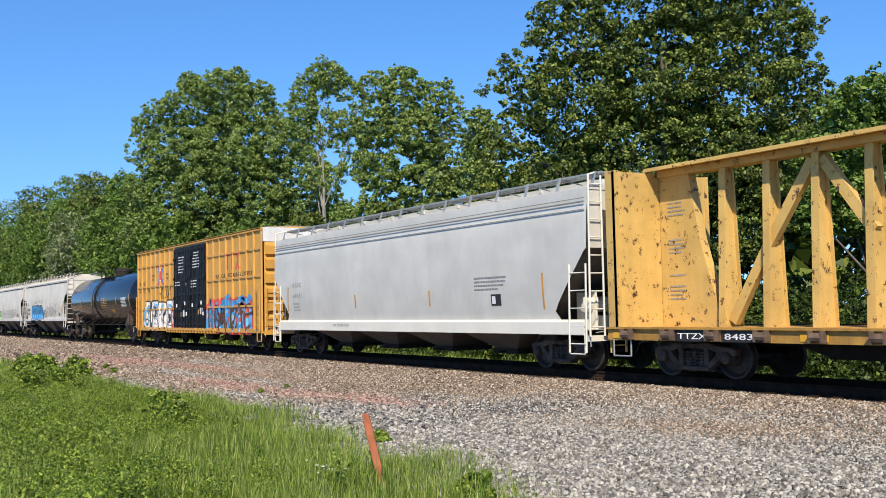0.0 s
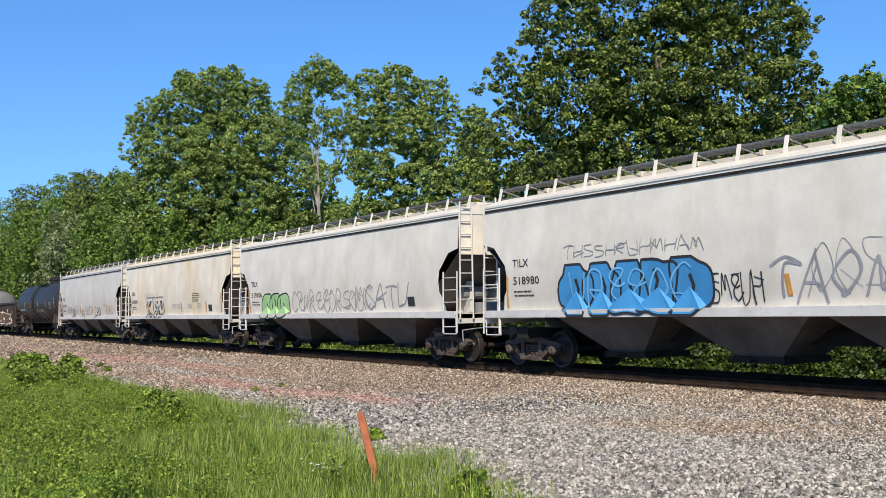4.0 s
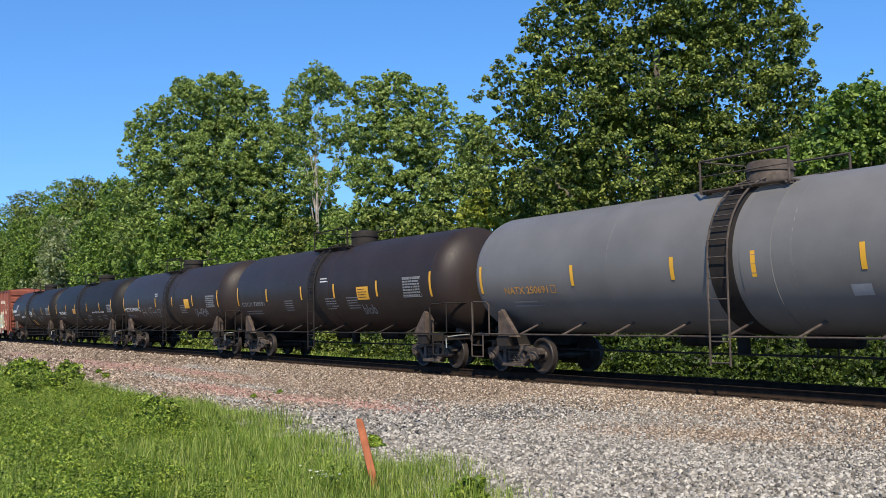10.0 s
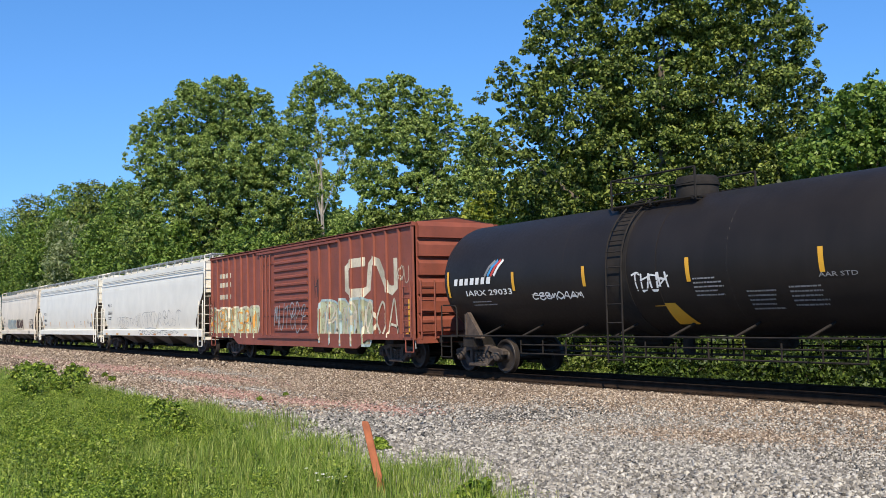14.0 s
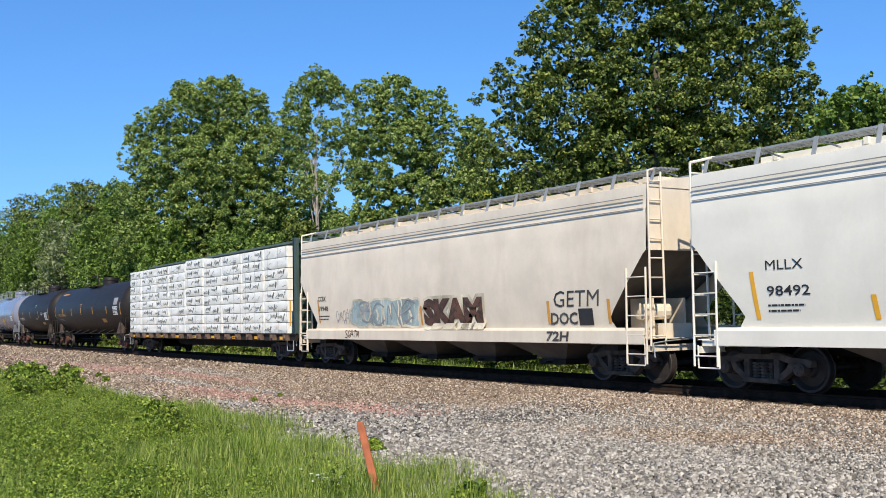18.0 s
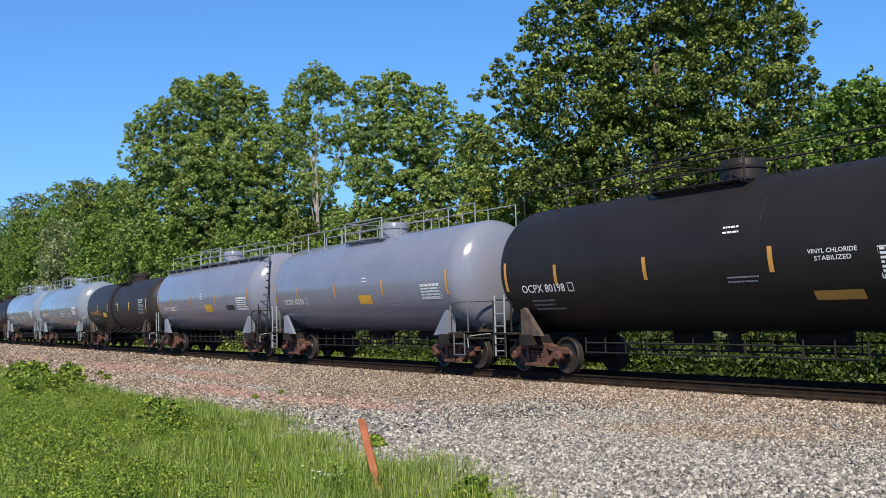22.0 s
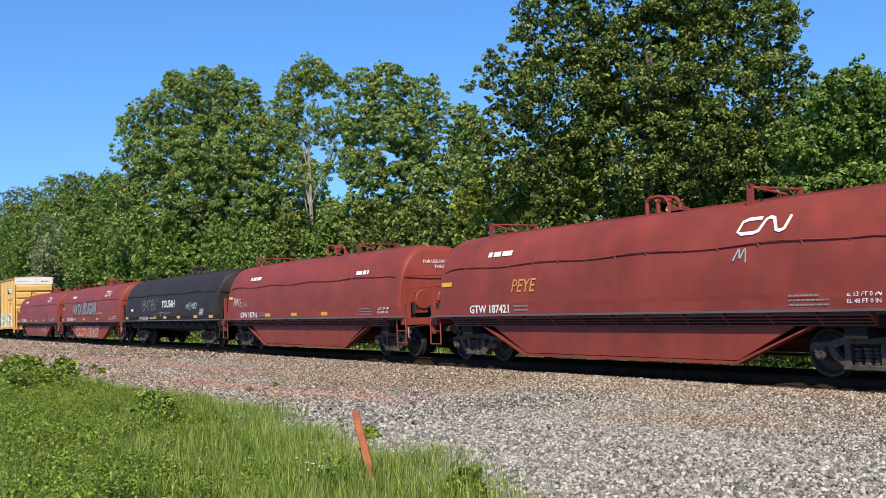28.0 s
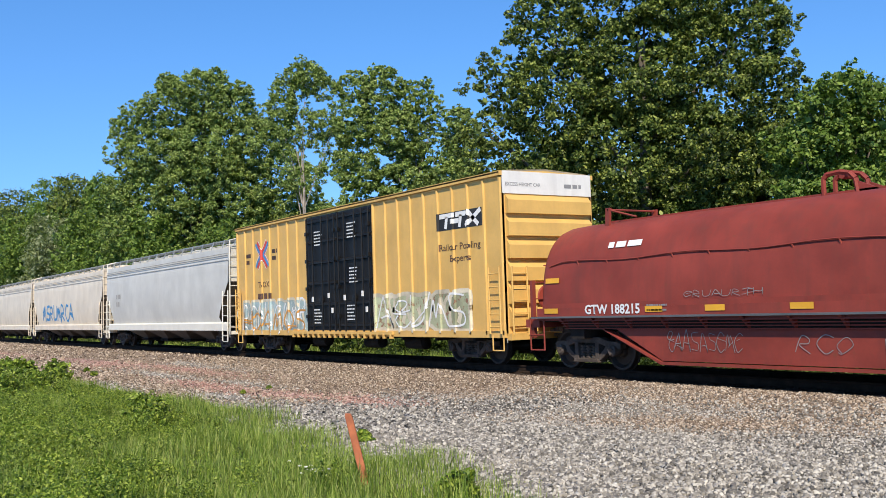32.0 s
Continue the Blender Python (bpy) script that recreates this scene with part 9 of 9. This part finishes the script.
def grass():
    def blades(name, n, x0, x1, y0, y1, h0, h1, width, label, seed, mat_name, edge=None, skew=1.0):
        rg = np.random.default_rng(seed)
        x = x1 + (x0 - x1) * rg.random(n) ** skew
        y = rg.uniform(y0, y1, n)
        if edge is not None:
            keep = edge(x, y)
            x, y = x[keep], y[keep]
        m = len(x)
        z = np.array([height(a, b) for a, b in zip(x, y)])
        tuft = np.array([0.5 + 0.8 * noise.noise(Vector((a * 0.8, b * 0.8, 3.3))) + 0.6 * noise.noise(Vector((a * 2.6, b * 2.6, 8.3))) for a, b in zip(x, y)])
        hh = h0 + (h1 - h0) * np.clip(tuft, 0.0, 1.3) * (0.35 + 0.9 * rg.random(m))
        a = rg.uniform(0, 6.28, m)
        lean = rg.uniform(0.05, 0.8, m) * hh
        w = width * (0.6 + 0.8 * rg.random(m)) * (1 + np.clip(-x - 15, 0, 60) * 0.03)
        dx, dy = np.cos(a), np.sin(a)
        b0 = np.stack([x - dy * w, y + dx * w, z - 0.02], -1)
        b1 = np.stack([x + dy * w, y - dx * w, z - 0.02], -1)
        m1 = np.stack([x + dx * lean * 0.4 + dy * w * 0.7, y + dy * lean * 0.4 - dx * w * 0.7, z + hh * 0.6], -1)
        m0 = np.stack([x + dx * lean * 0.4 - dy * w * 0.7, y + dy * lean * 0.4 + dx * w * 0.7, z + hh * 0.6], -1)
        t = np.stack([x + dx * lean, y + dy * lean, z + hh], -1)
        me = bpy.data.meshes.new(name)
        v = np.stack([b0, b1, m1, m0, t], 1).reshape(-1, 3)
        idx = (np.arange(m)[:, None] * 5 + np.array([0, 1, 2, 3, 3, 2, 4])).astype(np.int32)
        me.vertices.add(m * 5)
        me.vertices.foreach_set("co", v.astype(np.float32).ravel())
        me.loops.add(m * 7)
        me.loops.foreach_set("vertex_index", idx.ravel())
        me.polygons.add(m * 2)
        st = (np.arange(m)[:, None] * 7 + np.array([0, 4])).astype(np.int32)
        me.polygons.foreach_set("loop_start", st.ravel())
        me.update(calc_edges=True)
        me.materials.append(M[mat_name])
        tagged(new(name, me), label, "grass", kind="stuff")

    def bank(x, y):
        return y + np.random.default_rng(99).normal(0, 0.22, len(x)) < edge_of_bank(x)

    blades("tall_grass", 150000, -34, -4.5, -15.5, -8.0, 0.10, 0.40, 0.004, "tall bright green grass on the bank", 21, "grass", bank, 1.0)
    def fringe(x, y):
        e = edge_of_bank(x)
        spots = np.array([noise.noise(Vector((a * 1.3, b * 1.3, 6.1))) for a, b in zip(x, y)])
        return (y > e - 0.2) & (y < e + 0.75) & (spots > 0.16)

    blades("fringe_grass", 26000, -30, -5.5, -11.6, -7.4, 0.05, 0.24, 0.004, "thin tufts of grass at the edge of the gravel", 25, "grass", fringe)
    blades("far_grass", 14000, -70, -34, -13, -8.6, 0.1, 0.35, 0.008, "tall green grass further along the bank", 22, "grass", bank)
    blades("rear_grass", 12000, -26, 14, -26, -15.4, 0.1, 0.35, 0.008, "rough grass behind the viewpoint", 24, "grass")
    blades("verge_grass", 30000, -110, -26, 3.4, 9.0, 0.12, 0.45, 0.012, "light grass between the track and the wood", 23, "grass", None, 1.3)


def weeds():
    rng = random.Random(31)
    spots = []
    for k in range(12):
        x = -26.5 - 0.75 * k + rng.uniform(-0.3, 0.3)
        spots.append((x, -16.6 - x * rng.uniform(0.165, 0.215), rng.uniform(0.34, 0.5)))
    spots += [(-17.7, -11.3, 0.38), (-18.3, -11.0, 0.3), (-13.6, -13.4, 0.22), (-14.2, -8.9, 0.13), (-25.6, -5.6, 0.06), (-25.0, -6.6, 0.07), (-40.7, -6.8, 0.09), (-38.0, -7.2, 0.10), (-9.0, -10.6, 0.2)]
    for k, (x, y, r) in enumerate(spots):
        z = height(x, y)
        lob = [(x, y, z + r * 0.9, r), (x + r, y, z + r * 0.4, r * 0.75), (x - r, y + 0.2 * r, z + r * 0.5, r * 0.8), (x + 0.3 * r, y - 0.3 * r, z + 1.5 * r, r * 0.5)]
        tree("leafy green weed bush in the grass", (x, y), lob, int(700 + 3200 * min(r, 0.8)), 0.055 + (0.05 if x < -30 else 0), "weed", 300 + k, r0=0.012, clumps=40, spread=0.28, name="weed_bush", hollow=0.2, fill=0.4)
    # low broad-leaved weeds all over the bank
    rg = np.random.default_rng(41)
    lob = []
    while len(lob) < 900:
        x, y = -5.5 - 27 * rg.random() ** 1.35, -8.9 - 6.4 * rg.random()
        if (y + 16.6) / -x < 0.13:
            continue
        if y > edge_of_bank(x) - 0.25:
            continue
        p = 0.15 + 0.75 / (1 + math.exp(((y + 16.6) / -x - 0.30) * 28))
        if noise.noise(Vector((x * 0.5, y * 0.7, 2.2))) + rg.uniform(-0.5, 0.5) < 2 * p - 1.0:
            r = rg.uniform(0.07, 0.22)
            lob.append((x, y, height(x, y) + rg.uniform(0.05, 0.30) + (0.2 * rg.random() if rg.random() < 0.2 else 0), r))
    ob = leaves("low_weeds", lob, 230000, 0.023, M["weed"], None, 42, 6, 0.5, 0.1, True, 0.25)
    tagged(ob, "low broad-leaved weeds among the grass of the bank", "weeds", kind="stuff")
    # stake
    st = root("survey_stake", "leaning orange-painted wooden survey stake", "stake")
    bm = B()
    prism(bm, [(-0.045, -0.15), (0.045, -0.15), (0.042, 0.82), (0.03, 0.88), (-0.035, 0.90), (-0.045, 0.86)], "y", -0.022, 0.022)
    bmesh.ops.bevel(bm, geom=list(bm.edges), offset=0.005, segments=1, affect="EDGES")
    part("stake_board", bm, M["stake"], st)
    st.matrix_basis = pose(-10.51, -10.88, height(-10.51, -10.88), -4, -13, 57)
    bm = B()
    rg = random.Random(9)
    for k in range(15):
        x, y = -10.35 + rg.gauss(0, 0.3), -11.62 + rg.gauss(0, 0.14)
        z = height(x, y) + rg.uniform(0.2, 0.32)
        spin(bm, [(-0.006, 0.004), (0.0, 0.022), (0.008, 0.02), (0.010, 0.004)], 7, "z", (x, y, z))
    fl = part("daisies", bm, M["petal"], None)
    tagged(fl, "scattered small white daisies in the grass", "flowers", kind="stuff")


def motions():
    for load, x0 in LOADS:
        walk(load, [(t, pose(x0 + SPEED * t, 0, 0)) for t in (0, 8, 16, 24, 32)])
    for car, x0, sets in CARS:
        walk(car, [(t, pose(x0 + SPEED * t, 0, 0)) for t in (0, 8, 16, 24, 32)])
        t0 = max(0.0, (-75 - x0) / SPEED)
        t1 = min(32.0, (-4 - x0) / SPEED)
        frames = range(int(t0 * FPS), int(t1 * FPS) + 1)
        for axle, xa in sets:
            rows = [(0.0, pose(xa, 0, WR))] if t0 > 0 else []
            for k, f in enumerate(frames):
                rows.append((f / FPS, pose(xa, 0, WR, 0, math.degrees(SPEED * (f / FPS - t0) / WR), 0)))
            if not len(frames):
                rows.append((0.0, pose(xa, 0, WR)))
            if rows[-1][0] < 31.99:
                rows.append((32.0, rows[-1][1]))
            walk(axle, rows)


ground()
track()
stones("crushed_stone", 125000, -11.0, -1.5, -15, -4.5, 0.048, M["grey_stone"], "loose light grey crushed stone", 1, 1, True)
stones("far_crushed_stone", 130000, -10, -1.6, -42, -14.9, 0.052, M["grey_stone"], "pale grey stones strewn on the gravel", 6, 1)
stones("ballast_stones", 140000, -9.8, -1.25, -40, -15, 0.044, M["tan_stone"], "brown and tan track ballast", 2, 0)
stones("near_ballast", 125000, -6.5, -1.25, -19, -5, 0.044, M["tan_stone"], "brown and tan stones beside the rail", 8, 0, True)
stones("far_gravel", 36000, -9.4, -1.4, -120, -36, 0.07, M["tan_stone"], "tan and reddish gravel beside the track", 3, 0)
stones("pink_gravel", 60000, -7, -3, -48, -18, 0.05, M["pink_stone"], "fine reddish dust and gravel beside the track", 4, 2)
plants()
grass()
weeds()
motions()
